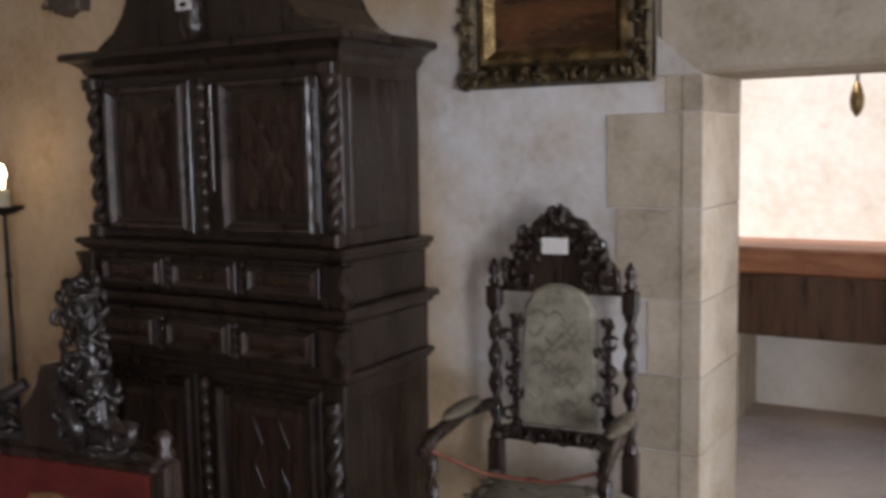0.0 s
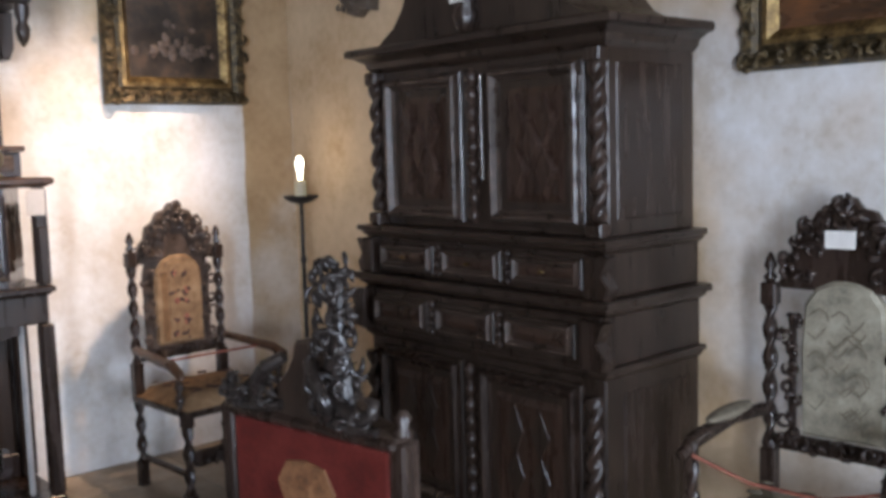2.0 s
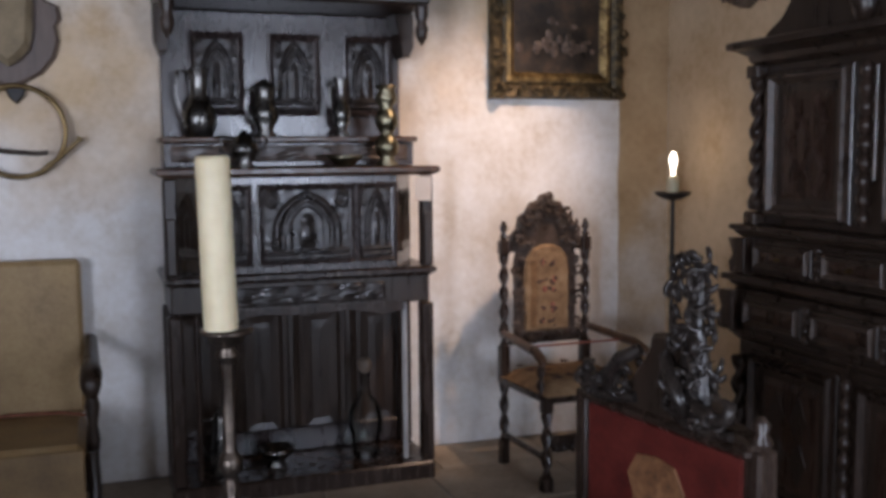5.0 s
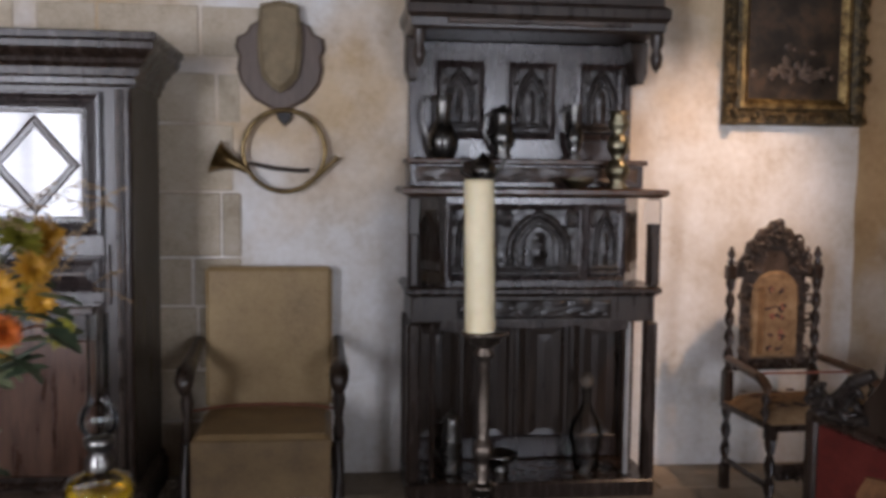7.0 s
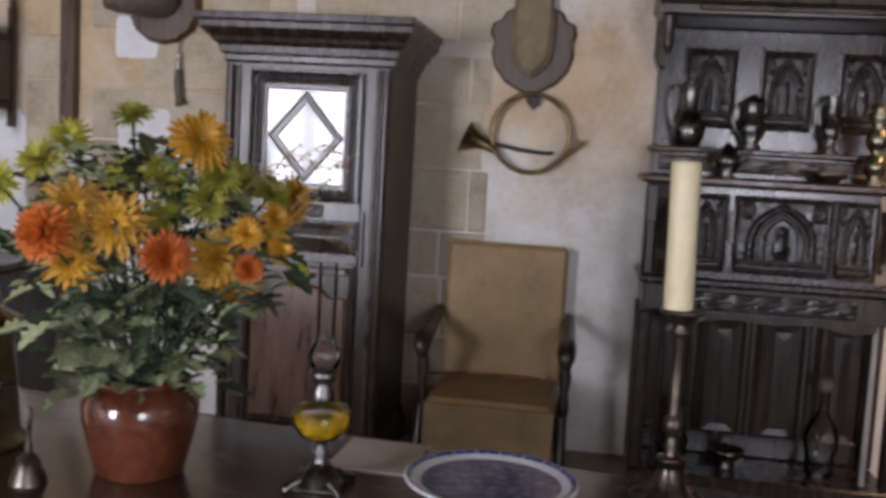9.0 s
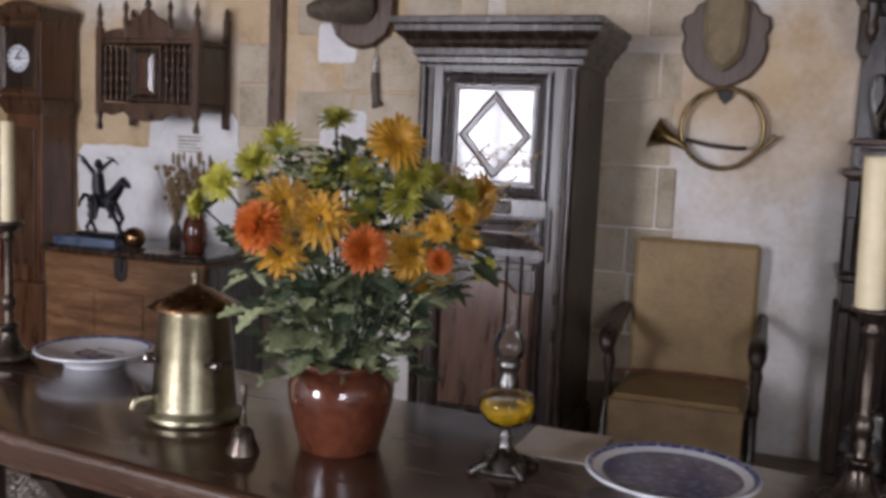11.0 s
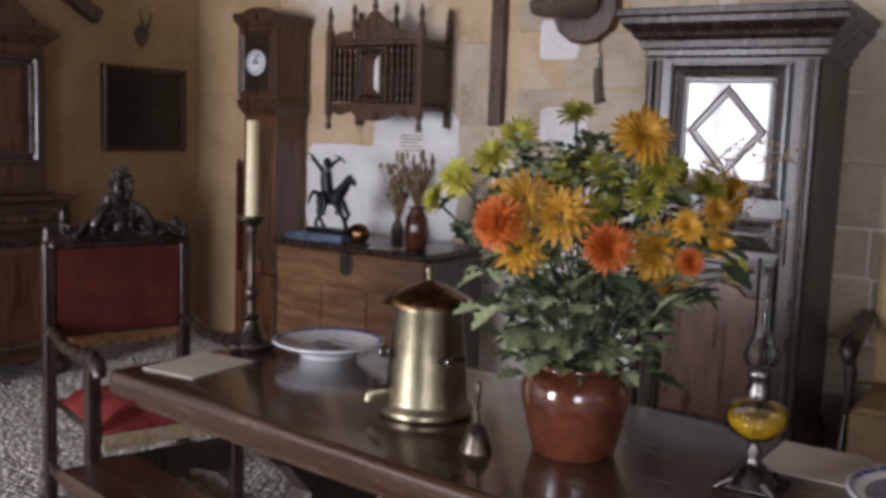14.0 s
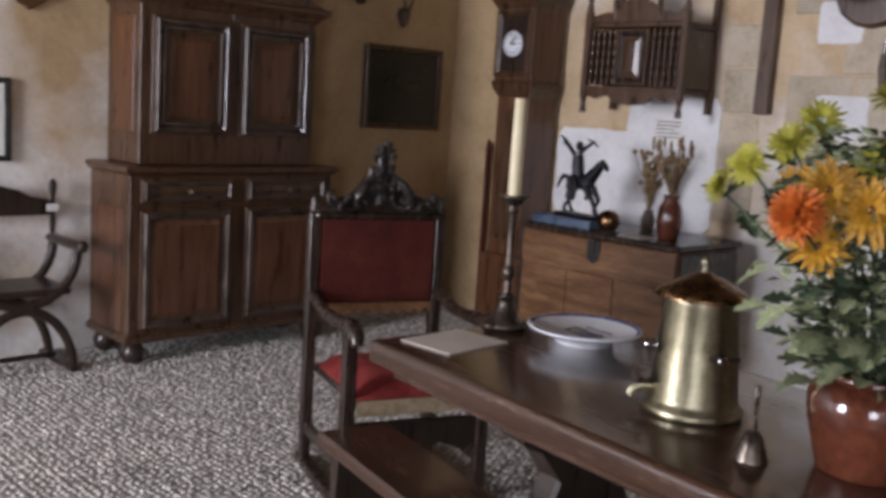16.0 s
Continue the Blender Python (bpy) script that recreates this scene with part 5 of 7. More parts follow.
def leather_armchair(m):
    c = thing("leather_armchair", m, "low armchair in worn mustard leather with scrolled arms", "armchair")
    w = 0.30
    part("back", Build().box(-w, w, -0.05, 0.03, 0.37, 1.055, 0.02), leather, c)
    part("seat", Build().box(-w, w, -0.60, -0.052, 0.30, 0.385, 0.03), leather, c)
    part("skirt", Build().box(-w + 0.004, w - 0.004, -0.615, -0.601, 0.07, 0.37, 0.006), leather_shaded, c)
    part("seat_rail", Build().box(-w + 0.01, w - 0.01, -0.59, 0.02, 0.24, 0.298, 0.008), oak_black, c)
    for s in (-1, 1):
        x = s * (w + 0.03)
        part("arm", Build().tube([(x, -0.03, 0.70), (x, -0.18, 0.675), (x, -0.36, 0.64), (x, -0.47, 0.635), (x, -0.53, 0.60), (x, -0.51, 0.56)], [0.026, 0.03, 0.037, 0.044, 0.04, 0.026], 10), oak_black, c)
        part("arm_post", Build().lathe([(0.02, 0.30), (0.026, 0.36), (0.018, 0.42), (0.03, 0.50), (0.018, 0.56), (0.024, 0.61)], (x, -0.44, 0), 12), oak_black, c)
        part("front_leg", Build().tube([(x, -0.55, 0.0), (x, -0.56, 0.06), (x, -0.52, 0.18), (x * 0.97, -0.5, 0.33)], [0.03, 0.024, 0.024, 0.03], 10), oak_black, c)
        part("back_leg", Build().box(s * (w - 0.02) - 0.02, s * (w - 0.02) + 0.02, -0.02, 0.025, 0.0, 0.31, 0.005), oak_black, c)
        part("side_stretcher", Build().tube([(x, -0.52, 0.14), (s * w, -0.02, 0.14)], 0.016), oak_black, c)
    part("rope", Build().tube([(-w - 0.02, -0.36, 0.44), (-0.2, -0.12, 0.402), (0.0, -0.075, 0.398), (0.2, -0.12, 0.402), (w + 0.02, -0.36, 0.44)], 0.006, 6), tapestry_red, c, "pink barrier rope")
    part("cross_stretcher", Build().tube([(-w, -0.28, 0.14), (w, -0.28, 0.14)], 0.016), oak_black, c)
    return c


leather_armchair(pose(-0.125, 4.56, 0, 0, 0, 0))


def curule_chair(m):
    c = thing("folding_x_chair", m, "dark oak folding chair with crossed curved legs", "chair")
    for k, y in enumerate((-0.48, -0.05)):
        up = [(x, y, z) for x, z in arc(0, 0.62, 0.29, 180, 360, 14, 0.27)]
        part("upper_curve", Build().tube(up, 0.026, 8), oak_black, c)
        lo = [(x, y, z) for x, z in arc(0, 0.0, 0.27, 180, 0, 14, 0.33)]
        part("lower_curve", Build().tube([(lo[0][0], y, 0.026)] + lo[1:-1] + [(lo[-1][0], y, 0.026)], 0.026, 8), oak_black, c)
    for s in (-1, 1):
        part("arm", Build().box(s * 0.29 - 0.03, s * 0.29 + 0.03, -0.56, 0.0, 0.62, 0.66, 0.012), oak_black, c)
        part("knob", Build().blob((s * 0.29, -0.56, 0.645), (0.032, 0.03, 0.032)), oak_black, c)
        part("foot", Build().box(s * 0.26 - 0.03, s * 0.26 + 0.03, -0.55, 0.02, 0.0, 0.035, 0.008), oak_black, c)
        part("back_finial", Build().lathe([(0.012, 0.66), (0.02, 0.70), (0.012, 0.86), (0.022, 0.89), (0.026, 0.92), (0.008, 0.95)], (s * 0.29, -0.04, 0), 10), oak_black, c)
    part("seat", Build().box(-0.25, 0.25, -0.5, -0.03, 0.40, 0.435, 0.01), oak_black, c)
    part("back_rest", Build().prism(mirror_outline([(0.28, 0.76), (0.28, 0.84), (0.16, 0.86), (0.10, 0.89), (0.0, 0.915)]), -0.055, -0.03, 0.006), oak_black, c)
    part("label", Build().box(0.25, 0.32, -0.065, -0.06, 0.78, 0.82, 0.001), paper_white, c, "small white label")
    part("bottom_bar", Build().tube([(-0.24, -0.26, 0.05), (0.24, -0.26, 0.05)], 0.014), oak_black, c)
    return c


curule_chair(pose(XL + 0.03, 1.44, 0, 0, 0, 90) @ Matrix.Diagonal((0.92, 0.72, 1, 1)))


def chest(m):
    c = thing("blanket_chest", m, "tall honey-brown wooden chest with an iron lock", "chest")
    W, D = 0.52, 0.60
    part("body", Build().box(-W, W, -D, 0, 0.06, 0.795, 0.008), chest_wood, c)
    part("plinth", Build().box(-W - 0.02, W + 0.02, -D - 0.02, 0, 0.0, 0.09, 0.01), walnut, c)
    part("lid", Build().box(-W - 0.02, W + 0.02, -D - 0.025, 0.0, 0.797, 0.83, 0.01), oak_grey, c)
    part("end_board", Build().box(W + 0.0, W + 0.012, -D + 0.02, -0.02, 0.10, 0.78, 0.004), oak_grey, c)
    for i in range(3):
        part("front_panel", Build().box(-W + 0.05 + 0.32 * i, -W + 0.34 + 0.32 * i, -D - 0.008, -D + 0.002, 0.14, 0.60, 0.005), chest_wood, c)
    part("front_rail", Build().box(-W + 0.005, W - 0.005, -D - 0.010, -D + 0.002, 0.63, 0.79, 0.005), chest_wood, c)
    lk = part("lock_plate", Build().prism(mirror_outline([(0.0, 0.66), (0.035, 0.68), (0.045, 0.74), (0.04, 0.785), (0.0, 0.79)]), -D - 0.018, -D - 0.008, 0.002), iron, c)
    part("hasp", Build().box(-0.015, 0.015, -D - 0.03, -D - 0.019, 0.71, 0.80, 0.003), iron, lk)
    return c


chest(pose(-3.06, YN - 0.14, 0))


def longcase_clock(m):
    c = thing("longcase_clock", m, "tall reddish wooden longcase clock with white dial", "clock")
    part("base", Build().box(-0.17, 0.17, -0.30, 0, 0.0, 0.52, 0.008), walnut_warm, c)
    part("trunk", Build().box(-0.135, 0.135, -0.27, 0, 0.52, 1.56, 0.006), walnut_warm, c)
    part("trunk_door", Build().box(-0.09, 0.09, -0.285, -0.27, 0.62, 1.46, 0.006), walnut, c)
    part("waist_moulding", Build().cornice(-0.135, 0.135, 0, -0.27, [(0, 1.54), (0.012, 1.56), (0.03, 1.60), (0.035, 1.63), (0.025, 1.64)]), walnut, c)
    part("hood", Build().box(-0.155, 0.155, -0.30, 0, 1.64, 2.10, 0.006), walnut_warm, c)
    part("hood_cornice", Build().cornice(-0.155, 0.155, 0, -0.30, [(0, 2.09), (0.012, 2.11), (0.03, 2.14), (0.034, 2.17), (0.025, 2.18)]), walnut, c)
    part("hood_arch", Build().prism(mirror_outline([(0.15, 2.18), (0.12, 2.195), (0.06, 2.215), (0.0, 2.22)]), -0.30, -0.02, 0.004), walnut, c)
    part("hood_door", Build().moulding(-0.15, 0.15, 1.66, 2.09, -0.30, [(0, 0), (0.003, 0.014), (0.02, 0.016), (0.035, 0.004), (0.042, 0)]), walnut, c)
    part("dial_backing", Build().box(-0.105, 0.105, -0.308, -0.301, 1.70, 2.05, 0.002), oak_black, c)
    turn = Matrix.Translation((0, -0.309, 1.87)) @ Matrix.Rotation(radians(90), 4, "X")
    d = part("dial", Build().lathe([(0.08, 0), (0.08, 0.006), (0.07, 0.012), (0.004, 0.014)], (0, 0, 0), 32).moved(turn), china, c, "white enamel dial")
    for k in range(12):
        a = radians(30 * k)
        part("hour_mark", Build().box(-0.005, 0.005, -0.325, -0.320, 0.054, 0.067, 0.001).moved(Matrix.Translation((0, 0, 1.87)) @ Matrix.Rotation(a, 4, "Y")), iron, d)
    part("hour_hand", Build().box(-0.005, 0.005, -0.331, -0.326, -0.008, 0.04, 0.001).moved(Matrix.Translation((0, 0, 1.87)) @ Matrix.Rotation(radians(95), 4, "Y")), iron, d)
    part("minute_hand", Build().box(-0.004, 0.004, -0.334, -0.332, -0.01, 0.06, 0.001).moved(Matrix.Translation((0, 0, 1.87)) @ Matrix.Rotation(radians(40), 4, "Y")), iron, d)
    return c


longcase_clock(pose(-4.12, YN - 0.05, 0))


# ---- things on the walls ----
def picture(m, w, h, label, mat, border, canvas):
    """Framed painting hung with its lower left corner at the origin, facing -y."""
    c = thing("framed_painting", m, label, "painting")
    part("frame", Build().moulding(0, w, 0, h, 0, [(0, 0), (0, 0.03), (0.012, 0.05), (border * 0.35, 0.045), (border * 0.5, 0.03), (border * 0.62, 0.04), (border * 0.75, 0.034), (border, 0.014)]), gilt_dark, c)
    part("inner_frame", Build().moulding(border * 0.62, w - border * 0.62, border * 0.62, h - border * 0.62, -0.030, [(0, 0), (0.004, 0.012), (0.022, 0.014), (0.034, 0.004), (0.05, -0.012)]), gilt, c)
    part("canvas", Build().box(border * 0.9, w - border * 0.9, -0.014, -0.002, border * 0.9, h - border * 0.9, 0.001), canvas, c)
    orn = Build()
    n = int(w / 0.075)
    leafwork(orn, [(0.04 + (w - 0.08) * k / n, border * 0.25) for k in range(n + 1)] + [(0.03, 0.04 + (h - 0.08) * k / 9) for k in range(10)] + [(w - 0.03, 0.04 + (h - 0.08) * k / 9) for k in range(10)], -0.045, 0.028, 31)
    tagged(part("frame_carving", orn, mat, c), kind="stuff")
    return c


pic = picture(pose(2.145, YN - 0.002, 1.775), 0.755, 0.98, "dark still-life painting in a heavy carved gilt frame", gilt_dark, 0.135, oil_dark)
rs = random.Random(12)
still = Build()
for k in range(34):
    x, z = 0.38 + rs.gauss(0, 0.085), 0.235 + abs(rs.gauss(0, 0.07))
    still.blob((x, -0.015, z), (rs.uniform(0.012, 0.03), 0.003, rs.uniform(0.01, 0.026)), 8, 4)
tagged(part("painted_bloom", still, oil_light, pic), kind="stuff")
pic = picture(pose(XR - 0.002, 1.83, 1.74, 0, 0, -90), 0.70, 0.86, "brown landscape painting in a wide carved gilt frame", gilt_dark, 0.125, oil_brown)
part("painted_light", Build().blob((0.31, -0.0145, 0.36), (0.07, 0.002, 0.03), 12, 5), oil_light, pic)

shield = thing("trophy_shield", pose(-0.075, YN - 0.002, 0), "brown wooden trophy shield with a tan hide mount", "trophy")
half = [(0.0, 1.80), (0.05, 1.815), (0.13, 1.86), (0.185, 1.93), (0.205, 2.0), (0.195, 2.06), (0.215, 2.10), (0.205, 2.15), (0.16, 2.17), (0.14, 2.21), (0.08, 2.24), (0.0, 2.25)]
part("shield", Build().prism(mirror_outline(half), -0.035, 0.0, 0.014), shield_wood, shield)
part("mount", Build().prism(mirror_outline([(0.0, 1.885), (0.04, 1.91), (0.085, 1.96), (0.10, 2.04), (0.105, 2.16), (0.09, 2.30), (0.0, 2.32)]), -0.10, -0.036, 0.03), hide, shield)

horn = thing("hunting_horn", pose(-0.055, YN - 0.002, 1.61), "coiled brass hunting horn hung on the wall", "hunting horn")
R = 0.195
ring = [(R * math.cos(a), -0.05 - 0.012 * q / 40, R * math.sin(a)) for q, a in ((q, radians(-100 + 9.0 * q)) for q in range(45))]
part("coil", Build().tube(ring, 0.0115, 10), brass_dull, horn)
part("bell", Build().tube([(-0.17, -0.07, -0.10), (-0.21, -0.07, -0.075), (-0.255, -0.065, -0.055), (-0.30, -0.06, -0.04), (-0.325, -0.06, -0.03)], [0.014, 0.022, 0.036, 0.062, 0.085], 16), brass_dull, horn)
part("mouth_pipe", Build().tube([(-0.17, -0.065, -0.06), (-0.05, -0.06, -0.085), (0.08, -0.06, -0.095), (0.12, -0.06, -0.09)], 0.010, 8), oak_black, horn)
part("mouthpiece", Build().tube([(0.10, -0.055, -0.165), (0.18, -0.055, -0.10), (0.24, -0.055, -0.045), (0.255, -0.055, -0.025)], [0.011, 0.011, 0.010, 0.018], 8), brass_dull, horn)
part("hook", Build().prism(mirror_outline([(0.0, 0.12), (0.03, 0.15), (0.04, 0.185), (0.0, 0.19)]), -0.04, 0.0, 0.006), iron, horn)

mount = thing("horn_trophy", pose(-2.02, YN - 0.002, 0), "dark rounded wooden trophy mount with a snout shape", "trophy")
part("shield", Build().prism(mirror_outline([(0.0, 1.975), (0.08, 1.99), (0.16, 2.05), (0.195, 2.13), (0.20, 2.30), (0.14, 2.40), (0.0, 2.42)]), -0.05, 0.0, 0.02), walnut, mount)
part("snout", Build().tube([(0.0, -0.05, 2.22), (-0.06, -0.16, 2.19), (-0.15, -0.26, 2.16), (-0.19, -0.30, 2.15)], [0.11, 0.09, 0.06, 0.035], 12), horn_brown, mount)
knife = thing("hunting_knife", pose(-1.93, YN - 0.014, 0), "hunting knife with a horn handle hung on a cord", "knife")
part("sheath", Build().tube([(0.02, -0.02, 1.665), (0.008, -0.02, 1.70), (0.0, -0.02, 1.78), (0.0, -0.02, 1.85)], [0.035, 0.022, 0.024, 0.02], 10), horn_brown, knife)
part("grip", Build().tube([(0.0, -0.02, 1.85), (0.0, -0.02, 1.93)], [0.015, 0.011], 8), silver, knife)
part("cord", Build().tube([(0.0, -0.02, 1.93), (0.0, -0.018, 2.0)], 0.004, 6), horn_brown, knife)

board = thing("dark_panel_picture", pose(XL + 0.002, 3.79, 1.275, 0, 0, 90), "almost black painted panel in a thin wooden frame", "picture")
part("frame", Build().moulding(0, 0.70, 0, 0.56, 0, [(0, 0), (0, 0.03), (0.008, 0.036), (0.03, 0.03), (0.04, 0.014)]), walnut, board)
part("panel", Build().box(0.036, 0.664, -0.016, -0.004, 0.036, 0.524, 0.001), board_black, board)
roe = thing("small_horn_trophy", pose(XL + 0.002, 4.115, 1.96, 0, 0, 90), "small wooden plaque with two short horns", "trophy")
part("plaque", Build().prism(mirror_outline([(0.0, 0.0), (0.035, 0.03), (0.055, 0.09), (0.04, 0.13), (0.0, 0.14)]), -0.025, 0.0, 0.008), shield_wood, roe)
for s in (-1, 1):
    part("horn", Build().tube([(s * 0.018, -0.03, 0.11), (s * 0.03, -0.05, 0.16), (s * 0.045, -0.05, 0.21), (s * 0.04, -0.04, 0.25)], [0.012, 0.010, 0.007, 0.002], 8), horn_brown, roe)
small = thing("small_framed_print", pose(XL + 0.002, 1.08, 1.035, 0, 0, 90), "pale print in a thin black frame", "picture")
part("frame", Build().moulding(0, 0.43, 0, 0.42, 0, [(0, 0), (0, 0.02), (0.006, 0.026), (0.025, 0.022), (0.03, 0.008)]), iron, small)
part("print", Build().box(0.027, 0.403, -0.010, -0.003, 0.027, 0.393, 0.001), paper_white, small)

rack = thing("hanging_bread_cupboard", pose(-3.215, YN - 0.002, 0), "hanging dark walnut bread cupboard with turned spindles", "cupboard")
w, d = 0.33, 0.34
part("floor_board", Build().box(-w, w, -d, 0, 1.60, 1.63, 0.005), walnut, rack)
part("apron", Build().prism(mirror_outline([(w, 1.63), (w, 1.58), (0.24, 1.555), (0.16, 1.58), (0.10, 1.535), (0.0, 1.525)])[::-1], -d - 0.006, -d + 0.018, 0.003), walnut, rack)
part("top_board", Build().box(-w - 0.01, w + 0.01, -d - 0.01, 0, 1.965, 1.995, 0.006), walnut, rack)
part("crest", Build().prism(mirror_outline([(w, 1.995), (w, 2.02), (0.22, 2.05), (0.15, 2.05), (0.11, 2.10), (0.06, 2.12), (0.03, 2.16), (0.0, 2.165)]), -d, -d + 0.02, 0.004), walnut, rack)
part("back_board", Build().box(-w, w, -0.016, 0, 1.632, 1.963, 0.003), walnut, rack)
for s in (-1, 1):
    part("corner_post", Build().box(s * w - 0.02, s * w + 0.02, -d - 0.012, -d + 0.026, 1.56, 2.06, 0.005)
         .lathe([(0.018, 1.47), (0.02, 1.50), (0.012, 1.52), (0.02, 1.56)], (s * w, -d + 0.007, 0), 10)
         .lathe([(0.014, 2.06), (0.022, 2.08), (0.012, 2.10), (0.02, 2.14), (0.01, 2.17), (0.003, 2.20)], (s * w, -d + 0.007, 0), 10), walnut, rack)
    part("back_post", Build().box(s * w - 0.02, s * w + 0.02, -0.05, -0.017, 1.50, 2.14, 0.005).lathe([(0.014, 2.14), (0.02, 2.16), (0.008, 2.2)], (s * w, -0.034, 0), 10), walnut, rack)
    part("side_board", Build().box(s * w - 0.008, s * w + 0.008, -d + 0.028, -0.052, 1.64, 1.96, 0.003), walnut, rack)
    part("top_finial", Build().lathe([(0.012, 2.0), (0.018, 2.10), (0.010, 2.13), (0.018, 2.17), (0.004, 2.21)], (s * 0.15, -d + 0.01, 0), 10), walnut, rack)
    for k in range(5):
        part("spindle", Build().beads(s * (0.13 + 0.04 * k), -d + 0.008, 1.632, 1.963, 0.011, 6), walnut, rack)
part("top_finial", Build().lathe([(0.012, 2.16), (0.022, 2.19), (0.010, 2.21), (0.018, 2.24), (0.004, 2.27)], (0, -d + 0.01, 0), 10), walnut, rack)
dr = raised(rack, "door", -0.105, 0.105, 1.64, 1.955, -d + 0.004, walnut, oak_grey, walnut, 0.04, 0.014)
part("lock_plate", Build().box(0.075, 0.09, -d - 0.035, -d - 0.02, 1.74, 1.88, 0.003), edge_worn, dr)


# ---- candle stands and table ware ----
stand = thing("iron_candle_stand", pose(2.975, 4.23, 0), "tall black iron candle stand with a lit bulb", "candle stand")
part("pole", Build().lathe([(0.012, 0.03), (0.012, 0.5), (0.018, 0.52), (0.012, 0.54), (0.011, 0.95), (0.018, 0.97), (0.011, 0.99), (0.010, 1.27)], (0, 0, 0), 12), iron, stand)
part("drip_pan", Build().lathe([(0.012, 1.255), (0.05, 1.265), (0.085, 1.285), (0.09, 1.30), (0.083, 1.298), (0.03, 1.282)], (0, 0, 0), 20), iron, stand)
part("candle_stub", Build().lathe([(0.032, 1.284), (0.033, 1.35), (0.028, 1.375), (0.012, 1.38)], (0, 0, 0), 16), wax, stand)
part("flame_bulb", Build().lathe([(0.008, 1.381), (0.010, 1.42), (0.018, 1.445), (0.019, 1.465), (0.010, 1.49), (0.002, 1.50)], (0, 0, 0), 14), bulb_glow, stand, "glowing flame-shaped bulb")
for k in range(3):
    a = radians(90 + 120 * k)
    part("foot", Build().tube([(0, 0, 0.10), (0.10 * math.cos(a), 0.10 * math.sin(a), 0.09), (0.17 * math.cos(a), 0.17 * math.sin(a), 0.03), (0.20 * math.cos(a), 0.20 * math.sin(a), 0.012)], 0.012, 8), iron, stand)

lamp = new("bulb_light", bpy.data.lights.new("bulb_light", "POINT"))
lamp.data.energy, lamp.data.color, lamp.data.shadow_soft_size = 0.35, (1.0, 0.72, 0.42), 0.04
lamp.location = (2.975, 4.23, 1.575)

# unseen lamp, added to throw the warm glow beside the sideboard
fitting = thing("assumed_ceiling_spot", pose(2.62, 3.0, HC), "assumed black ceiling spotlight, added out of view", "spotlight")
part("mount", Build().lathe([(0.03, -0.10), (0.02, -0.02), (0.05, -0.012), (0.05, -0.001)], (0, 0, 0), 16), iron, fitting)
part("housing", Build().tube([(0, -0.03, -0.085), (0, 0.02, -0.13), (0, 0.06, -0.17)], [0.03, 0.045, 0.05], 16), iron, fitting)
warm = new("warm_glow_spot", bpy.data.lights.new("warm_glow_spot", "SPOT"))
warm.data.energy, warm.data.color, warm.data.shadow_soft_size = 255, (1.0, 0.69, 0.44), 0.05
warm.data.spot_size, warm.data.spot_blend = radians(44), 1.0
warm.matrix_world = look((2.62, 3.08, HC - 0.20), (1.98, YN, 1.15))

bracket = thing("carved_wall_bracket", pose(XR - 0.002, 3.96, 2.17, 0, 0, -90), "small dark carved wooden bracket on the wall", "bracket")
part("bracket_body", Build().prism([(-0.10, 0.10), (-0.03, 0.02), (0.02, 0.0), (0.08, 0.03), (0.14, 0.02), (0.15, 0.09), (0.10, 0.15), (-0.08, 0.16)], -0.07, 0.0, 0.015), horn_brown, bracket)
leafy = leafwork(Build(), [(-0.04, 0.07), (0.03, 0.05), (0.09, 0.08), (0.03, 0.11)], -0.07, 0.03, 44)
tagged(part("bracket_carving", leafy, horn_brown, bracket), kind="stuff")

arms = thing("pointed_wall_shield", pose(XL + 0.002, 1.60, 1.80, 0, 0, 90), "dark pointed wooden shield on the wall", "shield")
part("shield", Build().prism(mirror_outline([(0.0, 0.0), (0.08, 0.05), (0.17, 0.14), (0.19, 0.26), (0.17, 0.36), (0.0, 0.38)]), -0.03, 0.0, 0.01), walnut_warm, arms)

pole = thing("red_pole", pose(-4.56, YN - 0.05, 0), "thin red-painted pole leaning in the corner", "pole")
part("shaft", Build().lathe([(0.022, 0.0), (0.024, 0.02), (0.018, 0.05), (0.017, 1.15), (0.022, 1.17), (0.012, 1.22), (0.003, 1.25)], (0, 0, 0), 12), velvet_old, pole)

TT = 0.7705


def altar_candle(m, label, bend):
    c = thing("candlestick", m, label, "candlestick", "tall candlesticks on the table")
    part("tripod_base", Build().lathe([(0.062, 0.0), (0.070, 0.006), (0.070, 0.016), (0.050, 0.028), (0.036, 0.05), (0.027, 0.08), (0.023, 0.098), (0.030, 0.101), (0.030, 0.109), (0.016, 0.113)], (0, 0, 0), 20), candle_bronze, c)
    for k in range(3):
        a = radians(30 + 120 * k)
        part("claw_foot", Build().blob((0.066 * math.cos(a), 0.066 * math.sin(a), 0.013), (0.022, 0.022, 0.013), 10, 6), candle_bronze, c)
    part("stem", Build().lathe([(0.016, 0.11), (0.012, 0.122), (0.015, 0.136), (0.012, 0.148), (0.012, 0.158), (0.020, 0.166), (0.022, 0.180), (0.020, 0.192), (0.013, 0.20), (0.012, 0.21), (0.013, 0.28), (0.011, 0.352), (0.014, 0.358), (0.011, 0.366), (0.021, 0.374), (0.021, 0.382), (0.013, 0.39), (0.018, 0.396)], (0, 0, 0), 16), candle_bronze, c)
    part("drip_pan", Build().lathe([(0.018, 0.395), (0.030, 0.402), (0.032, 0.412), (0.046, 0.417), (0.047, 0.424), (0.026, 0.424)], (0, 0, 0), 20), candle_bronze, c)
    return c


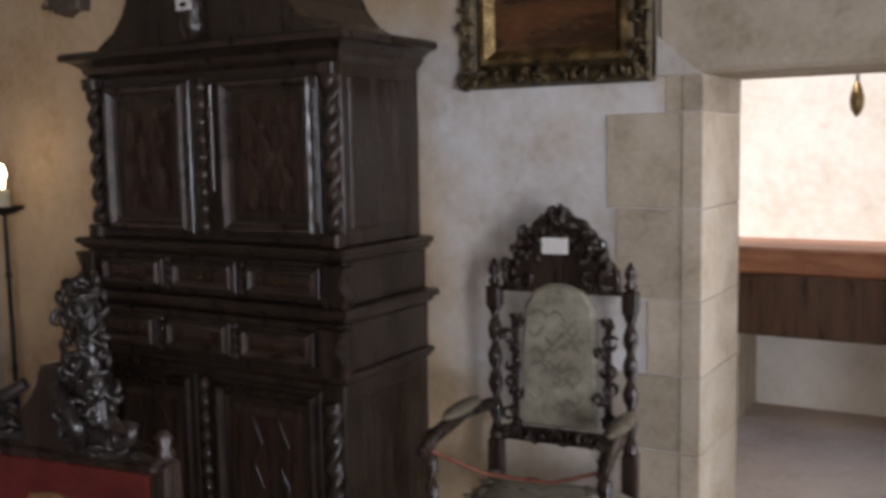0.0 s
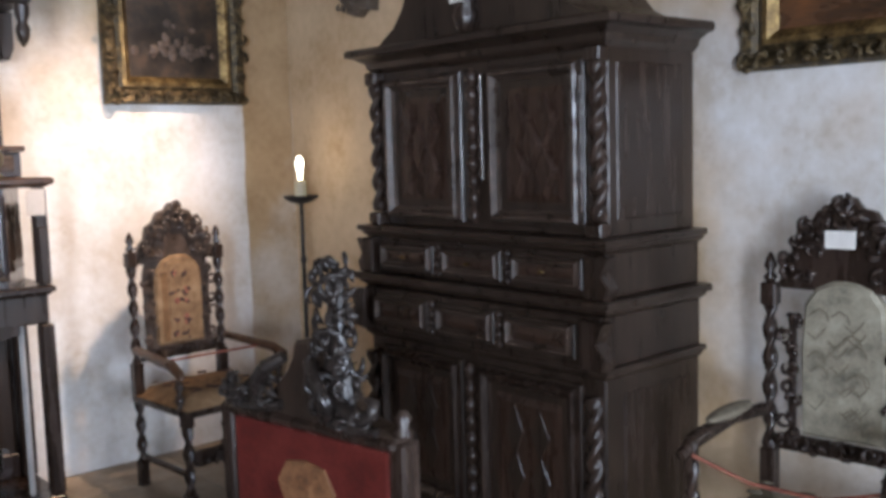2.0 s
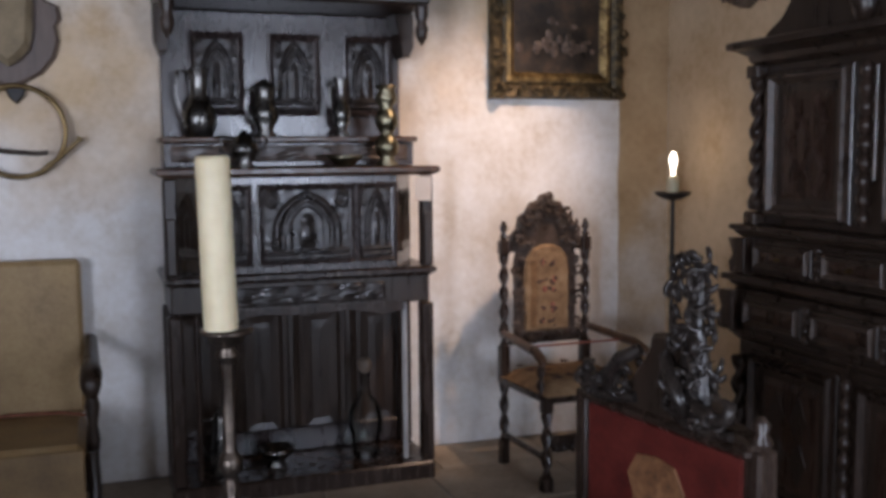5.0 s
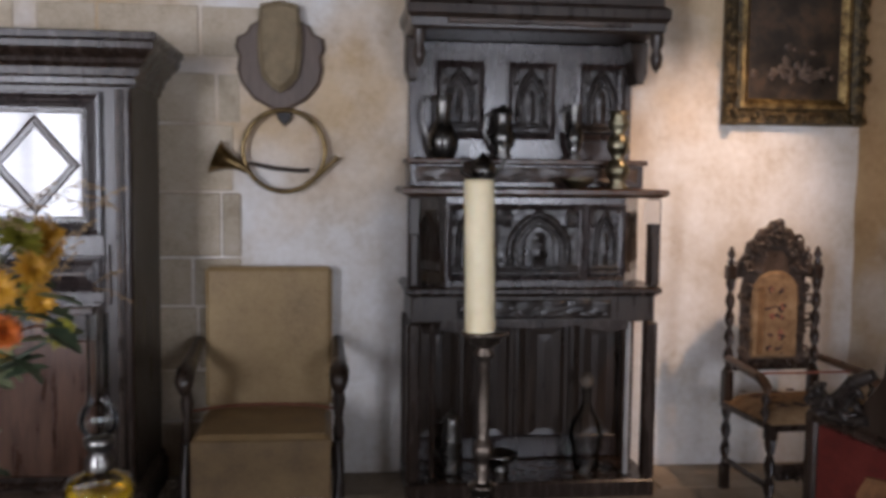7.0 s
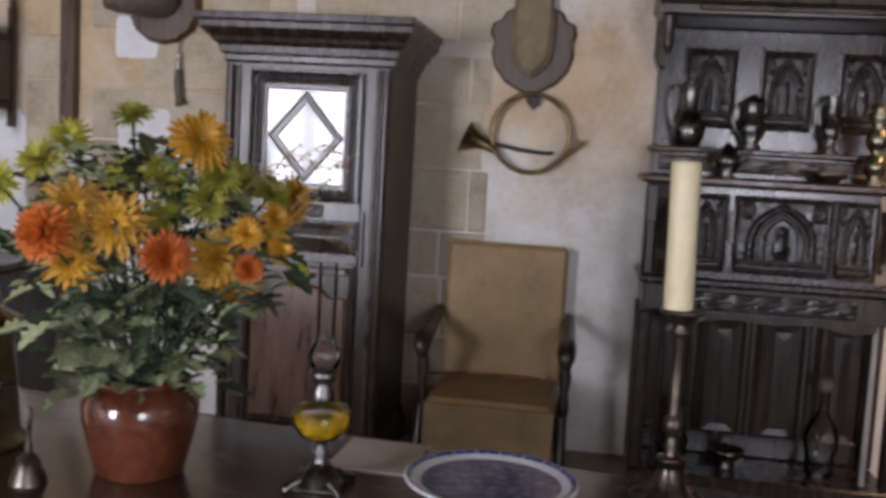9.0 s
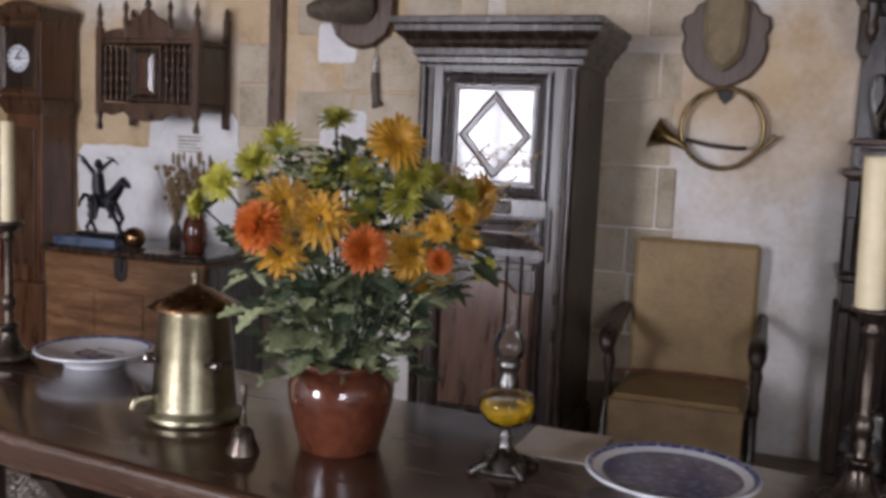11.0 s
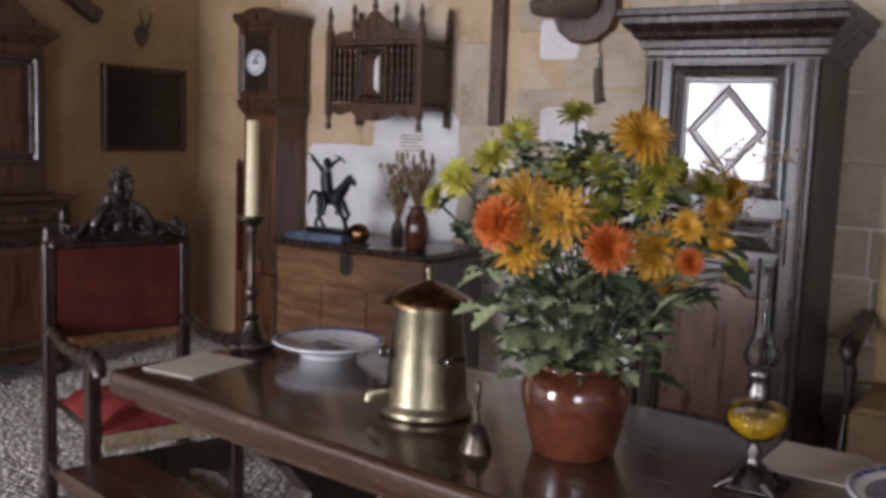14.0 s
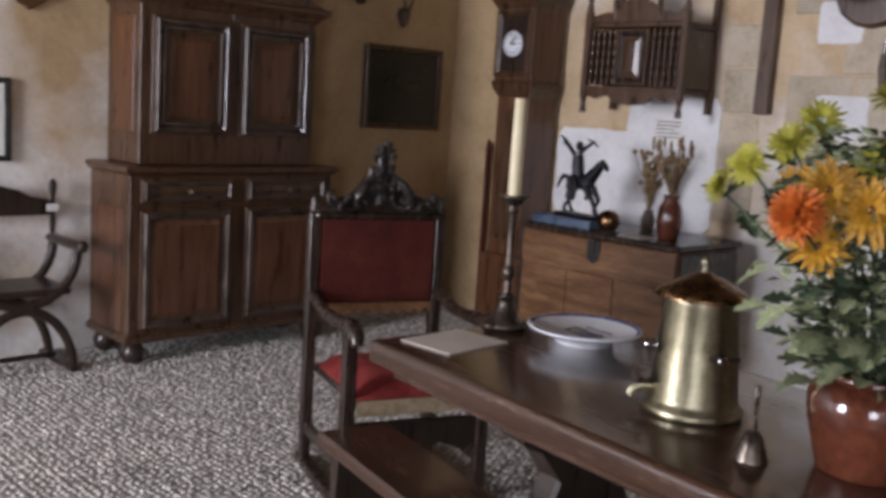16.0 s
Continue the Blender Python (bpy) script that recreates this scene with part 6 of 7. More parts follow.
near = altar_candle(pose(0.476, 1.768, TT), "iron candlestick with a very thick ivory candle", 0)
cd = Build().lathe([(0.030, 0.425), (0.0305, 0.44), (0.030, 0.60), (0.0305, 0.725), (0.028, 0.732), (0.012, 0.728)], (0, 0, 0), 24)
cd.moved(Matrix.Rotation(radians(-1.2), 4, "Y"))
part("candle", cd, wax, near, "thick ivory wax candle")
far = altar_candle(pose(-1.925, 1.93, TT), "turned dark candlestick with a slim ivory candle", 0)
part("candle", Build().lathe([(0.021, 0.425), (0.0205, 0.55), (0.019, 0.722), (0.016, 0.726), (0.004, 0.726)], (0, 0, 0), 20), wax, far, "slim ivory wax candle")


def plate(m, label, r, foot):
    c = thing("china_plate", m, label, "plate", "blue and white plates")
    part("dish", Build().lathe([(r * 0.5, 0.0), (r * 0.55, foot), (r * 0.92, foot + 0.024), (r, foot + 0.030), (r * 0.995, foot + 0.036), (r * 0.90, foot + 0.030), (r * 0.60, foot + 0.012), (0.004, foot + 0.010)], (0, 0, 0), 40), china, c)
    rim = Build()
    for k in range(40):
        a = 2 * math.pi * k / 40
        a2 = a + 2 * math.pi / 40 * (0.86 if k % 2 else 0.94)
        rim.add([(q * math.cos(t), q * math.sin(t), z) for q, z, t in ((r * 0.91, foot + 0.0315, a), (r * 0.975, foot + 0.0362, a), (r * 0.975, foot + 0.0362, a2), (r * 0.91, foot + 0.0315, a2))], [(0, 3, 2, 1)])
    part("rim_pattern", rim, china_blue, c)
    if foot > 0.014:      # bold painted motif on a white well
        for k, (x0, x1, y0, y1) in enumerate(((-0.42, -0.10, -0.30, 0.16), (0.0, 0.36, -0.16, 0.30), (-0.30, 0.30, -0.46, -0.36), (-0.26, 0.32, 0.38, 0.46))):
            part("painted_motif", Build().prism([(r * x0, -r * y0), (r * x1, -r * y0 - 0.01), (r * x1 + 0.008, -r * y1), (r * x0 + 0.006, -r * y1 + 0.01)], 0, 0.001).moved(Matrix.Translation((0, 0, foot + 0.0135)) @ Matrix.Rotation(radians(-90), 4, "X")), china_ink, c)
        return c
    part("well_pattern", Build().lathe([(r * 0.80, foot + 0.0252), (r * 0.62, foot + 0.0146), (r * 0.58, foot + 0.0130)], (0, 0, 0), 40), china_blue, c)
    part("centre_pattern", Build().lathe([(r * 0.50, foot + 0.0128), (r * 0.3, foot + 0.0124), (0.004, foot + 0.0122)], (0, 0, 0), 30), china_blue, c)
    return c


plate(pose(0.105, 1.70, TT), "blue and white patterned china plate", 0.185, 0.012)
plate(pose(-1.665, 2.005, TT), "blue and white dish on a raised foot", 0.175, 0.016)

for nm, m, sx, sy in (("card", pose(-1.872, 1.655, TT, 0, 0, 2), 0.20, 0.255), ("card", pose(-0.18, 1.90, TT, 0, 0, -2), 0.195, 0.235)):
    c = thing("notice_card", m, "cream card lying flat on the table", "card", "cards on the table")
    part("sheet", Build().box(-sx / 2, sx / 2, -sy / 2, sy / 2, 0, 0.003, 0.001), paper, c)

urn = thing("brass_coffee_urn", pose(-1.085, 1.68, TT), "tapered brass urn with hipped lid and tap", "urn")
part("body", Build().lathe([(0.118, 0.0), (0.122, 0.008), (0.120, 0.022), (0.108, 0.03), (0.106, 0.045), (0.098, 0.15), (0.086, 0.265), (0.088, 0.275), (0.086, 0.285), (0.07, 0.285)], (0, 0, 0), 36), brass, urn)
part("lid", Build().lathe([(0.118, 0.283), (0.120, 0.288), (0.09, 0.305), (0.05, 0.327), (0.022, 0.336), (0.016, 0.34)], (0, 0, 0), 8), copper, urn)
part("finial", Build().lathe([(0.012, 0.34), (0.006, 0.35), (0.012, 0.362), (0.012, 0.37), (0.004, 0.38)], (0, 0, 0), 12), brass, urn)
tap = part("tap", Build().tube([(-0.070, -0.070, 0.060), (-0.092, -0.092, 0.058), (-0.102, -0.102, 0.050), (-0.105, -0.105, 0.032)], [0.016, 0.015, 0.014, 0.012], 10), brass, urn)
part("tap_handle", Build().tube([(-0.096, -0.096, 0.06), (-0.096, -0.096, 0.082)], 0.009, 8).tube([(-0.124, -0.068, 0.080), (-0.096, -0.096, 0.084), (-0.068, -0.124, 0.080)], [0.009, 0.011, 0.009], 8), oak_black, tap)
for a in (radians(-29), radians(-145)):
    ca, sa = math.cos(a), math.sin(a)
    part("boss", Build().tube([(0.092 * ca, 0.092 * sa, 0.155), (0.118 * ca, 0.118 * sa, 0.155), (0.122 * ca, 0.122 * sa, 0.155)], [0.014, 0.014, 0.010], 12), silver, urn)
    part("grip", Build().tube([(0.112 * ca - 0.030 * -sa, 0.112 * sa - 0.030 * ca, 0.157), (0.112 * ca, 0.112 * sa, 0.160), (0.108 * ca + 0.045 * -sa, 0.108 * sa + 0.045 * ca, 0.157)], [0.005, 0.008, 0.007], 8), oak_black, urn)
bell = thing("hand_bell", pose(-0.83, 1.50, TT), "small dark metal table bell with a slim handle", "bell")
part("bell_body", Build().lathe([(0.038, 0.0), (0.036, 0.01), (0.028, 0.03), (0.023, 0.05), (0.012, 0.062)], (0, 0, 0), 20), candle_bronze, bell)
part("handle", Build().lathe([(0.006, 0.06), (0.008, 0.075), (0.004, 0.09), (0.006, 0.13), (0.007, 0.155), (0.003, 0.16)], (0, 0, 0), 12), candle_bronze, bell)

oil = thing("oil_lamp", pose(-0.257, 1.66, TT), "glass oil lamp with yellow oil and tall chimney", "oil lamp")
part("base", Build().box(-0.05, 0.05, -0.05, 0.05, 0.0, 0.012, 0.005).lathe([(0.055, 0.012), (0.045, 0.03), (0.03, 0.045), (0.022, 0.055)], (0, 0, 0), 4), pewter, oil)
for sx in (-1, 1):
    for sy in (-1, 1):
        part("foot", Build().tube([(sx * 0.035, sy * 0.035, 0.02), (sx * 0.052, sy * 0.052, 0.012), (sx * 0.062, sy * 0.062, 0.004)], [0.012, 0.009, 0.006], 6), pewter, oil)
part("stem", Build().lathe([(0.02, 0.05), (0.012, 0.065), (0.018, 0.078), (0.010, 0.09), (0.014, 0.10)], (0, 0, 0), 16), pewter, oil)
part("oil_fill", Build().lathe([(0.014, 0.104), (0.04, 0.116), (0.055, 0.135), (0.0585, 0.152), (0.02, 0.1525), (0.002, 0.1525)], (0, 0, 0), 24), lamp_oil, oil, "yellow lamp oil")
bowl = part("font", Build().lathe([(0.016, 0.10), (0.044, 0.112), (0.060, 0.134), (0.064, 0.156), (0.056, 0.176), (0.03, 0.186), (0.024, 0.19)], (0, 0, 0), 28), glass, oil, "clear glass oil font")
part("burner", Build().lathe([(0.024, 0.19), (0.026, 0.21), (0.016, 0.222), (0.026, 0.235), (0.028, 0.25), (0.018, 0.255)], (0, 0, 0), 18), pewter, oil)
chim = Build()
prof = [(0.020, 0.25), (0.030, 0.261), (0.0345, 0.271), (0.036, 0.283), (0.034, 0.296), (0.029, 0.307), (0.0215, 0.316), (0.0198, 0.33), (0.0195, 0.48)]
seg = 24
vs, fs = [], []
for r, z in prof:
    for i in range(seg):
        a = 2 * math.pi * i / seg
        vs.append((r * math.cos(a), r * math.sin(a), z))
for j in range(len(prof) - 1):
    for i in range(seg):
        k = (i + 1) % seg
        fs.append((j * seg + i, j * seg + k, (j + 1) * seg + k, (j + 1) * seg + i))
ch_ob = part("chimney", chim.add(vs, fs, True), glass, oil, "clear glass lamp chimney")
for o in (ch_ob, bowl):
    o.visible_shadow = False

pot = thing("terracotta_pot", pose(-0.655, 1.64, TT), "glazed brown terracotta pot standing on the table", "pot")
part("pot_body", Build().lathe([(0.088, 0.0), (0.094, 0.006), (0.108, 0.06), (0.122, 0.12), (0.124, 0.155), (0.112, 0.18), (0.100, 0.192)], (0, 0, 0), 40), terracotta, pot)
part("rim", Build().lathe([(0.099, 0.190), (0.104, 0.198), (0.106, 0.208), (0.098, 0.212), (0.092, 0.204), (0.09, 0.195)], (0, 0, 0), 40), terracotta, pot)

# ---- the bouquet ----
bouquet = thing("flower_bouquet", pose(-0.655, 1.64, TT), "large bouquet of yellow and orange chrysanthemums with leaves", "bouquet")


def petal_mesh(name, mat, rings, curl, seed):
    """A many-petalled flower head facing +z, about 1 unit in radius."""
    r = random.Random(seed)
    b = Build()
    for n, length, lift, width in rings:
        for k in range(n):
            a = 2 * math.pi * (k + r.uniform(-0.25, 0.25)) / n
            ln, lf = length * r.uniform(0.82, 1.1), lift + r.uniform(-0.08, 0.08)
            ca, sa = math.cos(a), math.sin(a)
            pts = []
            for f, wd in ((0.08, 0.35), (0.4, 0.9), (0.75, 1.0), (1.0, 0.25)):
                rad = ln * f
                z = lf * f + curl * f * f * ln
                for s in (-1, 0, 1):
                    q = s * width * wd
                    pts.append((rad * ca - q * sa, rad * sa + q * ca, z + (0.05 if s else 0.0)))
            fs = []
            for i in range(3):
                for j in range(2):
                    o = i * 3 + j
                    fs.append((o, o + 1, o + 4, o + 3))
            b.add(pts, fs, True)
    return b.mesh(name, mat)


heads = {
    "y": petal_mesh("yellow_head", petal_yellow, ((20, 1.0, 0.10, 0.085), (18, 0.85, 0.35, 0.085), (15, 0.65, 0.55, 0.08), (10, 0.4, 0.65, 0.07)), -0.10, 1),
    "a": petal_mesh("amber_head", petal_amber, ((20, 1.08, -0.05, 0.105), (18, 0.95, 0.18, 0.105), (15, 0.74, 0.42, 0.10), (10, 0.46, 0.55, 0.09)), -0.12, 2),
    "o": petal_mesh("orange_head", petal_orange, ((26, 0.95, -0.10, 0.09), (24, 0.88, 0.22, 0.09), (22, 0.72, 0.48, 0.09), (18, 0.52, 0.64, 0.08), (12, 0.30, 0.70, 0.07)), -0.05, 3),
}
eye_mesh = Build().blob((0, 0, 0.10), (0.16, 0.16, 0.12), 8, 5).mesh("flower_eye", copper)
FLOWERS = [('y', -0.17, -0.01, 0.71), ('y', -0.03, -0.01, 0.76), ('y', -0.19, -0.09, 0.66), ('y', -0.28, -0.09, 0.61), ('y', -0.38, -0.02, 0.55), ('y', -0.04, -0.03, 0.63), ('y', 0.06, -0.04, 0.56), ('y', 0.19, -0.07, 0.65), ('y', 0.16, -0.05, 0.6), ('y', 0.35, -0.05, 0.46), ('y', 0.06, -0.05, 0.64), ('a', -0.05, -0.2, 0.58), ('a', -0.07, -0.17, 0.47), ('a', 0.02, -0.17, 0.55), ('a', 0.22, -0.14, 0.49), ('a', 0.17, -0.12, 0.72), ('a', 0.34, -0.12, 0.52), ('a', 0.34, -0.16, 0.58), ('a', 0.29, -0.17, 0.55), ('o', 0.15, -0.22, 0.5), ('o', -0.09, -0.24, 0.53), ('o', 0.32, -0.24, 0.49)]
stems = Build()
rf = random.Random(8)


def aim_matrix(p, out, size):
    z = Vector(out).normalized()
    x = z.orthogonal().normalized()
    m = Matrix((x, z.cross(x), z)).transposed().to_4x4()
    return Matrix.Translation(p) @ m @ Matrix.Rotation(rf.uniform(0, 6.28), 4, "Z") @ Matrix.Diagonal((size, size, size * 0.9, 1))


def put_flower(kind, x, y, z, size):
    out = (x * 1.0 + 0.15 + rf.uniform(-0.22, 0.22), y * 1.0 - 0.36, (z - 0.45) * 1.1 + rf.uniform(-0.12, 0.30))
    f = new("flower", heads[kind])
    f.parent = bouquet
    f.matrix_basis = aim_matrix((x, y, z), out, size)
    if kind == "a" and x < 0.1:
        e = new("flower_centre", eye_mesh)
        e.parent = f
    stems.tube([(x * 0.12, y * 0.12, 0.19), (x * 0.45, y * 0.45, 0.20 + (z - 0.2) * 0.55), (x * 0.98, y * 0.98, z - 0.01)], 0.0035, 5)


for kind, x, y, z in FLOWERS:
    put_flower(kind, x, y, z, (0.55 if x > 0.27 else 1.0) * {"y": 0.053, "a": 0.062, "o": 0.060}[kind] * rf.uniform(0.9, 1.1))
for k in range(16):   # heads on the far side of the bouquet
    a = rf.uniform(0.15, 2.99)
    rr = rf.uniform(0.12, 0.34)
    put_flower(rf.choice("yyyaa"), rr * math.cos(a), 0.75 * rr * math.sin(a) + 0.03, rf.uniform(0.36, 0.70), 0.055)


def leaf_mesh(name, mat, lobes, seed):
    """A lobed leaf along +x, one unit long, slightly folded."""
    r = random.Random(seed)
    rim = []
    n = 9
    for k in range(n):
        f = k / (n - 1)
        w = 0.33 * math.sin(math.pi * min(1, f * 0.92 + 0.06)) * (1.0 + (0.42 if k % 2 else -0.28) * lobes)
        rim.append((f, w))
    v, f_ = [], []
    for s in (1, -1):
        o = len(v)
        for x, w in rim:
            v.append((x, 0, -0.18 * x * x))
            v.append((x + 0.06 * lobes, s * w, -0.18 * x * x + abs(w) * 0.28))
        for k in range(n - 1):
            q = o + 2 * k
            f_.append((q, q + 2, q + 3, q + 1))
    return Build().add(v, f_, True).mesh(name, mat)


leaves = [leaf_mesh("leaf_a", leaf_dark, 1.0, 1), leaf_mesh("leaf_b", leaf_light, 1.0, 2), leaf_mesh("leaf_c", leaf_dark, 0.5, 3)]


def put_leaf(p, d, size, mesh):
    x = Vector(d).normalized()
    up = Vector((rf.uniform(-0.4, 0.4), rf.uniform(-0.5, 0.2), 1))
    y = up.cross(x).normalized()
    m = Matrix((x, y, x.cross(y))).transposed().to_4x4()
    lf = new("leaf", mesh)
    lf.parent = bouquet
    lf.matrix_basis = Matrix.Translation(p) @ m @ Matrix.Diagonal((size, size, size, 1))


for kind, x, y, z in FLOWERS:      # a collar of leaves under each head
    for k in range(3):
        a = rf.uniform(0, 6.28)
        put_leaf((x * 0.94 + 0.012 * math.cos(a), y * 0.94 + 0.03, z - 0.03 - 0.02 * k), (math.cos(a) + 0.3 * x, -0.25, rf.uniform(-0.7, 0.5)), rf.uniform(0.05, 0.085), leaves[rf.choice((0, 0, 2, 1))])
for k in range(230):
    a = rf.uniform(0, 6.28)
    if k < 100:      # skirt of pale lobed leaves above the pot
        z = rf.uniform(0.20, 0.40)
        rr = rf.uniform(0.07, 0.17 + 0.45 * (z - 0.18))
        put_leaf((rr * math.cos(a), rr * math.sin(a) * 0.9, z), (math.cos(a), math.sin(a), rf.uniform(-0.6, 0.35)), rf.uniform(0.045, 0.085), leaves[1 if rf.random() < 0.75 else 0])
    else:            # dark leaves among the heads
        z = rf.uniform(0.28, 0.66)
        rr = rf.uniform(0.02, 0.08 + 0.42 * min(z - 0.2, 0.70 - z + 0.12))
        put_leaf((rr * math.cos(a), rr * math.sin(a) * 0.8, z), (math.cos(a), math.sin(a), rf.uniform(-0.3, 0.9)), rf.uniform(0.04, 0.075), leaves[rf.choice((0, 2, 2, 1, 1))])
tagged(part("greenery", stems, leaf_dark, bouquet), kind="stuff")
for nm, mt, cnt in (("fine_foliage", leaf_light, 800), ("dark_foliage", leaf_dark, 600)):
    fo = Build()
    for k in range(cnt):
        z = rf.uniform(0.20, 0.70)
        a = rf.uniform(0, 6.28)
        rr = rf.uniform(0.05, 0.12 + 0.42 * min(z - 0.12, 0.74 - z + 0.06))
        p = Vector((rr * math.cos(a), 0.85 * rr * math.sin(a), z))
        d = Vector((math.cos(a), math.sin(a), rf.uniform(-0.5, 0.8))).normalized()
        s = d.cross(Vector((rf.uniform(-1, 1), rf.uniform(-1, 1), 1))).normalized()
        ln, wd = rf.uniform(0.018, 0.045), rf.uniform(0.005, 0.012)
        up = s.cross(d) * wd * 0.6
        fo.add([p, p + d * ln * 0.45 + s * wd + up, p + d * ln * 0.5, p + d * ln * 0.45 - s * wd + up, p + d * ln], [(0, 1, 2), (0, 2, 3), (1, 4, 2), (2, 4, 3)])
    tagged(part(nm, fo, mt, bouquet), kind="stuff")
sprig = Build()
for k in range(26):
    a = rf.uniform(-0.5, 0.6)
    base = Vector((0.22 + 0.19 * rf.random(), -0.10 + 0.1 * rf.random(), 0.50 + 0.22 * rf.random()))
    tip = base + Vector((rf.uniform(0.02, 0.08), rf.uniform(-0.03, 0.03), rf.uniform(-0.03, 0.05)))
    sprig.tube([base, (base + tip) / 2 + Vector((0, 0, 0.008)), tip], 0.0016, 4)
    for q in range(3):
        sprig.blob(base.lerp(tip, 0.5 + 0.25 * q), (0.0035, 0.0035, 0.003), 6, 4)
tagged(part("sprig_spray", sprig, dried, bouquet), kind="stuff")


# ---- pots on the sideboard ----
def pot_thing(name, x, y, z, prof, mat, label, category, handle=None, lid=None, spout=None):
    c = thing(name, pose(x, y, z), label, category, "metal vessels on the sideboard")
    part("body", Build().lathe(prof, (0, 0, 0), 24), mat, c)
    if handle:
        part("handle", Build().tube(handle, 0.007, 8), mat, c)
    if lid:
        part("lid", Build().lathe(lid, (0, 0, 0), 20), mat, c)
    if spout:
        part("spout", Build().tube(spout, [0.012, 0.010, 0.007], 8), mat, c)
    return c


SB = YN - 0.012
hz = 1.583
pot_thing("pewter_flagon", 0.70, SB - 0.14, hz, [(0.05, 0), (0.058, 0.012), (0.075, 0.05), (0.078, 0.10), (0.05, 0.15), (0.036, 0.19), (0.038, 0.27), (0.046, 0.30)], pewter, "tall pewter flagon with a loop handle", "jug",
          [(-0.045, 0, 0.29), (-0.09, 0, 0.29), (-0.10, 0, 0.2), (-0.075, 0, 0.09)])
pot_thing("pewter_jug", 0.99, SB - 0.14, hz, [(0.045, 0), (0.05, 0.01), (0.036, 0.03), (0.06, 0.08), (0.062, 0.12), (0.042, 0.16), (0.045, 0.21), (0.048, 0.22)], pewter, "lidded pewter jug with a curved handle", "jug",
          [(-0.045, 0, 0.215), (-0.085, 0, 0.21), (-0.09, 0, 0.13), (-0.058, 0, 0.07)], [(0.05, 0.222), (0.045, 0.235), (0.02, 0.245), (0.008, 0.262)])
pot_thing("pewter_vase", 1.345, SB - 0.14, hz, [(0.035, 0), (0.038, 0.01), (0.022, 0.03), (0.042, 0.08), (0.045, 0.12), (0.024, 0.17), (0.022, 0.22), (0.036, 0.265), (0.034, 0.27)], pewter, "slim pewter ewer with handle", "vase",
          [(-0.028, 0, 0.25), (-0.055, 0, 0.22), (-0.05, 0, 0.13)])
pot_thing("pewter_teapot", 0.86, SB - 0.38, 1.4475, [(0.04, 0), (0.042, 0.008), (0.03, 0.02), (0.062, 0.06), (0.064, 0.09), (0.045, 0.115), (0.04, 0.13), (0.022, 0.145), (0.006, 0.16)], pewter, "round pewter pot with handle and spout", "pot",
          [(-0.05, 0, 0.12), (-0.095, 0, 0.125), (-0.10, 0, 0.07), (-0.06, 0, 0.05)], None, [(0.05, 0, 0.07), (0.085, 0, 0.10), (0.10, 0, 0.13)])
pot_thing("brass_candle_urn", 1.50, SB - 0.36, 1.4475, [(0.046, 0), (0.050, 0.01), (0.028, 0.03), (0.05, 0.06), (0.056, 0.09), (0.042, 0.125), (0.026, 0.145), (0.046, 0.175), (0.054, 0.205), (0.042, 0.24), (0.028, 0.26), (0.046, 0.29), (0.050, 0.31), (0.036, 0.335), (0.05, 0.36), (0.02, 0.36)], brass, "tall turned brass vessel", "vessel")
pot_thing("brass_bowl", 1.30, SB - 0.38, 1.4475, [(0.035, 0), (0.04, 0.006), (0.075, 0.035), (0.085, 0.05), (0.076, 0.047), (0.004, 0.014)], brass, "shallow gilded brass bowl", "bowl")
pot_thing("pewter_tankard", 0.74, SB - 0.30, 0.0865, [(0.05, 0), (0.056, 0.01), (0.05, 0.03), (0.056, 0.10), (0.046, 0.18), (0.04, 0.23), (0.045, 0.27), (0.02, 0.29), (0.006, 0.31)], pewter, "lidded pewter tankard with handle", "tankard",
          [(-0.045, 0, 0.25), (-0.09, 0, 0.25), (-0.10, 0, 0.15), (-0.055, 0, 0.07)])
pot_thing("pewter_bowl", 0.98, SB - 0.28, 0.0865, [(0.04, 0), (0.045, 0.01), (0.03, 0.02), (0.07, 0.06), (0.085, 0.09), (0.078, 0.088), (0.004, 0.03)], pewter, "dull pewter footed bowl", "bowl")
bt = thing("glass_carboy", pose(1.40, SB - 0.28, 0.0865), "clear glass carboy with a cork stopper", "bottle")
part("glass_body", Build().lathe([(0.05, 0), (0.062, 0.01), (0.066, 0.10), (0.085, 0.16), (0.075, 0.23), (0.035, 0.29), (0.022, 0.33), (0.024, 0.40)], (0, 0, 0), 26), glass, bt)
part("stopper", Build().lathe([(0.018, 0.40), (0.03, 0.415), (0.036, 0.44), (0.022, 0.47), (0.004, 0.475)], (0, 0, 0), 14), horn_brown, bt)

# ---- things on the chest ----
CT = 0.8305
hr = Build()
hr.blob((0.0, 0, 0.20), (0.115, 0.035, 0.045)).tube([(0.07, 0, 0.22), (0.12, 0, 0.27), (0.155, 0, 0.315)], [0.04, 0.03, 0.022], 10).tube([(0.15, 0, 0.32), (0.185, 0, 0.30), (0.205, 0, 0.285)], [0.024, 0.018, 0.012], 10)
hr.tube([(-0.09, 0, 0.215), (-0.14, 0, 0.225), (-0.17, 0, 0.19), (-0.185, 0, 0.15)], [0.014, 0.012, 0.009, 0.004], 8)
for x0, x1, x2, s in ((0.08, 0.135, 0.10, 1), (0.06, 0.12, 0.165, -1), (-0.08, -0.12, -0.085, 1), (-0.07, -0.05, -0.10, -1)):
    hr.tube([(x0, s * 0.018, 0.18), (x1, s * 0.02, 0.11), (x2, s * 0.02, 0.045), (x2 + 0.02, s * 0.02, 0.022)], [0.022, 0.013, 0.009, 0.011], 8)
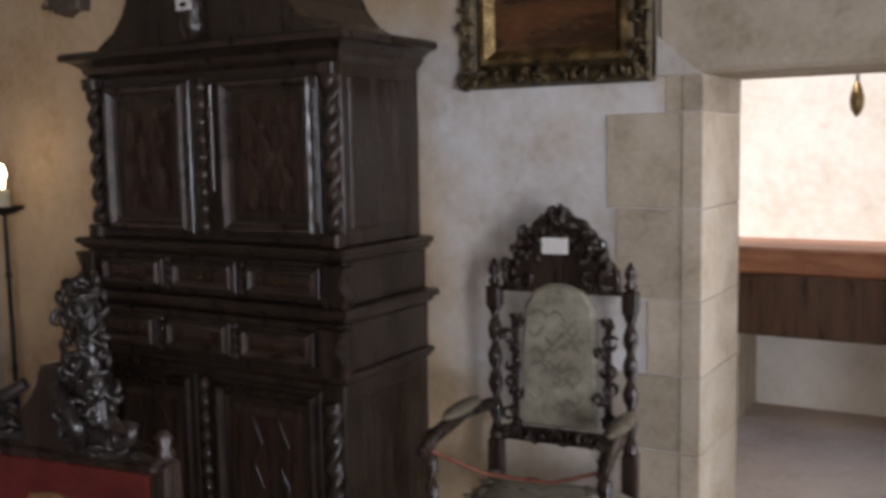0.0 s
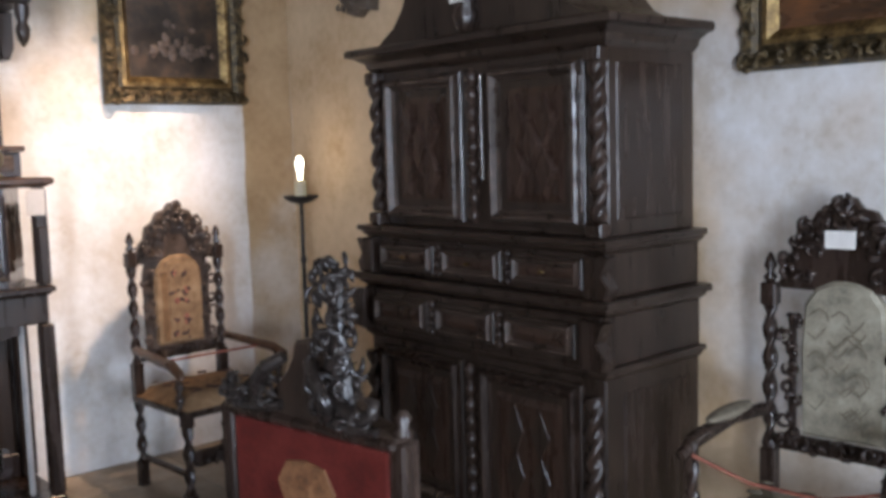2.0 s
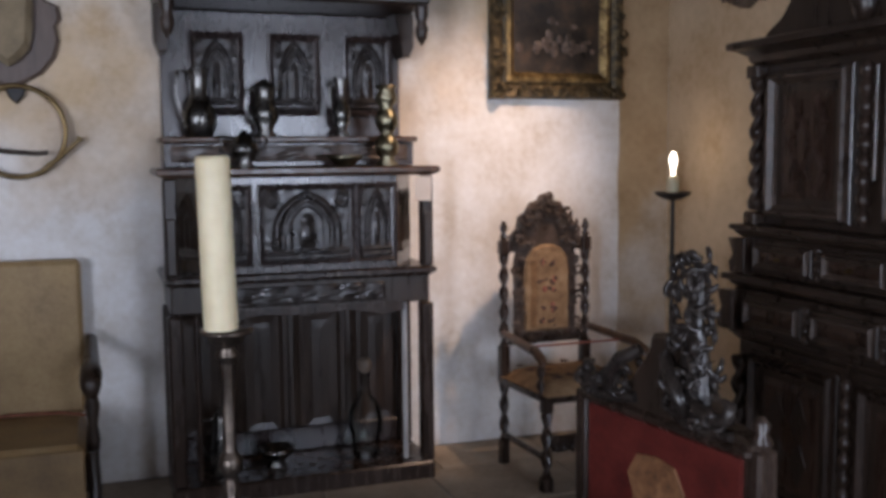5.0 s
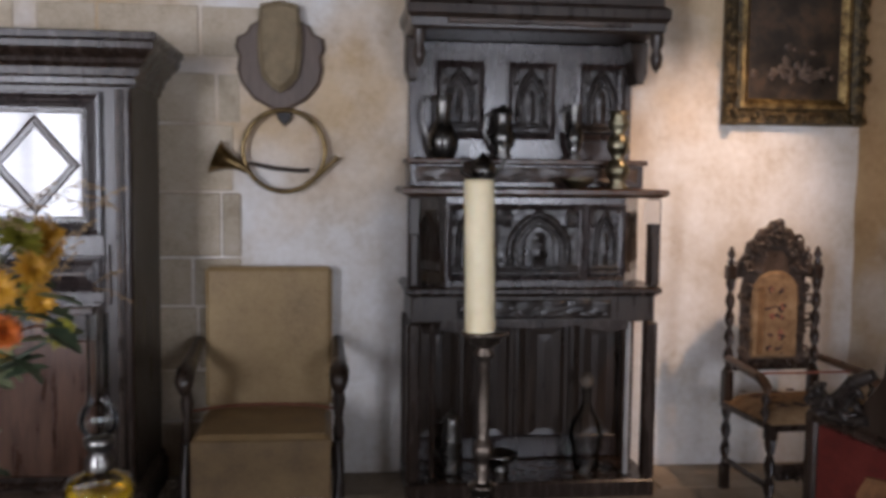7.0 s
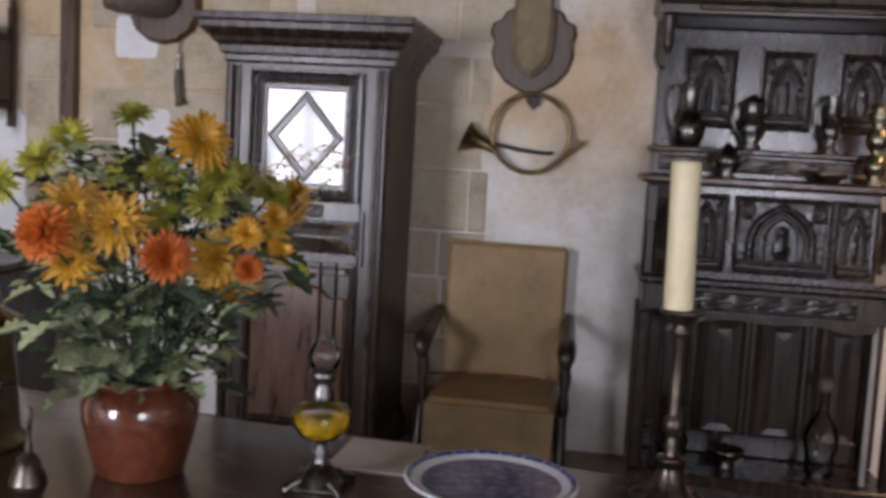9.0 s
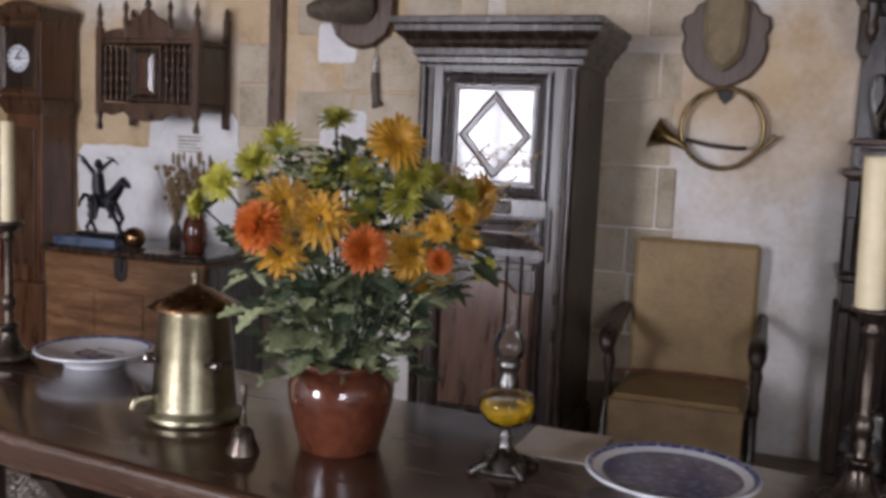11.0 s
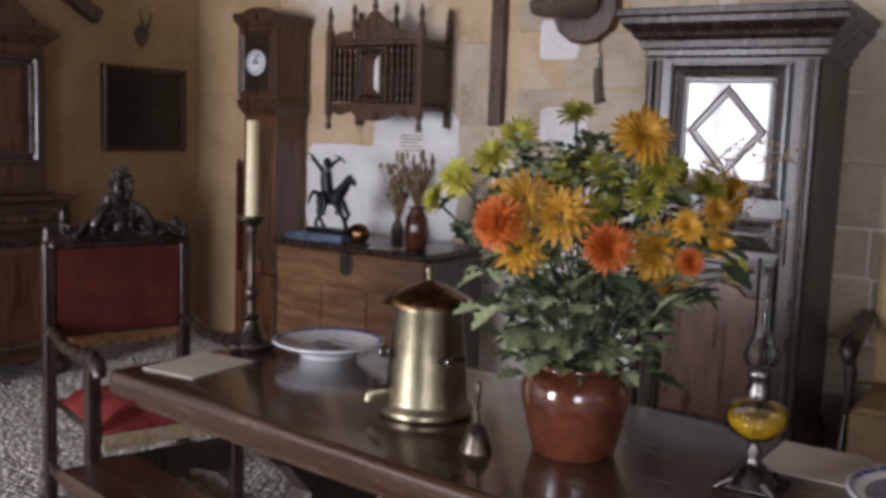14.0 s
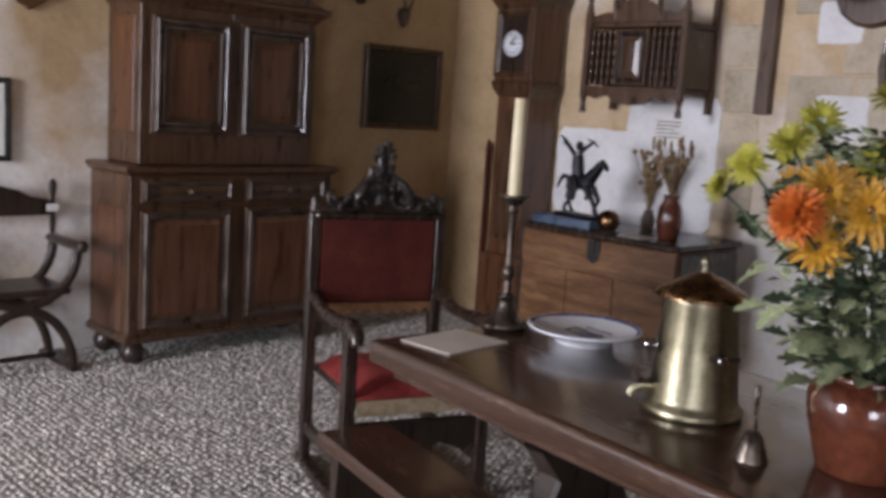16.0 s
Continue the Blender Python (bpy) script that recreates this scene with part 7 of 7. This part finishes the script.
hr.tube([(-0.02, 0, 0.22), (-0.03, 0, 0.29), (-0.035, 0, 0.35)], [0.035, 0.036, 0.03], 10).blob((-0.03, 0, 0.40), (0.024, 0.022, 0.028))
hr.tube([(-0.04, 0.01, 0.355), (0.0, 0.03, 0.40), (0.045, 0.03, 0.425)], [0.015, 0.011, 0.008], 8).tube([(-0.05, -0.01, 0.35), (-0.09, -0.03, 0.40), (-0.13, -0.03, 0.42)], [0.015, 0.011, 0.008], 8)
hr.tube([(0.0, 0.03, 0.44), (0.05, 0.03, 0.43), (0.09, 0.03, 0.40)], [0.004, 0.007, 0.003], 6).tube([(-0.16, -0.03, 0.45), (-0.12, -0.03, 0.435), (-0.07, -0.03, 0.40)], [0.004, 0.007, 0.003], 6)
hr.tube([(-0.02, 0.04, 0.23), (0.02, 0.055, 0.17), (0.0, 0.055, 0.10)], [0.02, 0.015, 0.012], 8).tube([(-0.02, -0.04, 0.23), (0.02, -0.055, 0.17), (0.0, -0.055, 0.10)], [0.02, 0.015, 0.012], 8)
hr.box(-0.15, 0.17, -0.055, 0.055, 0.0, 0.022, 0.008)
solid("rider_statuette", hr, bronze, "dark bronze statuette of a rider on horseback", "statuette", pose(-3.30, 4.03, CT + 0.05, 0, 0, -8))
solid("blue_case", Build().box(-0.2, 0.2, -0.11, 0.11, 0.0, 0.0495, 0.006), blue_box, "flat slate-blue case under the statuette", "case", pose(-3.34, 4.03, CT, 0, 0, 3))
sh = thing("polished_stone_ball", pose(-3.04, 3.97, CT), "round polished brown stone on a dark stand", "ornament")
part("ball", Build().blob((0, 0, 0.065), (0.065, 0.06, 0.058), 20, 12), copper, sh)
part("stand", Build().lathe([(0.07, 0), (0.065, 0.012), (0.03, 0.018)], (0, 0, 0), 18), oak_black, sh)
note = thing("notice_card", pose(-2.86, 3.99, CT, 0, 0, -6), "cream card lying flat on the chest", "card")
part("sheet", Build().box(-0.09, 0.09, -0.06, 0.06, 0, 0.003, 0.001), paper, note)
dv = thing("dried_flower_vase", pose(-2.74, 4.10, CT), "brown stoneware vase with dried grasses", "vase")
part("vase_body", Build().lathe([(0.05, 0), (0.055, 0.01), (0.07, 0.09), (0.06, 0.17), (0.038, 0.21), (0.045, 0.235), (0.03, 0.232)], (0, 0, 0), 24), terracotta, dv)
gr = Build()
rg = random.Random(3)
for k in range(42):
    a, l = rg.uniform(0, 6.28), rg.uniform(0.12, 0.30)
    s = rg.uniform(0.15, 0.55)
    tip = (l * s * math.cos(a), l * s * math.sin(a), 0.22 + l)
    gr.tube([(0, 0, 0.2), (tip[0] * 0.4, tip[1] * 0.4, 0.2 + l * 0.5), tip], 0.0022, 4)
    gr.blob(tip, (0.009, 0.009, rg.uniform(0.018, 0.04)), 6, 5)
tagged(part("dried_grass", gr, dried, dv), kind="stuff")
dg = thing("dried_bunch", pose(-3.05, 4.36, CT), "bunch of dried seed heads in a small jar", "dried flowers")
part("jar", Build().lathe([(0.03, 0), (0.035, 0.01), (0.04, 0.06), (0.025, 0.10), (0.028, 0.11), (0.02, 0.108)], (0, 0, 0), 18), horn_brown, dg)
gr = Build()
for k in range(60):
    a, l = rg.uniform(0, 6.28), rg.uniform(0.10, 0.36)
    s = rg.uniform(0.05, 0.40)
    tip = (l * s * math.cos(a), l * s * math.sin(a), 0.09 + l)
    gr.tube([(0, 0, 0.08), (tip[0] * 0.4, tip[1] * 0.4, 0.08 + l * 0.5), tip], 0.0018, 4)
    gr.blob(tip, (0.016, 0.016, rg.uniform(0.012, 0.025)), 6, 5)
tagged(part("seed_spray", gr, dried, dg), kind="stuff")


# ---- floor pebbles ----
def pebbles(x0, x1, y0, y1, pitch, seed):
    r = np.random.default_rng(seed)
    nx, ny = int((x1 - x0) / pitch), int((y1 - y0) / pitch)
    gx, gy = np.meshgrid(np.arange(nx), np.arange(ny))
    px = x0 + pitch * (gx.ravel() + 0.5 * (gy.ravel() % 2)) + r.uniform(-0.22, 0.22, nx * ny) * pitch
    py = y0 + pitch * gy.ravel() + r.uniform(-0.22, 0.22, nx * ny) * pitch
    n = len(px)
    a0 = r.uniform(0, 6.28, n)
    ra, rb = pitch * r.uniform(0.36, 0.62, n), pitch * r.uniform(0.30, 0.46, n)
    h = r.uniform(0.003, 0.011, n)
    k = 7
    th = 2 * np.pi * np.arange(k) / k
    verts = np.zeros((n, 2 * k + 1, 3))
    for ring, (s, z) in enumerate(((1.0, -0.2), (0.72, 0.75))):
        ex, ey = ra[:, None] * s * np.cos(th), rb[:, None] * s * np.sin(th)
        verts[:, ring * k:(ring + 1) * k, 0] = px[:, None] + ex * np.cos(a0)[:, None] - ey * np.sin(a0)[:, None]
        verts[:, ring * k:(ring + 1) * k, 1] = py[:, None] + ex * np.sin(a0)[:, None] + ey * np.cos(a0)[:, None]
        verts[:, ring * k:(ring + 1) * k, 2] = h[:, None] * z
    verts[:, 2 * k] = np.stack([px, py, h], 1)
    one = [(i, (i + 1) % k, k + (i + 1) % k, k + i) for i in range(k)]
    cap = [(k + i, k + (i + 1) % k, 2 * k) for i in range(k)]
    m = 2 * k + 1
    faces = [tuple(q + o * m for q in f) for o in range(n) for f in one + cap]
    me = bpy.data.meshes.new("pebbles")
    me.from_pydata(verts.reshape(-1, 3).tolist(), [], faces)
    me.polygons.foreach_set("use_smooth", [True] * len(faces))
    me.materials.append(pebble)
    ob = new("pebbles", me)
    ob.parent = floor
    return tagged(ob, "grey and cream river pebbles set in mortar", kind="stuff")


nt = pebble.node_tree
geo = nt.nodes.new("ShaderNodeNewGeometry")
hs = [q for q in nt.nodes if q.bl_idname == "ShaderNodeHueSaturation"][0]
mr = [q for q in nt.nodes if q.bl_idname == "ShaderNodeMapRange" and q.outputs[0].links and q.outputs[0].links[0].to_node == hs][0]
nt.links.new(geo.outputs["Random Per Island"], mr.inputs["Value"])
pebbles(XL + 0.02, -0.2, 0.2, YN - 0.03, 0.031, 6)
rk = random.Random(15)
y = 0.9
while y < YN - 0.2:
    h = min(rk.uniform(0.38, 0.55), YN - 0.004 - y)
    x = -0.22
    while x < XR - 0.1:
        w = min(rk.uniform(0.45, 0.85), XR - 0.004 - x)
        part("flagstone", Build().box(x + 0.004, x + w - 0.004, y + 0.004, y + h - 0.004, -0.03, 0.004 + rk.uniform(0, 0.003), 0.005), flagstone, floor)
        x += w
    y += h
